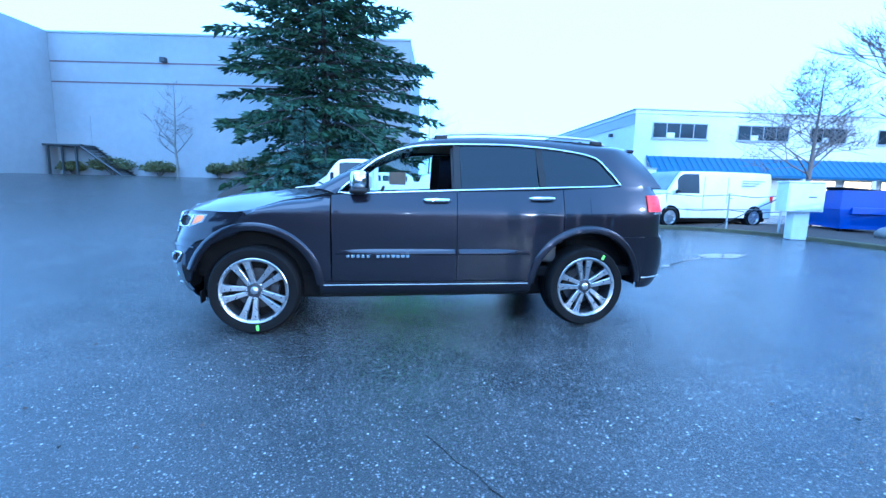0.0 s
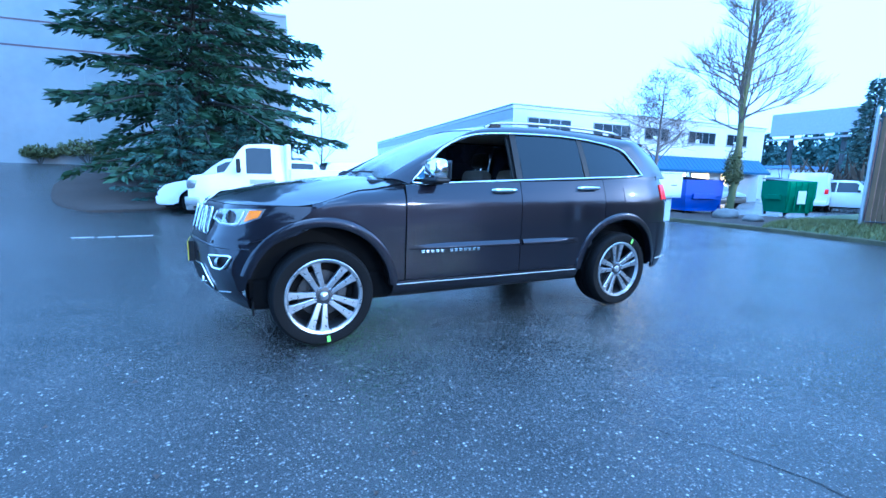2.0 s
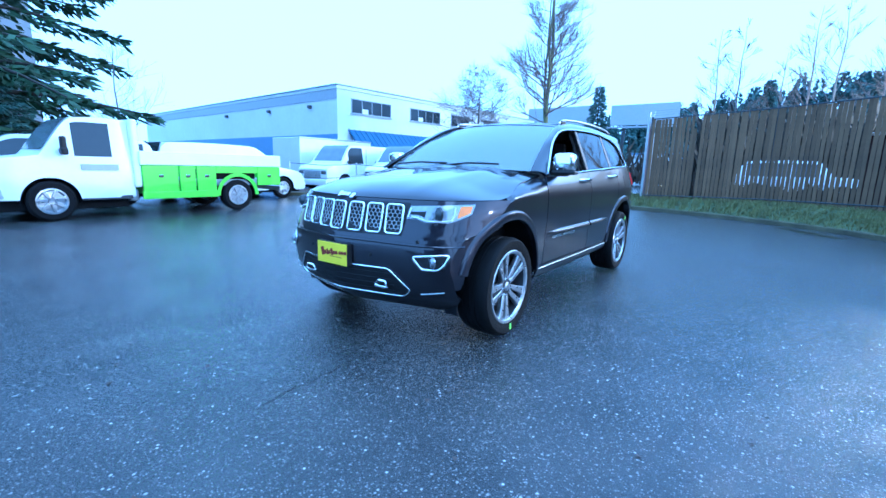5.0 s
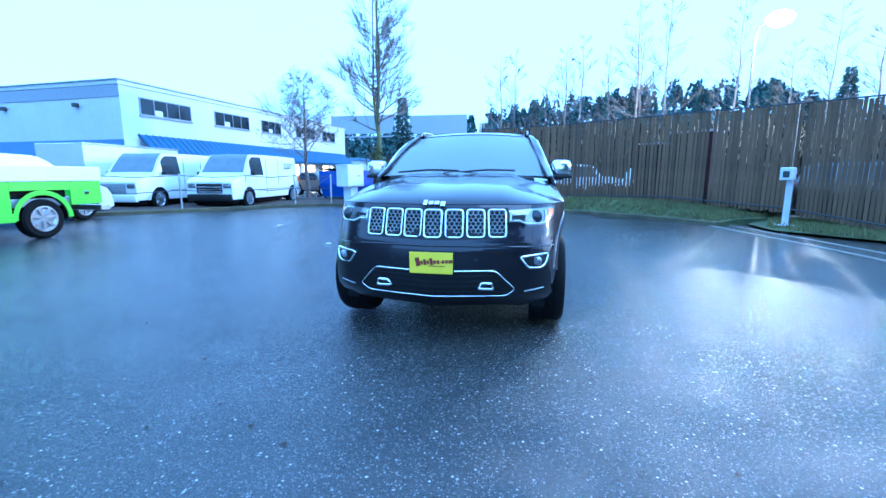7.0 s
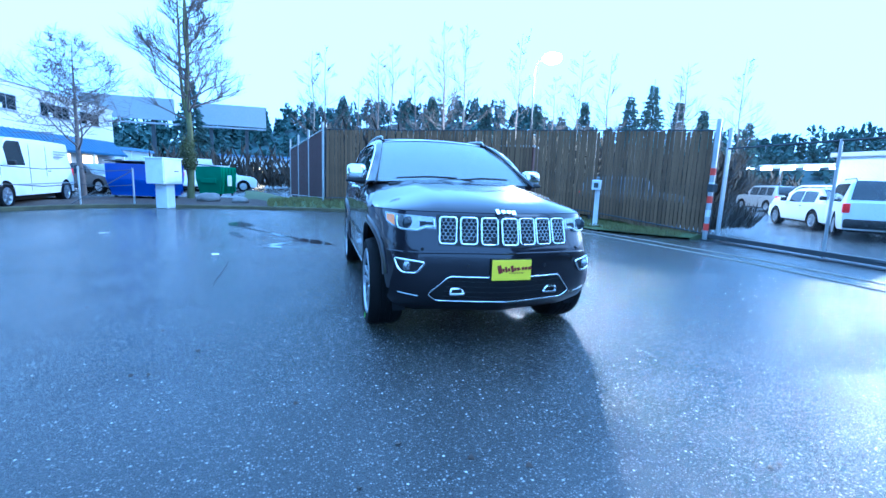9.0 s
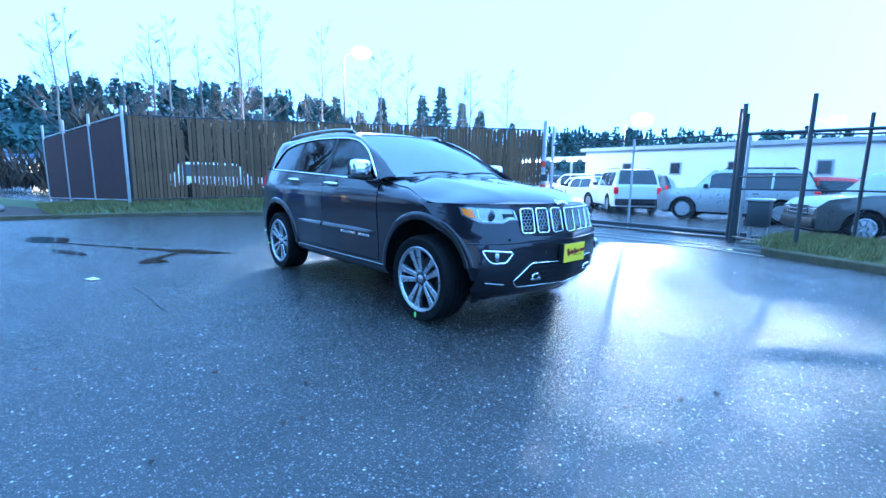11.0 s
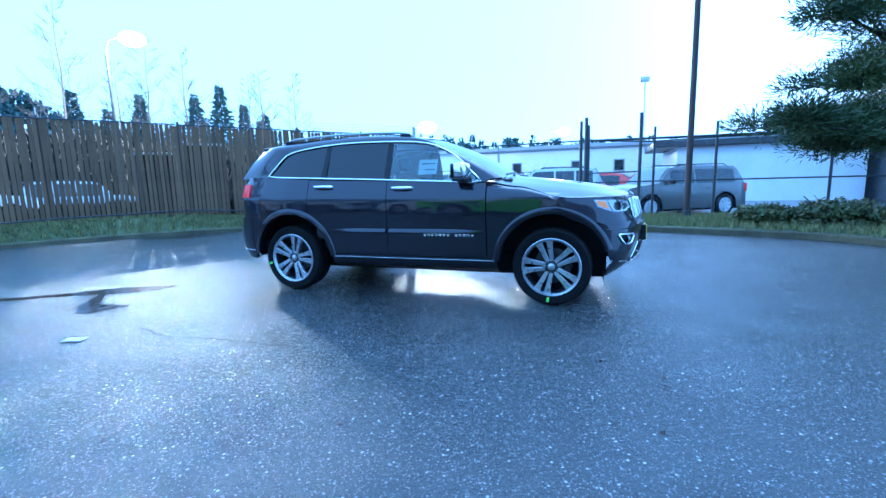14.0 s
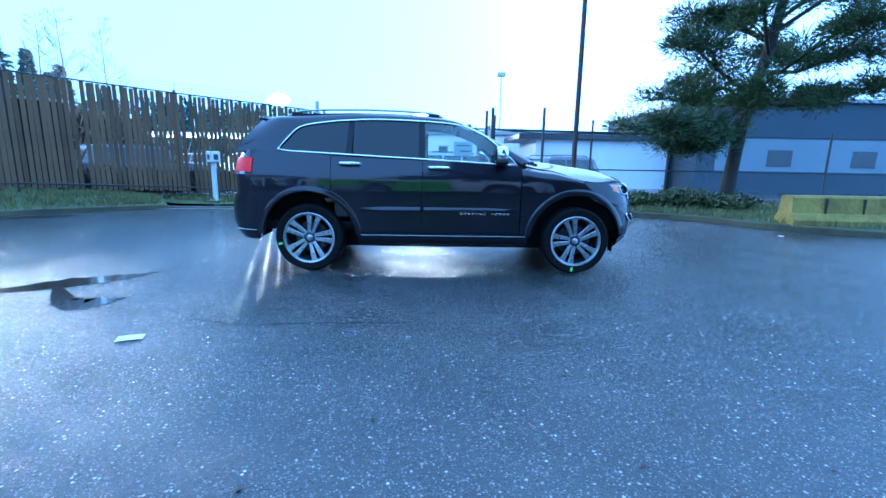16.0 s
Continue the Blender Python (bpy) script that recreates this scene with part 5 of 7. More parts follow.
blades("island_grass_blades", spots, GRASS, "tufts of grass on the pine island", 0.12)

# mulch island with the spruces
MULCH = smooth_line([(6.0, 15.8), (2.0, 14.6), (-1.0, 13.9), (-3.4, 13.2), (-4.6, 12.4), (-5.4, 12.2), (-6.4, 13.4), (-7.4, 15.8), (-8.0, 18.5)])
km = part("kerb", ribbon(MULCH, 0.07, -0.1, 0.07), SOIL, None, "low mulch-covered kerb round the spruce island")
tagged(km, "", "kerb", kind="structure")
mulch_back = smooth_line([(6.5, 20.5), (3.5, 20.6), (1.0, 20.7), (-1.0, 20.8), (-2.5, 20.9), (-4.0, 21), (-5.2, 21), (-6.4, 21), (-7.6, 21)])
bed("mulch_island", resample(MULCH, 50), resample(mulch_back, 50), 0.08, SOIL, "kerbed island of dark wet bark mulch")


# ---- tilt-up building ----
def tiltup():
    b = thing("tilt_up_building", "tall pale concrete warehouse with two red stripes", "building", at=pose(-12, 28, 0, 0, 0, -8.45))
    z0 = 0.9
    part("wall", box((-9.9, 0, z0), (14, 12, 10.75), 0.03), TILTUP, b)
    part("return_wall", box((-16, -5.0, z0), (-9.9, 8, 10.85), 0.03), TILTUP, b, "wall standing forward")
    for z in (8.95, 7.65):
        part("stripe", box((-9.88, -0.012, z - 0.045), (14, 0.002, z + 0.045)), REDLINE, b, "faded red stripe")
    for x in (-3.2, 3.4, 9.2):
        part("panel_joint", box((x - 0.012, -0.006, z0), (x + 0.012, 0.004, 10.7)), FRAME, b)
    part("coping", box((-9.9, -0.05, 10.72), (14, 0.3, 10.86), 0.02), FRAME, b)
    part("door", box((-8.35, -0.05, 3.5), (-7.5, 0.02, 5.5), 0.02), TILTUP, b, "pale metal door")
    part("wall_lamp", box((-2.45, -0.35, 8.98), (-2.1, 0.02, 9.30), 0.04), DARKSTEEL, b, "dark flood lamp")
    part("landing", box((-9.8, -1.3, 3.38), (-7.3, 0.0, 3.5), 0.01), DARKSTEEL, b)
    for x in (-9.5, -8.6, -7.7):
        part("landing_post", box((x - 0.05, -1.25, z0), (x + 0.05, -1.15, 3.4)), DARKSTEEL, b)
    for k in range(11):
        x, z = -7.25 + k * 0.24, 3.34 - k * 0.175
        part("step", box((x, -1.25, z), (x + 0.27, -0.1, z + 0.05)), DARKSTEEL, b)
    for y in (-1.27, -0.08):
        part("stringer", tube([(-7.3, y, 3.35), (-4.6, y, 1.4)], 0.07, 6), DARKSTEEL, b)
    return b


def office():
    b = thing("office_building", "white two-storey office block with a blue metal canopy", "building", at=pose(14.44, 19.67, 0, 0, 0, -4.4))
    part("wall", box((0, 0, -0.1), (24, 36, 5.78), 0.02), STUCCO, b)
    part("parapet", box((-0.06, -0.06, 5.74), (24.06, 36, 5.97), 0.03), STUCCO, b)
    part("parapet_coping", box((-0.12, -0.12, 5.95), (24.12, 36, 6.02), 0.02), FRAME, b)
    # parapet's shade on the side wall, modelled as a thin grey strip
    part("shade_band", box((-0.03, 0.0, 5.15), (0.0, 36, 5.72)), FRAME, b, "shade under the roof edge, laid on as a grey band")
    part("blue_band", box((-0.02, 0.0, -0.1), (0.0, 36, 3.05)), BLUEBAND, b, "blue painted lower wall")
    for x, w in ((1.05, 3.41), (6.29, 3.3), (10.9, 2.4), (15.3, 2.95), (19.5, 2.4)):
        win = part("office_window", box((x, -0.03, 4.38), (x + w, 0.05, 5.30)), FRAME, b, "dark strip window")
        n_ = 4 if w > 2.6 else 3
        for k in range(n_):
            a, c = x + 0.05 + (w - 0.1) * k / n_, x + 0.05 + (w - 0.1) * (k + 1) / n_
            part("pane", box((a + 0.025, -0.036, 4.44), (c - 0.025, -0.028, 5.24)), WINDOWGLASS, win)
            if k % 3 == 1:
                part("blind", box((a + 0.03, -0.040, 4.44), (a + (c - a) * 0.6, -0.037, 4.72)), WHITEPOST, win, "pale blind behind the pane")
        part("window_sill", box((x - 0.05, -0.09, 4.32), (x + w + 0.05, 0.02, 4.38), 0.01), FRAME, win)
    # canopy with standing seams
    rows = [[(x, y, z) for y, z in ((-1.05, 2.33), (-0.02, 3.36))] for x in spread(0.8, 23.6, 24)]
    roof = part("canopy_roof", shell(rows, 0.05), AWNING, b, "blue standing seam canopy")
    for k in range(56):
        x = 0.85 + k * 0.413
        part("seam", tube([(x, -1.06, 2.38), (x, -0.02, 3.41)], 0.022, 4), AWNING, roof)
    part("canopy_fascia", box((0.75, -1.12, 2.20), (23.65, -1.02, 2.37), 0.01), AWNING, b)
    for x in (1.1, 5.4, 9.9, 14.4, 18.9, 23.1):
        part("canopy_post", box((x - 0.08, -1.1, 0), (x + 0.08, -0.94, 2.25)), WHITEPOST, b)
    for x in (1.6, 6.3, 11.0, 13.5, 16.0, 19.3):
        sf = part("shop_window", box((x, -0.04, 0.5), (x + 2.0, 0.03, 2.2)), FRAME, b, "shop window")
        part("lit_pane", box((x + 0.06, -0.05, 0.56), (x + 0.96, -0.035, 2.14)), WARM if x > 10 else WINDOWGLASS, sf, "warm lit pane" if x > 10 else "")
        part("lit_pane", box((x + 1.04, -0.05, 0.56), (x + 1.94, -0.035, 2.14)), WARM if x > 5 else WINDOWGLASS, sf)
    for y in (2.7, 8.0, 15.0):
        part("wall_lamp", box((-0.22, y, 4.72), (-0.02, y + 0.3, 4.92), 0.03), DARKSTEEL, b, "small dark flood lamp")
    return b


tiltup()
office()


# ---- slatted fence ----
FENCE = [(12.2, 1.1, 0.28), (11.45, -2.3, 0.38), (9.95, -5.0, 0.42), (7.25, -7.0, 0.28), (3.65, -8.05, 0.0)]
FH = 2.72


def chain(bm, a, b, z0, z1, pitch=0.075, r=0.0006):
    """Woven wire between two points: straight diagonal strands both ways."""
    a, b = Vector((*a, 0)), Vector((*b, 0))
    length, d = (b - a).length, (b - a).normalized()
    h = z1 - z0
    for sgn in (1, -1):
        s = -h
        while s < length:
            s0, s1 = (s, s + h) if sgn > 0 else (s + h, s)
            za, zb = z0, z1
            lo, hi = min(s0, s1), max(s0, s1)
            c0, c1 = max(0, lo), min(length, hi)
            if c1 - c0 > 0.02:
                f = lambda q: za + (zb - za) * (q - s0) / (s1 - s0)
                p, q = a + d * c0 + Vector((0, 0, f(c0))), a + d * c1 + Vector((0, 0, f(c1)))
                add_tube(bm, [p, q], r, 3, False, False)
            s += pitch
    return bm


def slat_fence():
    f = thing("slatted_fence", "tall chain-link fence filled with weathered brown slats", "fence")
    post = finish("post", tube([(0, 0, -0.1), (0, 0, FH + 0.05)], 0.038, 8), DARKSTEEL, 40)
    arm = finish("barb_arm", tube([(0, 0, 0), (0.16, 0, 0.26)], 0.012, 5), GALV)
    slat = finish("slat", box((-0.045, -0.004, 0.05), (0.045, 0.004, FH - 0.04), 0.0), SLAT)
    rng_ = random.Random(5)
    for (xa, ya, ga), (xb, yb, gb) in zip(FENCE, FENCE[1:]):
        d = Vector((xb - xa, yb - ya))
        length, ang = d.length, math.degrees(math.atan2(d.y, d.x))
        k = int(length / 0.112)
        for i in range(k):
            q = (i + 0.5) / k
            if rng_.random() < 0.03:
                continue
            low = rng_.uniform(-0.03, 0.02) - (rng_.uniform(0.05, 0.5) if rng_.random() < 0.03 else 0)
            alike("slat", slat, f, pose(xa + d.x * q, ya + d.y * q, ga + (gb - ga) * q + low, 0, rng_.uniform(-0.5, 0.5), ang + rng_.uniform(-6, 6)))
        bays = max(1, round(length / 2.6))
        last = (xb, yb, gb) == FENCE[-1]
        for i in range(bays + (1 if last else 0)):
            q = i / bays
            p = alike("post", post, f, pose(xa + d.x * q - 0.06 * d.y / length, ya + d.y * q + 0.06 * d.x / length, ga + (gb - ga) * q, 0, 0, ang + 90))
            alike("barb_arm", arm, p, pose(0, 0, FH))
        for z in (0.16, FH - 0.03):
            part("rail", tube([(xa, ya, ga + z), (xb, yb, gb + z)], 0.02, 6), DARKSTEEL, f)
        n_ = Vector((-d.y, d.x)).normalized()
        for j, z in enumerate((FH + 0.09, FH + 0.17, FH + 0.25)):
            o = 0.05 + 0.05 * j
            part("barbed_wire", tube([(xa + n_.x * o, ya + n_.y * o, ga + z), ((xa + xb) / 2, (ya + yb) / 2, (ga + gb) / 2 + z - 0.02), (xb + n_.x * o, yb + n_.y * o, gb + z)], 0.0025, 4), DARKSTEEL, f)
    return f


def maroon_fence():
    f = thing("maroon_fence", "maroon slatted fence running back from the corner post", "fence")
    slat = finish("slat", box((-0.033, -0.006, 0.1), (0.033, 0.006, FH - 0.1)), MAROON)
    a, b = Vector((12.25, 1.2)), Vector((21.5, 2.9))
    d = b - a
    k = int(d.length / 0.075)
    for i in range(k):
        p = a + d * (i + 0.5) / k
        alike("slat", slat, f, pose(p.x, p.y, 0.28 - 0.28 * i / k, 0, 0, math.degrees(math.atan2(d.y, d.x))))
    for q in (0, 0.34, 0.67, 1):
        p = a + d * q
        part("post", tube([(p.x, p.y, -0.1), (p.x, p.y, FH + 0.5)], 0.045, 8), GALV, f, "", 40)
    for z in (0.15, FH - 0.03):
        part("rail", tube([(a.x, a.y, z + 0.28), (b.x, b.y, z)], 0.02, 6), GALV, f)
    return f


def site_box(x, y, turn, w, h, label):
    """A dark steel store that stands close behind the fence."""
    b = thing("steel_store", label, "container", "steel stores behind the fence", pose(x, y, 0.3, 0, 0, turn))
    part("shell", box((-w / 2, -1.1, 0.0), (w / 2, -0.14, h), 0.02), MAROON, b)
    part("roof", box((-w / 2 - 0.05, -1.13, h - 0.02), (w / 2 + 0.05, -0.11, h + 0.05), 0.015), GALV, b, "pale roof edge")
    n_ = int(w / 0.26)
    for k in range(n_):
        a = -w / 2 + 0.08 + k * (w - 0.16) / n_
        part("rib", box((a, -0.15, 0.05), (a + 0.08, -0.12, h - 0.04), 0.008), MAROON, b)


slat_fence()
site_box(10.25, -4.45, 60, 0.88, 1.95, "narrow dark brown steel store close behind the slatted fence")
site_box(9.62, -5.42, 52, 1.22, 2.25, "taller brown steel store with a pale roof edge")
maroon_fence()


# ---- gate, wire fence and poles ----
def wire_bay(f, a, b, h, top=True, mid=False):
    bm = bmesh.new()
    chain(bm, a, b, 0.12, h)
    tagged(part("chain_link", bm, GALV, f), kind="stuff")
    for z in ([h] if top else []) + ([h * 0.5] if mid else []) + [0.12]:
        part("rail", tube([(*a, z), (*b, z)], 0.022, 6), DARKSTEEL, f)


def post_at(f, x, y, h, r=0.04, material=None, name="post"):
    return part(name, tube([(x, y, -0.1), (x, y, h)], r, 8), material or GALV, f, "", 40)


def gate():
    g_ = thing("sliding_gate", "long chain-link sliding gate on a steel bottom rail", "gate")
    a, b = (3.45, -8.15), (-1.55, -7.95)
    wire_bay(g_, a, b, 2.25)
    for q in (0, 0.5, 1):
        x, y = a[0] + (b[0] - a[0]) * q, a[1] + (b[1] - a[1]) * q
        post_at(g_, x, y, 2.28, 0.03)
    part("bottom_rail", box((-1.7, -8.1, 0.06), (3.6, -8.0, 0.16), 0.01), DARKSTEEL, g_)
    part("track", box((-5.5, -8.2, 0.0), (3.8, -7.9, 0.025), 0.005), DARKSTEEL, g_)
    p = thing("gate_post", "galvanised gate post banded with red and white tape", "post")
    post_at(p, 3.62, -7.98, 2.95, 0.06)
    post_at(p, 3.48, -8.22, 2.75, 0.045)
    for k in range(5):
        part("tape_band", tube([(3.62, -7.98, 0.25 + k * 0.34), (3.62, -7.98, 0.42 + k * 0.34)], 0.063, 10), REDWHITE if k % 2 == 0 else WHITEPOST, p)
    part("gate_roller", box((3.5, -8.06, 1.2), (3.66, -7.9, 1.4), 0.02), DARKSTEEL, p)


def wire_fence():
    f = thing("wire_fence", "chain-link fence on dark steel posts with the open gate frame", "fence")
    line = [(-1.6, -7.45), (-3.33, -8.75), (-4.75, -8.30), (-7.3, -8.5), (-9.6, -8.5), (-12.4, -8.4), (-16, -8.2)]
    for a, b in zip(line, line[1:]):
        wire_bay(f, a, b, 2.2, True, True)
    for i, (x, y) in enumerate(line):
        post_at(f, x, y, 2.6 if i < 4 else 2.35, 0.035, DARKSTEEL)
    post_at(f, -1.54, -7.45, 2.80, 0.045, DARKSTEEL, "gate_upright")
    post_at(f, -1.40, -7.75, 2.75, 0.04, DARKSTEEL, "gate_upright")
    post_at(f, -2.78, -6.42, 2.70, 0.038, DARKSTEEL, "gate_upright")
    part("cross_rail", tube([(-1.54, -7.45, 2.2), (-8.2, -8.3, 2.2)], 0.035, 6), DARKSTEEL, f)
    part("cross_rail", tube([(-1.54, -7.45, 1.35), (-2.78, -6.42, 1.35)], 0.02, 6), DARKSTEEL, f)
    part("cross_rail", tube([(-1.54, -7.45, 0.12), (-2.78, -6.42, 0.12)], 0.02, 6), DARKSTEEL, f)
    op = thing("gate_motor", "grey gate motor cabinet on a steel stand", "machine")
    part("cabinet", box((-2.15, -7.75, 0.35), (-1.78, -7.4, 0.88), 0.03), DARKSTEEL, op, "", 40)
    part("lid", box((-2.18, -7.78, 0.86), (-1.75, -7.37, 0.92), 0.02), GALV, op)
    for x in (-2.1, -1.83):
        part("stand_leg", box((x - 0.03, -7.62, 0.0), (x + 0.03, -7.54, 0.36), 0.005), GALV, op)
    part("base_plate", box((-2.2, -7.8, 0.0), (-1.7, -7.35, 0.03), 0.005), CONCRETE, op)


def utility_pole():
    p = thing("utility_pole", "tall weathered brown pole in the grass", "pole")
    bm = bmesh.new()
    add_tube(bm, [(-4.02, -7.60, -0.2), (-4.02, -7.60, 4), (-4.0, -7.60, 11)], [0.075, 0.07, 0.055], 12)
    part("shaft", bm, WOODPOLE, p, "", 50)
    part("base_collar", tube([(-4.02, -7.60, 0.0), (-4.02, -7.60, 0.35)], 0.11, 12), DARKSTEEL, p)


def kiosk():
    p = thing("card_reader_post", "white keypad box on a steel post beside the drive", "post")
    x, y = 6.06, -6.46
    part("post", box((x - 0.05, y - 0.05, 0.0), (x + 0.05, y + 0.05, 1.32), 0.008), WHITEPOST, p)
    hd = part("keypad_box", box((-0.16, -0.12, -0.14), (0.16, 0.12, 0.14), 0.02, pose(x - 0.05, y + 0.08, 1.28, 0, 0, -40)), WHITEPOST, p)
    part("keypad_face", box((-0.06, 0.118, -0.08), (0.06, 0.126, 0.06), 0.003, pose(x - 0.05, y + 0.08, 1.28, 0, 0, -40)), DARKSTEEL, hd)
    part("keypad_face", box((-0.168, -0.06, -0.08), (-0.158, 0.06, 0.06), 0.003, pose(x - 0.05, y + 0.08, 1.28, 0, 0, -40)), DARKSTEEL, hd)
    part("base_plate", box((x - 0.16, y - 0.12, 0.08), (x + 0.12, y + 0.16, 0.14), 0.01), WHITEPOST, p)


gate()
wire_fence()
utility_pole()
kiosk()


def utility_cabinet():
    c = thing("utility_cabinet", "white metal cabinet on a concrete pedestal by the kerb", "cabinet", at=pose(11.5, 6.28, 0, 0, 0, -20))
    part("pedestal", box((-0.2, -0.2, 0.0), (0.2, 0.2, 0.82), 0.02), WHITEPOST, c)
    cb = part("cabinet", box((-0.46, -0.3, 0.80), (0.46, 0.3, 1.62), 0.02), WHITEPOST, c)
    part("door", box((-0.42, -0.315, 0.86), (0.42, -0.295, 1.56), 0.008), WHITEPOST, cb)
    part("lid", box((-0.49, -0.33, 1.60), (0.49, 0.33, 1.65), 0.015), WHITEPOST, cb)
    part("latch", box((0.05, -0.33, 1.20), (0.25, -0.312, 1.23), 0.004), DARKSTEEL, cb)


def dumpster(at, label, paint, w, d, h, sidepaint=None):
    t = thing("dumpster", label, "dumpster", "dumpsters by the kerb", at)
    bm = bmesh.new()
    rows = [[(-w / 2 + i, -d / 2 + i, z), (w / 2 - i, -d / 2 + i, z), (w / 2 - i, d / 2 - i, z), (-w / 2 + i, d / 2 - i, z)] for i, z in ((0.12, 0.12), (0.0, h * 0.55), (0.0, h), (0.04, h), (0.1, 0.16))]
    add_grid(bm, rows, closed=True)
    bm.faces.ensure_lookup_table()
    part("bin", bm, paint, t)
    part("floor", box((-w / 2 + 0.1, -d / 2 + 0.1, 0.12), (w / 2 - 0.1, d / 2 - 0.1, 0.17)), paint, t)
    for k in (-1, 1):
        part("lid", box((min(0, k * w / 2) + 0.01, -d / 2, 0), (max(0, k * w / 2) - 0.01, d / 2 + 0.05, 0.04), 0.01, pose(0, 0, h + 0.01, 5, 0, 0)), sidepaint or BLACK, t)
        part("lift_pocket", box((k * w / 2 - 0.06, -d * 0.3, h * 0.45), (k * w / 2 + 0.06, d * 0.3, h * 0.6), 0.01), paint, t)
        for y in (-d / 2 + 0.15, d / 2 - 0.15):
            part("caster", box((k * w * 0.38 - 0.05, y - 0.03, 0), (k * w * 0.38 + 0.05, y + 0.03, 0.13), 0.015), DARK, t)
    for k in range(5):
        x = -w / 2 + 0.12 + k * (w - 0.24) / 4
        part("rib", box((x - 0.03, -d / 2 - 0.03, 0.2), (x + 0.03, -d / 2 + 0.03, h - 0.05), 0.008), paint, t)
    part("notice", box((-0.18, -d / 2 - 0.045, h * 0.35), (0.18, -d / 2 - 0.03, h * 0.72)), PAPER, t, "pale notice")


utility_cabinet()
dumpster(pose(15.4, 8.1, 0.1, 0, 0, 66), "blue steel dumpster with a dark end behind the cabinet", BLUE_PAINT, 2.2, 1.5, 1.35, DARKSTEEL)
dumpster(pose(19.3, 6.3, 0.08, 0, 0, -21), "green steel bin with a dark end on the soil strip", DUMP_GREEN, 1.3, 1.3, 1.42, DARKSTEEL)


def boulder(at, r, label):
    bm = bmesh.new()
    bmesh.ops.create_icosphere(bm, subdivisions=3, radius=r)
    for v in bm.verts:
        v.co *= 1 + 0.25 * noise.noise(v.co * 2.5 / r * 0.5 + Vector((at[0], at[1], 0)))
        v.co.z *= 0.6
    ob = part("boulder", bm, STONE, None, label, 50)
    ob.matrix_basis = pose(*at)
    return tagged(ob, "", "stone", "boulders on the soil strip")


boulder((13.9, 5.5, 0.22), 0.42, "grey boulder on the soil strip")
boulder((13.3, 4.3, 0.18), 0.3, "small grey boulder near the kerb")


def wire_barrier():
    f = thing("cable_fence", "low cable fence with pale posts before the vans", "fence")
    pts = [(5.9, 12.4), (8.0, 11.0), (9.8, 9.75), (11.3, 8.6), (12.1, 7.4)]
    for x, y in pts:
        post_at(f, x, y, 1.28, 0.03, GALV)
    for (xa, ya), (xb, yb) in zip(pts, pts[1:]):
        for z in (1.22, 0.72):
            part("cable", tube([(xa, ya, z), ((xa + xb) / 2, (ya + yb) / 2, z - 0.07), (xb, yb, z)], 0.013, 5), DARKSTEEL, f)
    part("brace", tube([(12.1, 7.4, 1.2), (10.9, 8.7, 0.1)], 0.016, 5), DARKSTEEL, f)


wire_barrier()


def concrete_barrier():
    b = thing("concrete_barrier", "mossy yellow concrete barrier block on the island edge", "barrier", at=pose(-8.35, -3.0, 0.1, 0, 0, -4))
    prof = [(-0.30, 0.0), (-0.30, 0.12), (-0.20, 0.26), (-0.17, 0.56), (-0.13, 0.60), (0.13, 0.60), (0.17, 0.56), (0.20, 0.26), (0.30, 0.12), (0.30, 0.0)]
    bm = bmesh.new()
    vs = add_grid(bm, [[(x, y * (0.96 if abs(x) > 1.3 else 1), z * (0.99 if abs(x) > 1.3 else 1)) for y, z in prof] for x in (-1.36, -1.33, -0.5, 0.5, 1.33, 1.36)])
    for r in (vs[0], vs[-1]):
        bm.faces.new(r)
    part("block", bm, MOSSY, b)
    for x in (-0.72, 0.0, 0.72):
        part("groove", box((x - 0.02, 0.16, 0.14), (x + 0.02, 0.205, 0.55), 0.004), SOIL, b)
    part("lifting_eye", tube([(-0.05, 0, 0.6), (-0.04, 0, 0.66), (0.04, 0, 0.66), (0.05, 0, 0.6)], 0.01, 6), DARKSTEEL, b)


concrete_barrier()


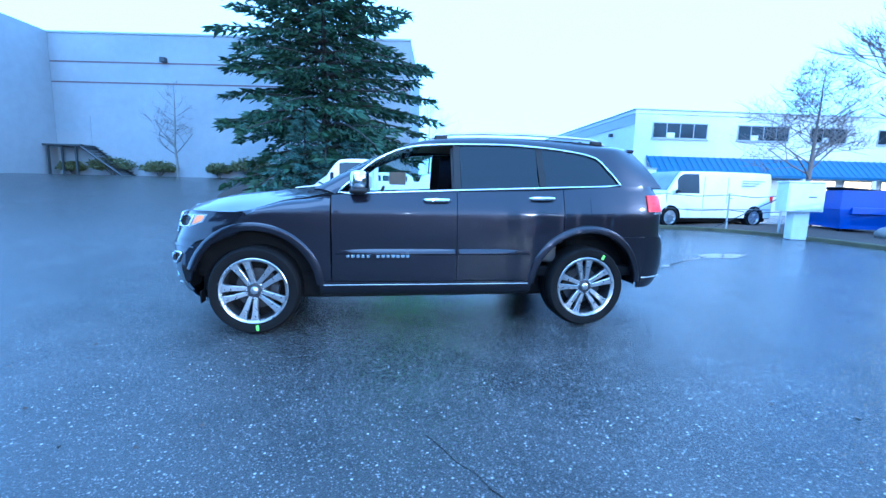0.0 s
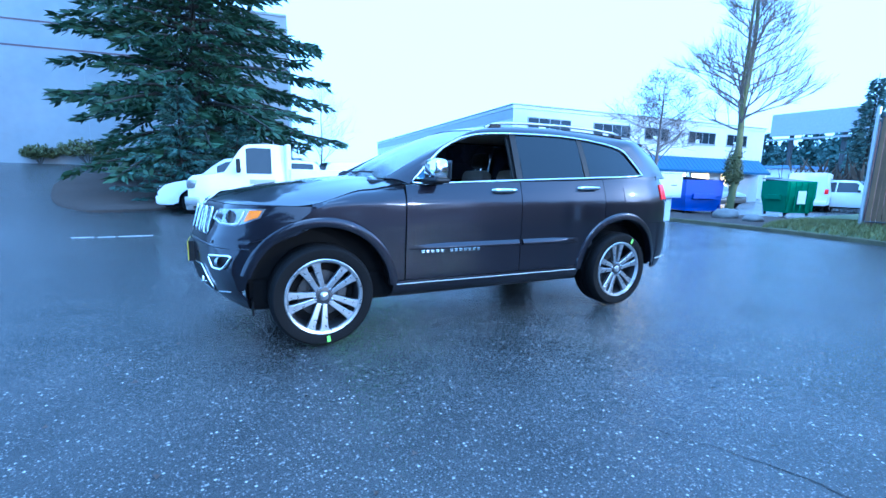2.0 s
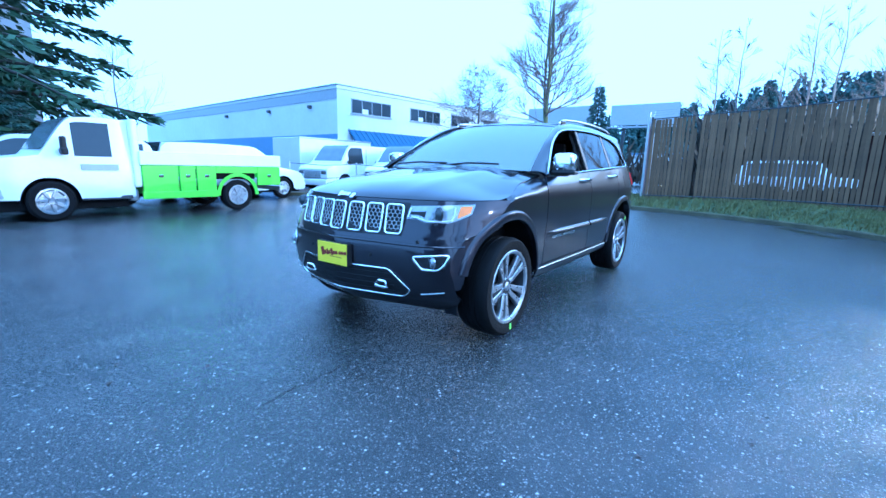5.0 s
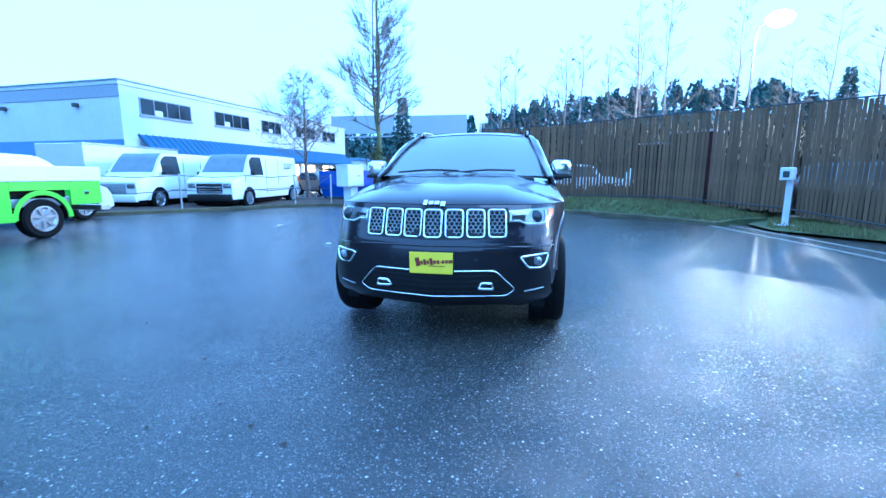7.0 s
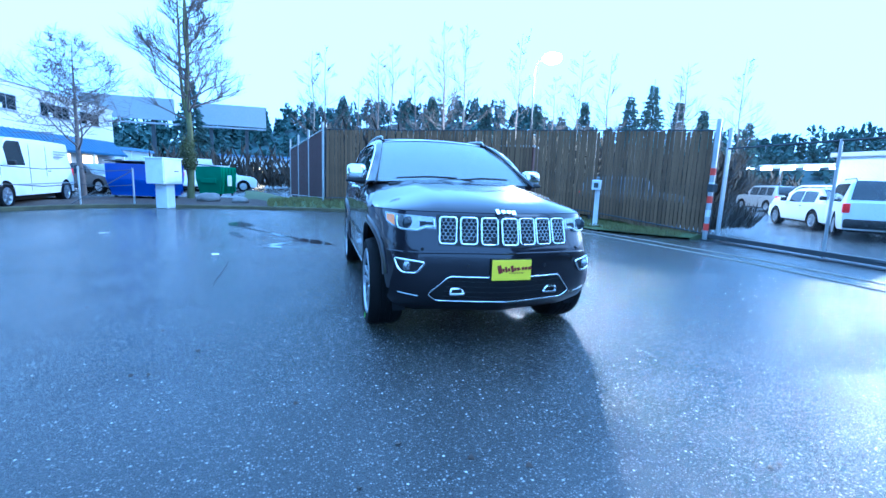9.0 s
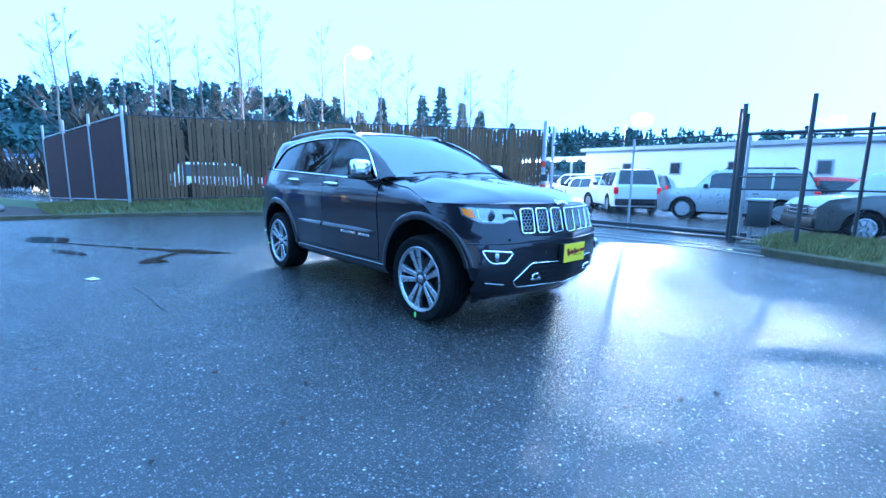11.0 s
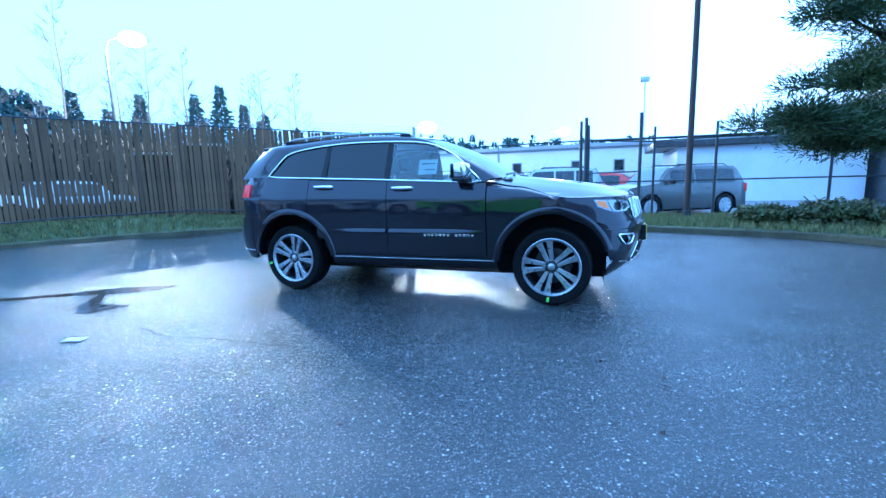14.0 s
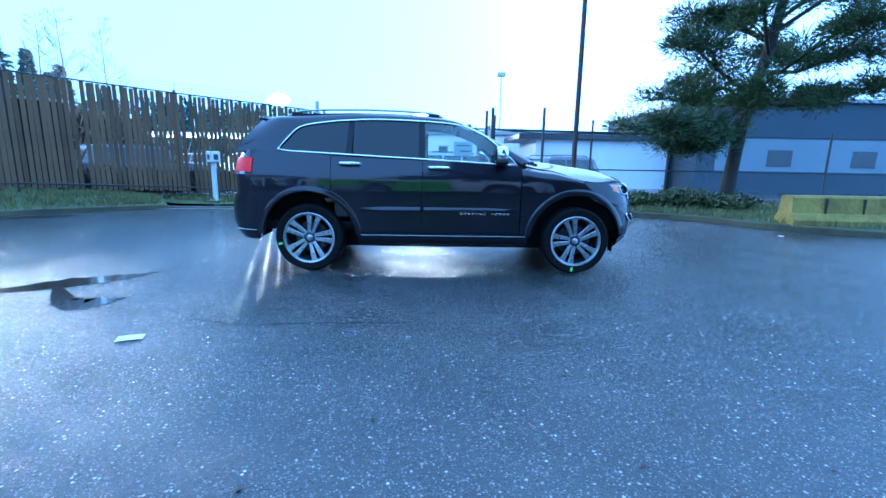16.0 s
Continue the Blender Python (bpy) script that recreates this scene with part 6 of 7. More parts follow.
# ---- distant buildings ----
def sheds():
    s = thing("metal_shed", "long pale metal shed behind the car lot", "building")
    part("wall", box((-22, -34, -0.2), (13, -26.5, 3.35), 0.02), PALEMETAL, s)
    part("roof", box((-22.3, -34.2, 3.3), (13.3, -26.2, 3.55), 0.03), FRAME, s)
    for x in (-18, -13, -8, -3.5, -0.8, 3.2, 6.4, 9.5):
        w = part("window", box((x, -26.52, 1.7), (x + 0.7, -26.46, 2.5)), FRAME, s)
        part("pane", box((x + 0.08, -26.47, 1.78), (x + 0.62, -26.45, 2.42)), WINDOWGLASS, w)
    for x in (-15.5, -5.5, 1.2):
        part("roller_door", box((x, -26.52, 0.0), (x + 2.0, -26.46, 2.4)), WHITEPOST, s)
    d = thing("dark_warehouse", "metal warehouse, its shaded side coloured dark, with a pale lower band", "building")
    part("wall", box((-44, -30, -0.2), (-13.5, -17.5, 4.7), 0.02), DARKWALL, d)
    part("lower_band", box((-40, -17.52, 1.1), (-14.5, -17.46, 2.75)), SLATEBAND, d, "paler band of cladding")
    part("roof_edge", box((-44.2, -30.2, 4.6), (-13.3, -17.3, 4.8), 0.03), FRAME, d)
    for x in (-36, -31, -27, -23, -18.5):
        part("window", box((x, -17.50, 1.35), (x + 1.3, -17.44, 2.2)), WINDOWGLASS, d)
    r = thing("dark_roofed_shed", "low shed with a dark roof edge beyond the fence", "building")
    part("wall", box((-13, -24.5, -0.2), (-5.5, -19.5, 2.7), 0.02), PALEMETAL, r)
    part("roof", box((-13.3, -24.8, 2.65), (-4.5, -19.2, 2.95), 0.03), DARKSTEEL, r)
    part("door", box((-8.2, -19.52, 0), (-7.2, -19.46, 2.05)), WHITEPOST, r)
    lot = thing("sales_canopy", "long lit canopy over rows of cars", "canopy")
    part("roof", box((12, -66, 4.6), (60, -60, 5.1), 0.03), WHITEPOST, lot)
    for k in range(7):
        part("post", box((14 + k * 7, -60.6, 0), (14.3 + k * 7, -60.3, 4.6)), GALV, lot)
    for k in range(16):
        part("canopy_light", box((13 + k * 3, -60.0, 4.35), (14.7 + k * 3, -59.8, 4.6)), LAMPGLOW, lot, "lit panel")
    f = thing("billboard", "grey backs of roadside billboards on posts", "billboard")
    part("panel", box((63.0, 8.6, 7.6), (63.4, 17.5, 10.4), 0.02), FRAME, f)
    part("panel", box((63.0, 20.0, 7.8), (63.4, 30.5, 10.6), 0.02), FRAME, f)
    part("catwalk", box((62.4, 8.6, 7.2), (63.0, 30.5, 7.4)), FRAME, f)
    for y in (11, 15.5, 22.5, 28):
        part("post", box((63.4, y, 0), (63.8, y + 0.4, 8)), DARKSTEEL, f)
    for x, y, w, h, m, nm in ((48, 20, 9, 3.4, PALEMETAL, "far_store"), (55, -1.0, 8, 3.0, PALEMETAL, "far_store"), (70, 6, 10, 4, PALEMETAL, "far_store")):
        o = thing(nm, "pale flat-roofed store in the distance", "building")
        part("wall", box((x, y, -0.2), (x + 6, y + w, h), 0.02), m, o)
        part("roof_edge", box((x - 0.2, y - 0.2, h - 0.3), (x + 6.2, y + w + 0.2, h), 0.02), BLUEBAND, o)
        for k in range(3):
            part("window", box((x - 0.05, y + 0.8 + k * w / 3.4, 0.6), (x + 0.02, y + 2.4 + k * w / 3.4, 2.2)), WARM if k == 1 else WINDOWGLASS, o)


LAMPGLOW = glow("white_lamp_glow", (1.0, 0.97, 0.9), 14.0)
sheds()


# ---- street lamps ----
def street_lamp(x, y, h, watts, size, label, arm=(1.6, 0.4)):
    s = thing("street_lamp", label, "street lamp", "lamps over the car lot")
    part("pole", tube([(x + arm[0], y + arm[1], 0), (x + arm[0], y + arm[1], h - 0.5), (x + arm[0] * 0.85, y + arm[1] * 0.85, h + 0.05), (x + 0.3 * arm[0], y + 0.3 * arm[1], h + 0.2)], [0.09, 0.065, 0.045, 0.04], 8), DARKSTEEL, s, "", 50)
    part("head", box((x - 0.45, y - 0.22, h + 0.14), (x + 0.5, y + 0.22, h + 0.30), 0.05), DARKSTEEL, s)
    # glowing ball far larger than a lamp glass, to imitate its bloom
    bm = bmesh.new()
    ball(bm, (x, y, h), size, 14, (1.2, 1.2, 0.7))
    g = part("glare_bulb", bm, LAMPGLOW, s, "glowing lamp glass swollen to show its glare")
    g.visible_shadow = False
    la = bpy.data.lights.new("lamp_light", "POINT")
    la.energy, la.color, la.shadow_soft_size = watts, (1.0, 0.86, 0.64), 0.07
    lo = new("lamp_light", la)
    lo.location = (x, y, h)
    lo.parent = s


street_lamp(22.3, -13.4, 9.4, 9500, 0.55, "tall street lamp, lit, behind the slatted fence")
street_lamp(17.0, -44.1, 7.7, 14000, 0.95, "lit flood lamp on a pole across the lot")
street_lamp(1.8, -46.2, 6.5, 7000, 0.6, "smaller lit flood lamp on a pole across the lot")
fl = thing("lamp_pole", "slim unlit lamp pole behind the fence", "street lamp")
part("pole", tube([(-4.7, -28.8, 0), (-4.7, -28.8, 7.7)], [0.10, 0.06], 8), GALV, fl)
part("head", box((-5.0, -29.0, 7.65), (-4.4, -28.6, 7.95), 0.05), GALV, fl)


# ---- trees and shrubs ----
def limb(verts, faces, pts, radii, seg=5):
    """Adds a tapering round limb to lists of points and faces."""
    base = len(verts)
    up = Vector((0.3, 0.2, 1)).normalized()
    for i, p in enumerate(pts):
        d = (pts[min(i + 1, len(pts) - 1)] - pts[max(i - 1, 0)])
        d = d.normalized() if d.length > 1e-6 else Vector((0, 0, 1))
        x = d.cross(up)
        x = x.normalized() if x.length > 1e-3 else Vector((1, 0, 0))
        y = x.cross(d)
        for j in range(seg):
            a = math.tau * j / seg
            q = p + radii[i] * (math.cos(a) * x + math.sin(a) * y)
            verts.append((q.x, q.y, q.z))
    for i in range(len(pts) - 1):
        for j in range(seg):
            k = base + i * seg
            faces.append((k + j, k + (j + 1) % seg, k + seg + (j + 1) % seg, k + seg + j))


def needle(verts, faces, p, d, length, w, rng):
    """One spray of needles: a narrow kite."""
    side = d.cross(Vector((rng.uniform(-1, 1), rng.uniform(-1, 1), rng.uniform(-1, 1))))
    if side.length < 1e-3:
        return
    side = side.normalized() * w
    m = p + d * length * 0.45
    k = len(verts)
    e = p + d * length
    verts += [tuple(p), tuple(m + side), tuple(e), tuple(m - side)]
    faces.append((k, k + 1, k + 2, k + 3))


def conifer(name, label, x, y, h, radius, bare, whorl, per, sprays, material, seed, z=0.0, length=0.32, droop=0.35, category="tree", group="", shape=0.75, trunk=0.016):
    rng = random.Random(seed)
    t = thing(name, label, category, group, pose(x, y, z))
    v, f = [], []
    limb(v, f, [Vector((0, 0, -0.2)), Vector((0.02 * h * rng.uniform(-0.5, 0.5), 0, h * 0.5)), Vector((0, 0, h))], [h * trunk, h * trunk * 0.6, 0.015], 8)
    nv, nf = [], []
    zz = bare
    while zz < h * 0.985:
        q = (zz - bare) / (h - bare)
        reach = radius * (1 - q) ** shape
        k = max(4, int(per * (0.55 + 0.45 * (1 - q))))
        a0 = rng.uniform(0, math.tau)
        for i in range(k):
            a = a0 + math.tau * i / k + rng.uniform(-0.3, 0.3)
            ln = reach * rng.uniform(0.62, 1.18)
            if ln < 0.12:
                continue
            d = Vector((math.cos(a), math.sin(a), 0))
            lift, sag = rng.uniform(0.0, 0.25) + 0.25 * q, droop * rng.uniform(0.7, 1.3)
            pts = [Vector((0, 0, zz)) + d * ln * s + Vector((0, 0, ln * (lift * s - sag * s * s + 0.18 * sag * s ** 4))) for s in (0, 0.25, 0.5, 0.75, 1.0)]
            limb(v, f, pts, [max(0.008, 0.018 * ln) * (1 - 0.8 * s) for s in (0, 0.25, 0.5, 0.75, 1)], 4)
            n_ = max(6, int(sprays * (0.3 + 0.7 * ln / radius)))
            for _ in range(n_):
                s = rng.uniform(0.12, 1.0) ** 0.8
                u = min(3, int(s * 4))
                p = pts[u].lerp(pts[u + 1], s * 4 - u)
                width = 0.30 * ln * (1.05 - s) + 0.06
                off = Vector((-d.y, d.x, 0)) * rng.uniform(-1, 1) * width
                p = p + off + Vector((0, 0, -abs(off.length) * 0.25 + rng.uniform(-0.10, 0.04) * length * 3))
                dirn = (d * rng.uniform(0.4, 1.0) + off.normalized() * rng.uniform(0.2, 0.9) + Vector((0, 0, rng.uniform(-0.7, 0.15)))).normalized()
                needle(nv, nf, p, dirn, length * rng.uniform(0.6, 1.3), length * 0.16, rng)
        zz += whorl * (0.7 + 0.5 * (1 - q)) * rng.uniform(0.8, 1.2)
    tr = new("trunk", raw_mesh("trunk", v, f, DARKBARK, True))
    cr = new("crown", raw_mesh("crown", nv, nf, material))
    tr.parent = cr.parent = t
    return t


def bare_tree(name, label, x, y, h, seed, spread_=0.55, levels=5, r=0.12, material=None, z=0.0, kids=3, upright=0.45, category="tree", group="", first=0.22, moss=None, fine=0.004, arms=1.0, leaders=1, reach=1.0):
    """A leafless tree: a leading stem with limbs that fork into twigs."""
    rng = random.Random(seed)
    t = thing(name, label, category, group, pose(x, y, z))
    tv, tf, bv, bf = [], [], [], []

    def fork(p, d, ln, rad, level):
        pts = [p]
        for i in range(3):
            d = (d + Vector((rng.uniform(-1, 1), rng.uniform(-1, 1), rng.uniform(-0.3, 0.8))) * 0.16).normalized()
            pts.append(pts[-1] + d * ln / 3)
        limb(bv, bf, pts, [rad, rad * 0.82, rad * 0.66, rad * 0.5], 5 if level > 2 else 3)
        if level <= 0:
            return
        for i in range(kids + (1 if rng.random() < 0.4 else 0)):
            s = rng.uniform(0.3, 1.0)
            u = min(2, int(s * 3))
            q = pts[u].lerp(pts[u + 1], s * 3 - u)
            side = Vector((rng.uniform(-1, 1), rng.uniform(-1, 1), rng.uniform(-0.35, 0.9)))
            nd = (d * upright + side.normalized() * spread_).normalized()
            fork(q, nd, ln * rng.uniform(0.5, 0.75), max(fine, rad * rng.uniform(0.42, 0.6)), level - 1)

    stem = [Vector((0, 0, -0.15))]
    n_ = 9
    for i in range(n_):
        stem.append(Vector((stem[-1].x * 0.7 + rng.uniform(-1, 1) * 0.008 * h, stem[-1].y * 0.7 + rng.uniform(-1, 1) * 0.008 * h, h * (i + 1) / n_)))
    stems = [stem]
    for j in range(1, leaders):
        a, low = math.tau * j / max(2, leaders - 1) + 0.5, 2 + j % 2
        lead = [stem[low].copy()]
        for i in range(low + 1, n_ + 1):
            o = 0.045 * h * (1 - math.exp(-(i - low) / 2.2))
            lead.append(Vector((math.cos(a) * o + rng.uniform(-0.006, 0.006) * h, math.sin(a) * o + rng.uniform(-0.006, 0.006) * h, stem[i].z * (0.97 - 0.04 * j) + stem[low].z * (0.03 + 0.04 * j))))
        stems.append([stem[0]] * low + lead)
    for j, line in enumerate(stems):
        skip = 0 if j == 0 else 2 + j % 2
        limb(tv, tf, line[skip:], [r * (1.15 if i == 0 else 1) * (1 - 0.93 * (i / n_)) * (1 if j == 0 else 0.7) for i in range(skip, n_ + 1)], 8)
    k = int((13 + h * 1.1) * arms)
    for i in range(k):
        s = first + (0.97 - first) * (i + rng.random()) / k
        u = min(n_ - 1, int(s * n_))
        line = stems[i % leaders] if u > 3 else stem
        p = line[u].lerp(line[u + 1], s * n_ - u)
        a = rng.uniform(0, math.tau)
        d = Vector((math.cos(a), math.sin(a), rng.uniform(0.25, 0.9))).normalized()
        fork(p, d, reach * h * 0.30 * (1.12 - s) * rng.uniform(0.7, 1.2) * (spread_ / 0.55) + 0.15, r * 0.40 * (1.05 - s), levels - 3)
    tr = new("trunk", raw_mesh("trunk", tv, tf, moss or material or BARK, True))
    br = tagged(new("twig_crown", raw_mesh("twig_crown", bv, bf, material or TWIG, True)), kind="stuff")
    tr.parent = br.parent = t
    return t


def shrub(name, label, x, y, z, rx, ry, rz, n, material, seed, leaf=0.09, group=""):
    rng = random.Random(seed)
    t = thing(name, label, "shrub", group, pose(x, y, z))
    v, f, sv, sf = [], [], [], []
    for _ in range(14):
        a = rng.uniform(0, math.tau)
        e = Vector((math.cos(a) * rx * 0.7, math.sin(a) * ry * 0.7, rz * rng.uniform(0.6, 1.3)))
        limb(sv, sf, [Vector((0, 0, -0.1)), e * 0.5 + Vector((0, 0, 0.1 * rz)), e], [0.02, 0.013, 0.006], 4)
    for _ in range(n):
        a, b = rng.uniform(0, math.tau), math.asin(rng.uniform(-0.2, 1))
        k = rng.uniform(0.55, 1.0) * (1 + 0.22 * noise.noise(Vector((math.cos(a) * 2, math.sin(a) * 2, b * 2 + seed))))
        p = Vector((math.cos(a) * math.cos(b) * rx * k, math.sin(a) * math.cos(b) * ry * k, rz * (0.15 + k * (0.45 + 0.55 * math.sin(b)))))
        needle(v, f, p, Vector((rng.uniform(-1, 1), rng.uniform(-1, 1), rng.uniform(-0.3, 1))).normalized(), leaf * rng.uniform(0.6, 1.4), leaf * 0.3, rng)
    st = new("stem_tuft", raw_mesh("stem_tuft", sv, sf, BARK))
    lv = new("foliage", raw_mesh("foliage", v, f, material))
    st.parent = lv.parent = t
    return t


conifer("spruce_tree", "tall dark green spruce on the mulch island", -2.9, 18.2, 17.5, 5.6, 1.4, 0.44, 9, 170, NEEDLE, 11, rise(-2.9, 18.2), 0.42, 0.34, shape=0.62, trunk=0.013)
conifer("blue_spruce", "small blue-green spruce before the tall one", -3.4, 14.9, 4.3, 1.95, 0.1, 0.2, 8, 75, BLUENEEDLE, 12, rise(-3.4, 14.9), 0.20, 0.15, shape=0.8)
conifer("blue_spruce", "low spreading blue-green spruce at the island edge", -1.5, 15.6, 3.0, 1.8, 0.1, 0.22, 8, 70, BLUENEEDLE, 13, rise(-1.5, 15.6), 0.20, 0.15, shape=0.6)
bare_tree("leafless_shrub_tree", "fine leafless shrub beside the spruce", 2.2, 17.6, 5.5, 21, 0.62, 5, 0.06, TWIG, 0.1, 3, 0.5)
bare_tree("wall_tree", "small leafless pale tree against the warehouse wall", -13.3, 26.9, 6.0, 22, 0.5, 5, 0.09, BARK, 1.45, 3, 0.3, moss=PALEBARK)
for i, (x, rx, rz) in enumerate(((-20.6, 0.8, 0.75), (-18.0, 1.5, 1.0), (-14.9, 1.15, 0.85), (-10.9, 0.8, 0.8), (-8.7, 1.6, 1.15), (-6.2, 1.2, 0.9))):
    shrub("wall_shrub", "clipped dark shrub at the foot of the warehouse", x, 27.6 - (x + 12) * 0.148, rise(x, 27.5), rx, 0.8, rz, 1500, LEAF, 30 + i, 0.16, "shrubs along the warehouse")
bare_tree("maple_tree", "leafless street tree with a rounded twiggy crown", 17.0, 11.0, 6.2, 41, 0.85, 6, 0.12, TWIG, 0.1, 4, 0.35, group="leafless trees by the kerb", first=0.28, fine=0.007, arms=1.5)
bare_tree("maple_tree", "tall leafless tree with a mossy trunk on the soil strip", 15.9, 6.65, 12.5, 42, 0.42, 6, 0.14, TWIG, 0.1, 4, 0.7, group="leafless trees by the kerb", first=0.26, moss=MOSSBARK, fine=0.006, arms=2.6, leaders=3, reach=0.62)
shrub("ivy_growth", "ivy and moss wrapped round the tree foot", 15.9, 6.65, 0.6, 0.35, 0.35, 1.9, 1600, LEAF, 44, 0.10)
conifer("narrow_cypress", "narrow conifer in haze-paled green far across the lot", 45.2, 13.6, 10.4, 1.9, 0.3, 0.35, 8, 34, HAZENEEDLE, 51, 0, 0.5, 0.1, shape=0.8)


def pine():
    """A leaning pine with flat, layered clumps."""
    rng = random.Random(61)
    t = thing("pine_tree", "leaning pine with layered yellow-green clumps on the island", "tree", at=pose(-7.75, -6.15, 0.05))
    v, f, nv, nf = [], [], [], []
    stem = [Vector(p) for p in ((0, 0, -0.2), (-0.06, 0, 0.9), (-0.15, 0, 2.0), (-0.32, 0.02, 3.0), (-0.6, 0.05, 4.2), (-0.8, 0.05, 5.6), (-1.1, 0, 7.2), (-1.35, 0.05, 9.4), (-1.5, 0, 11.6))]
    limb(v, f, stem, [0.20, 0.175, 0.16, 0.145, 0.13, 0.11, 0.09, 0.06, 0.02], 9)
    arms = []
    for z, a, ln, lift in ((1.9, 10, 2.2, 0.05), (2.2, 28, 3.1, 0.10), (2.5, -5, 3.3, 0.02), (2.7, 60, 2.2, 0.2), (2.9, 150, 2.6, 0.15), (3.1, 200, 3.0, 0.12), (3.0, -40, 2.6, 0.15), (3.3, 20, 2.8, 0.35), (3.6, 100, 2.4, 0.3),
                           (3.8, 175, 3.2, 0.18), (4.0, 230, 2.8, 0.25), (4.2, 45, 2.4, 0.45), (4.5, -20, 2.2, 0.4), (4.8, 130, 2.3, 0.35), (5.1, 190, 2.6, 0.35), (5.4, 10, 2.0, 0.5), (5.7, 80, 1.9, 0.5), (6.0, 160, 2.0, 0.5), (6.4, 250, 1.7, 0.6), (6.8, 20, 1.6, 0.6), (3.4, 285, 2.6, 0.2), (4.6, 310, 2.3, 0.3),
                           *((5.6 + 0.29 * k, 137.5 * k, 2.9 - 0.085 * k + 0.5 * math.sin(2.3 * k), 0.3 + 0.02 * k) for k in range(20))):
        i = max(k for k in range(len(stem) - 1) if stem[k].z <= z)
        p = stem[i].lerp(stem[i + 1], (z - stem[i].z) / (stem[i + 1].z - stem[i].z))
        d = Vector((math.cos(radians(a)), math.sin(radians(a)), 0))
        pts = [p + d * ln * s + Vector((0, 0, ln * (lift * s - 0.22 * s * s + 0.1 * math.sin(5 * s + z)))) for s in (0, 0.25, 0.5, 0.75, 1)]
        limb(v, f, pts, [0.06, 0.05, 0.038, 0.026, 0.012], 5)
        arms.append((pts, d, ln))
    for pts, d, ln in arms:
        for _ in range(int(6 + ln * 5) if pts[0].z < 5 else int(3 + ln * 2.6)):
            s = rng.uniform(0.3, 1.05)
            u = min(3, int(min(s, 0.999) * 4))
            c = pts[u].lerp(pts[u + 1], min(s, 1) * 4 - u) + Vector((-d.y, d.x, 0)) * rng.uniform(-0.6, 0.6) * (1.25 - s) * ln * 0.4 + Vector((0, 0, rng.uniform(-0.05, 0.25)))
            limb(v, f, [pts[u], (pts[u] + c) / 2 + Vector((0, 0, 0.04)), c], [0.02, 0.014, 0.008], 3)
            r = rng.uniform(0.28, 0.52)
            for _ in range(230):
                o = Vector((rng.gauss(0, 1), rng.gauss(0, 1), rng.gauss(0, 0.5)))
                o = o.normalized() * r * rng.random() ** 0.5
                o.z *= 0.8
                needle(nv, nf, c + o, (o.normalized() + Vector((rng.uniform(-0.6, 0.6), rng.uniform(-0.6, 0.6), rng.uniform(-0.1, 0.8)))).normalized(), rng.uniform(0.10, 0.20), 0.012, rng)
    tr = new("trunk", raw_mesh("trunk", v, f, DARKBARK, True))
    cr = new("crown", raw_mesh("crown", nv, nf, PINENEEDLE))
    tr.parent = cr.parent = t


pine()
for i, (x, y, rx, rz) in enumerate(((-5.2, -5.95, 0.6, 0.40), (-6.3, -5.7, 0.75, 0.50), (-7.3, -5.3, 0.7, 0.40))):
    shrub("juniper", "low spreading juniper on the island edge", x, y, 0.1, rx, 0.5, rz, 1600, LEAF, 70 + i, 0.10, "low junipers")

# trees behind the fence
for i, (x, y, h, r) in enumerate(((47.1, -1.2, 10.3, 2.6), (54.7, -5.6, 9.7, 2.4), (50.1, -8.8, 11.0, 2.4), (51.3, -12.5, 12.4, 2.5), (51.5, -20.0, 12.1, 2.6), (46.8, -28.5, 10.5, 2.4), (43.5, -29.6, 11.9, 2.5),
                                  (40.7, -33.9, 12.3, 2.9), (37.2, -34.0, 13.0, 2.9), (38.8, -39.1, 12.0, 2.2), (38.6, -42.5, 11.2, 2.2), (43.9, -47.6, 11.5, 2.4), (43.1, -54.8, 11.0, 2.4), (45.6, -24.4, 11.5, 2.4))):
    conifer("fir_tree", "fir in haze-paled green behind the slatted fence", x, y, h, r * 1.35, 1.0, 0.36, 8, 80, HAZENEEDLE, 100 + i, 0, 0.40, 0.28, group="firs behind the fence", shape=1.2, trunk=0.009)
for i, (x, y, h) in enumerate(((35.2, 1.9, 11.5), (37.0, -2.1, 9.8), (34.8, -3.7, 12.0), (36.6, -5.1, 13.3), (38.1, -7.5, 12.5), (33.5, -9.3, 12.2), (34.4, -11.4, 15.0), (32.2, -15.6, 14.0), (32.0, -19.2, 10.8), (32.4, -21.8, 13.4), (30.8, -23.7, 12.8), (28.2, -30.0, 12.2), (33.0, -33.6, 13.0), (30.6, -8.3, 13.6), (40.4, 0.8, 13.1), (34.5, -43.2, 15.5))):
    bare_tree("alder_tree", "tall slim leafless alder behind the fence", x, y, h, 200 + i, 0.34, 5, 0.13, TWIG, 0, 3, 0.8, group="leafless alders behind the fence", first=0.30, moss=PALEBARK if i % 3 == 0 else None, fine=0.013)


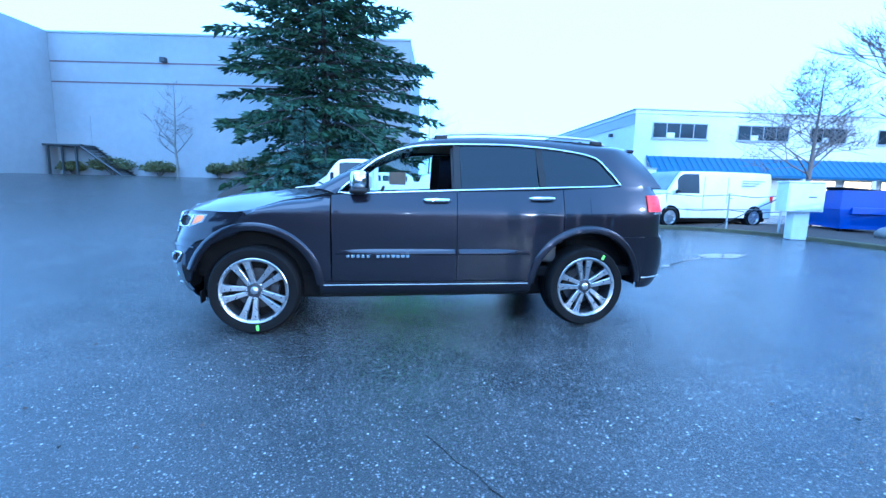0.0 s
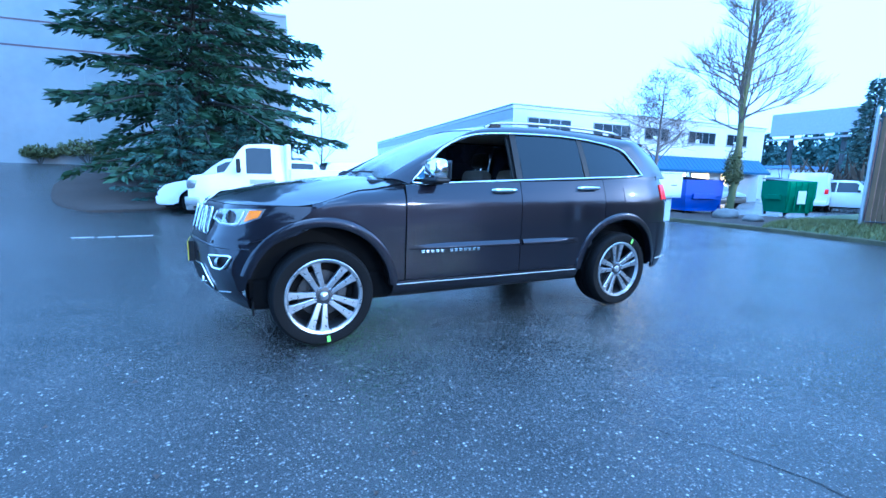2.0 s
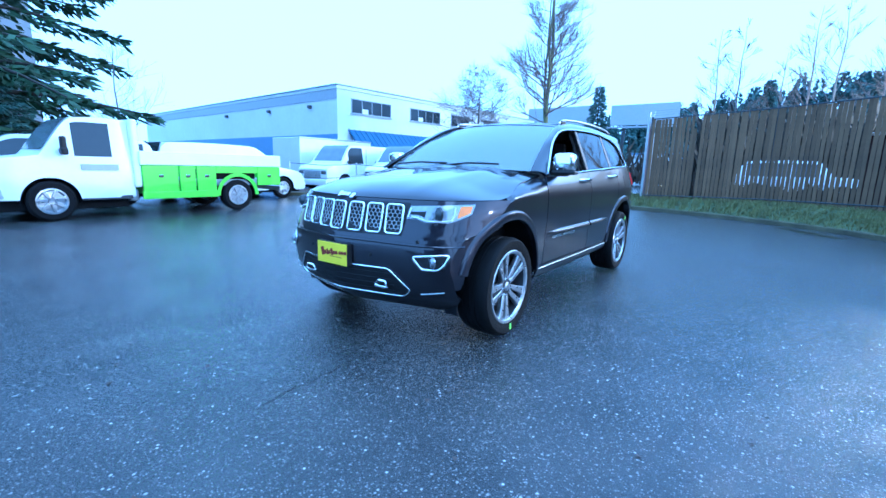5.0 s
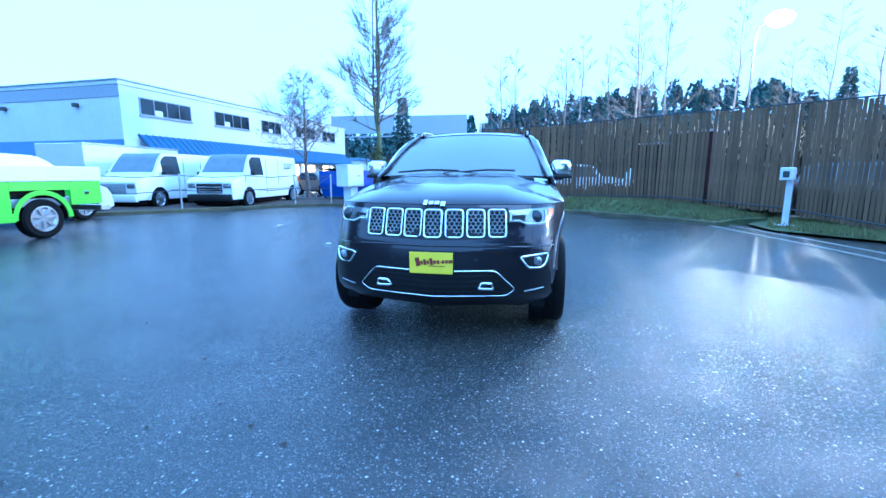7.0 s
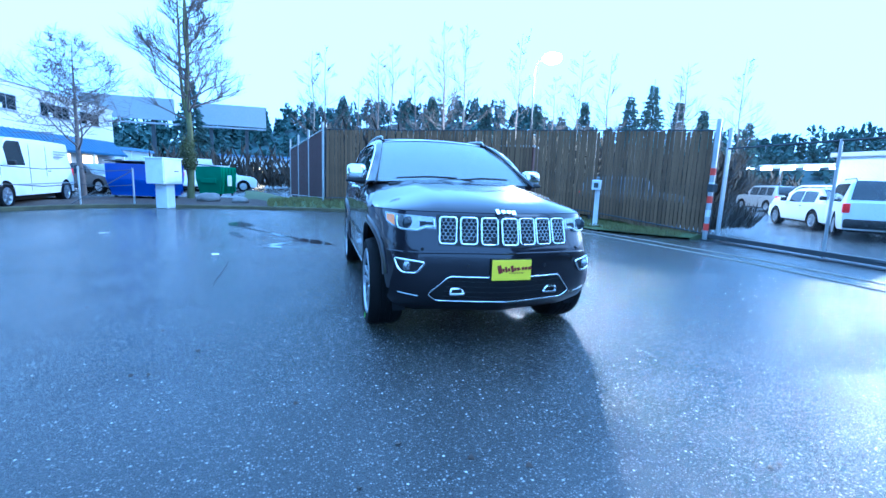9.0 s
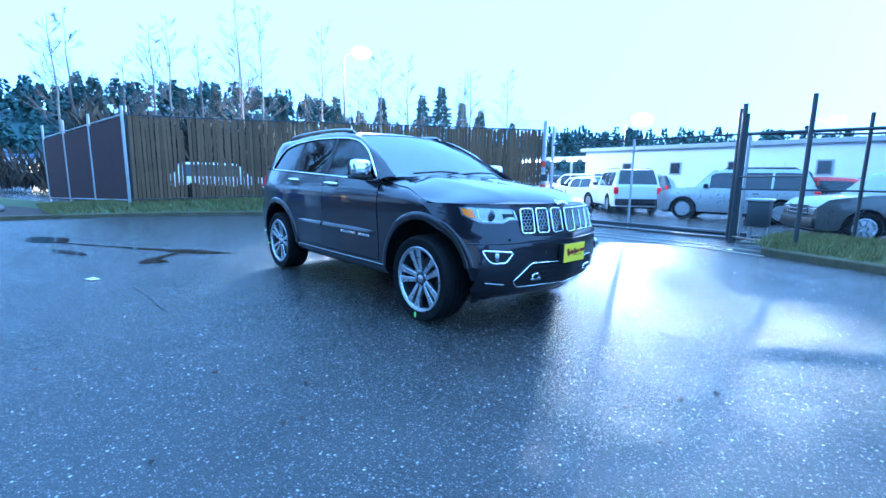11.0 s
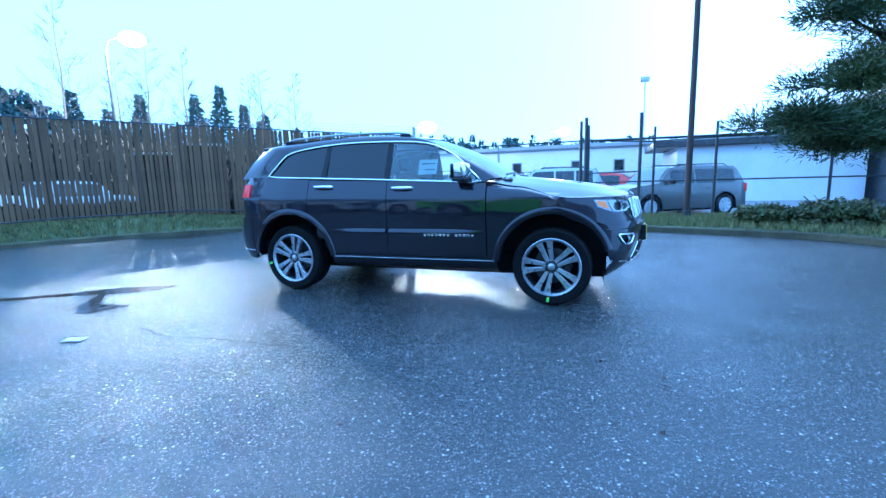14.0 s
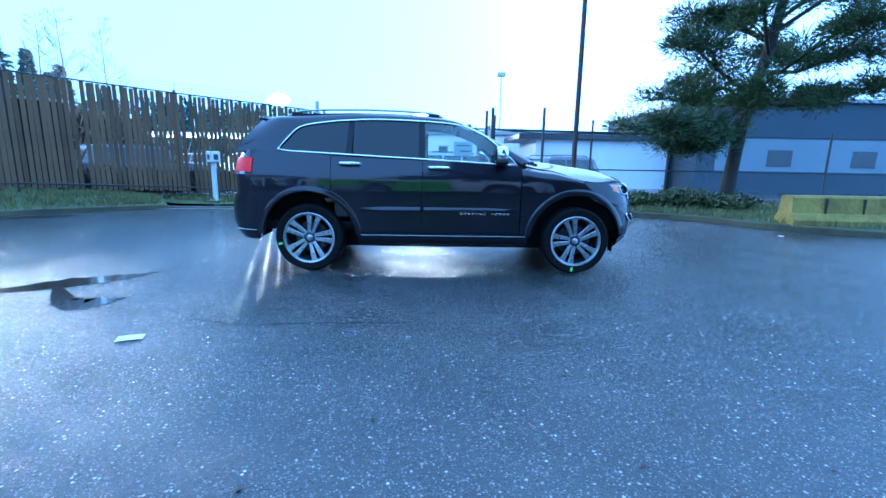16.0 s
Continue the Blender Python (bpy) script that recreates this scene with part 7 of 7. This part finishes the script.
def far_woods():
    """Hillside and the woods on it: too many to count."""
    rng = random.Random(91)
    verts, faces, hv, hf = [], [], [], []
    top = curve([-115, -100, -85, -70, -55, -40, -30, -26, -16, 0, 10, 25, 45, 70], [4, 6, 8, 10, 10.5, 11, 14, 19, 20.5, 17, 12, 8, 7, 6])
    ring = []
    for a in spread(-115, 70, 75):
        ca, sa = math.cos(radians(a)), math.sin(radians(a))
        hh = top(a) * (1 + 0.1 * noise.noise(Vector((a * 0.1, 0, 0))))
        ring.append([(ca * d, sa * d, z) for d, z in ((92, -0.5), (104, hh * 0.30), (118, hh * 0.72), (135, hh * 0.92), (170, hh * 0.9))])
    base = len(hv)
    bm = bmesh.new()
    add_grid(bm, ring)
    tagged(part("backdrop", bm, HAZE, None, "wooded hill beyond the lots, haze painted in as blue-green", 60), "", "hill", kind="structure")
    for _ in range(1100):
        a = rng.uniform(-112, 66)
        q = rng.random()
        d = 96 + 40 * q
        g = top(a) * (0.1 + 0.85 * min(1, q * 1.5))
        x, y, h = math.cos(radians(a)) * d, math.sin(radians(a)) * d, rng.uniform(3.0, 6.8)
        r = h * rng.uniform(0.16, 0.26)
        for k in range(60):
            s = rng.random() ** 0.8
            b = rng.uniform(0, math.tau)
            rr = r * (1 - s) + 0.15
            p = Vector((x + math.cos(b) * rr * 0.5, y + math.sin(b) * rr * 0.5, g - 0.5 + s * h))
            needle(verts, faces, p, Vector((math.cos(b), math.sin(b), rng.uniform(-0.6, 0.3))).normalized(), rr * 0.9 + 0.5, 0.55, rng)
    tagged(new("far_woods", raw_mesh("far_woods", verts, faces, HAZENEEDLE)), "distant conifer woods on the hillside, haze mixed into their colour", "woods", kind="stuff")
    # brush between the fence and the lots
    bv, bf = [], []
    for _ in range(15000):
        x = rng.uniform(24, 40)
        y = rng.uniform(-40, 14)
        if y > 3 and x < 33:
            continue
        p = Vector((x, y, rng.uniform(0, 2.6) * rng.random()))
        needle(bv, bf, p, Vector((rng.uniform(-0.6, 0.6), rng.uniform(-0.6, 0.6), 1)).normalized(), rng.uniform(0.6, 1.9), 0.09, rng)
    for _ in range(22000):
        p = Vector((rng.uniform(24.5, 28.0), rng.uniform(-34, 1.5), 0))
        p.z = rng.uniform(0, 4.1) * rng.random() ** 0.4
        needle(bv, bf, p, Vector((rng.uniform(-0.7, 0.7), rng.uniform(-0.7, 0.7), 1)).normalized(), rng.uniform(0.5, 1.5), 0.10, rng)
    for _ in range(20000):
        q = rng.random() * 3.999
        i = int(q)
        (xa, ya, _), (xb, yb, _) = FENCE[i], FENCE[i + 1]
        d = Vector((yb - ya, xa - xb, 0)).normalized()
        d = d if d.x > 0 else -d
        p = Vector((xa + (xb - xa) * (q - i), ya + (yb - ya) * (q - i), 0.2 + rng.uniform(0, 0.35) * rng.random())) + d * rng.uniform(0.35, 2.6)
        needle(bv, bf, p, Vector((rng.uniform(-0.5, 0.5), rng.uniform(-0.5, 0.5), 1)).normalized(), rng.uniform(0.2, 0.65), 0.03, rng)
    tagged(new("brush", raw_mesh("brush", bv, bf, BRUSH)), "tangle of leafless brush behind the fence", "brush", kind="stuff")


far_woods()


# ---- marks, water and litter on the ground ----
def blot(name, x, y, rx, ry, turn, z, material, label, category, seed, kind="structure", wob=0.35):
    bm = bmesh.new()
    k = 40
    c = bm.verts.new((0, 0, 0))
    vs = []
    for i in range(k):
        a = math.tau * i / k
        q = 1 + wob * noise.noise(Vector((math.cos(a) * 1.7 + seed, math.sin(a) * 1.7, seed * 3.1))) + 0.12 * noise.noise(Vector((math.cos(a) * 6, math.sin(a) * 6, seed)))
        vs.append(bm.verts.new((rx * q * math.cos(a), ry * q * math.sin(a), 0)))
    for i in range(k):
        bm.faces.new((c, vs[i], vs[(i + 1) % k]))
    ob = part(name, bm, material, None, label)
    ob.matrix_basis = pose(x, y, z, 0, 0, turn)
    return tagged(ob, "", category, kind=kind)


def pool(line, z, label, seed):
    """A crooked puddle along a line of (x, y, half width)."""
    bm = bmesh.new()
    rows = []
    for (xa, ya, wa), (xb, yb, wb) in zip(line, line[1:]):
        d = Vector((xb - xa, yb - ya)).normalized()
        for i in range(12):
            q = i / 12
            x, y = xa + (xb - xa) * q, ya + (yb - ya) * q
            w = wa + (wb - wa) * q * q * (3 - 2 * q)
            e = [w * (1 + 0.55 * noise.noise(Vector((x * 4, y * 4, seed + k))) + 0.3 * noise.noise(Vector((x * 13, y * 13, seed + k)))) for k in (0, 9)]
            rows.append([(x - d.y * e[0], y + d.x * e[0], 0), (x, y, 0), (x + d.y * e[1], y - d.x * e[1], 0)])
    add_grid(bm, rows)
    ob = part("puddle", bm, WATER, None, label)
    ob.matrix_basis = pose(0, 0, z)
    return tagged(ob, "", "water", kind="structure")


pool([(6.1, 3.15, 0.015), (5.4, 2.75, 0.05), (4.85, 2.38, 0.03), (4.45, 2.12, 0.07), (3.95, 1.80, 0.08), (3.55, 1.50, 0.19), (3.25, 1.28, 0.12), (3.02, 1.06, 0.01)], 0.004, "long crooked puddle on the asphalt", 1)
pool([(3.62, 1.66, 0.03), (3.40, 1.88, 0.06), (3.16, 2.12, 0.10), (2.98, 2.14, 0.17), (2.74, 1.96, 0.01)], 0.0045, "small dark puddle joined to the long one", 4)
blot("puddle", 4.6, 3.0, 0.5, 0.10, 20, 0.004, WATER, "thin puddle on the asphalt", "water", 3)
blot("puddle", 6.5, 3.2, 0.6, 0.28, 20, 0.004, WATER, "shallow puddle near the kerb", "water", 5)
blot("puddle", 8.2, -3.2, 0.8, 0.2, 40, 0.004, WATER, "shallow puddle along the kerb", "water", 6)


def crack(name, pts, w, seed):
    rng_ = random.Random(seed)
    bm = bmesh.new()
    line = []
    for (xa, ya), (xb, yb) in zip(pts, pts[1:]):
        for i in range(10):
            q = i / 10
            line.append((xa + (xb - xa) * q + rng_.uniform(-0.015, 0.015), ya + (yb - ya) * q + rng_.uniform(-0.015, 0.015)))
    rows = []
    for i, (x, y) in enumerate(line):
        ww = w * rng_.uniform(0.3, 1.2)
        a = Vector((line[min(i + 1, len(line) - 1)][0] - line[max(i - 1, 0)][0], line[min(i + 1, len(line) - 1)][1] - line[max(i - 1, 0)][1], 0)).normalized()
        rows.append([(x - a.y * ww, y + a.x * ww, 0.003), (x + a.y * ww, y - a.x * ww, 0.003)])
    add_grid(bm, rows)
    return tagged(part(name, bm, DARK, None, "thin dark crack in the asphalt"), "", "crack", kind="structure")


crack("crack", [(1.95, 2.47), (1.52, 2.58), (0.8, 2.52), (0.05, 2.48)], 0.005, 1)
crack("crack", [(-2.5, -0.36), (-2.7, -0.40), (-3.0, -0.41), (-3.25, -0.46)], 0.003, 2)
crack("crack", [(-0.2, -2.6), (0.1, -3.2), (0.2, -3.8)], 0.003, 3)

# worn arrow and a stop bar
for x0, x1, y, t in ((-4.62, -4.28, 6.12, 0), (-4.22, -3.95, 6.1, 12), (-3.9, -3.35, 6.12, 0)):
    tagged(part("road_mark", box((x0, y - 0.03, 0.002), (x1, y + 0.03, 0.005), 0, None), ROADPAINT, None, "worn white paint dash on the asphalt"), "", "road marking", kind="structure")
# channel along the gate drive
for o, w in ((0.0, 0.05), (0.55, 0.04)):
    pts = smooth_line([(7.0, -5.15 - o), (5.0, -5.45 - o), (3.0, -5.75 - o), (0.5, -5.95 - o), (-1.4, -5.9 - o), (-2.5, -5.7 - o)])
    tagged(part("drive_channel", ribbon(pts, w, -0.02, 0.012, 0.004), CONCRETE, None, "pale concrete channel edge across the drive"), "", "channel", kind="structure")


def leaf_litter(x, y, s, turn, label):
    bm = bmesh.new()
    rows = [[(-0.5 * s + a, b, 0.006 + 0.02 * s * math.sin(3 * a / s + b * 5)) for b in spread(-0.3 * s, 0.3 * s, 4)] for a in spread(0, s, 5)]
    add_grid(bm, rows)
    bmesh.ops.solidify(bm, geom=bm.faces[:], thickness=0.002)
    ob = part("paper_scrap", bm, PAPER, None, label)
    ob.matrix_basis = pose(x, y, 0.004, 0, 0, turn)
    return tagged(ob, "", "litter", "scraps on the asphalt")


leaf_litter(2.12, 2.87, 0.16, 20, "wet white paper scrap on the asphalt")
leaf_litter(4.7, 5.35, 0.18, -20, "small white paper scrap on the asphalt")
leaf_litter(-6.2, -2.1, 0.14, 40, "white paper scrap beside the kerb")
leaf_litter(-1.9, -6.1, 0.12, 70, "pale scrap near the gate post")


def debris():
    rng_ = random.Random(17)
    verts, faces = [], []
    for _ in range(420):
        x, y = rng_.uniform(-7, 10), rng_.uniform(-5, 8)
        s = rng_.uniform(0.008, 0.025)
        a = rng_.uniform(0, math.tau)
        k = len(verts)
        verts += [(x + s * math.cos(a), y + s * math.sin(a), 0.004), (x + s * math.cos(a + 2), y + s * math.sin(a + 2), 0.012), (x + s * math.cos(a + 4), y + s * math.sin(a + 4), 0.004)]
        faces.append((k, k + 1, k + 2))
    tagged(new("leaf_crumbs", raw_mesh("leaf_crumbs", verts, faces, SOIL)), "scattered dark leaf crumbs on the asphalt", "debris", kind="stuff")


debris()
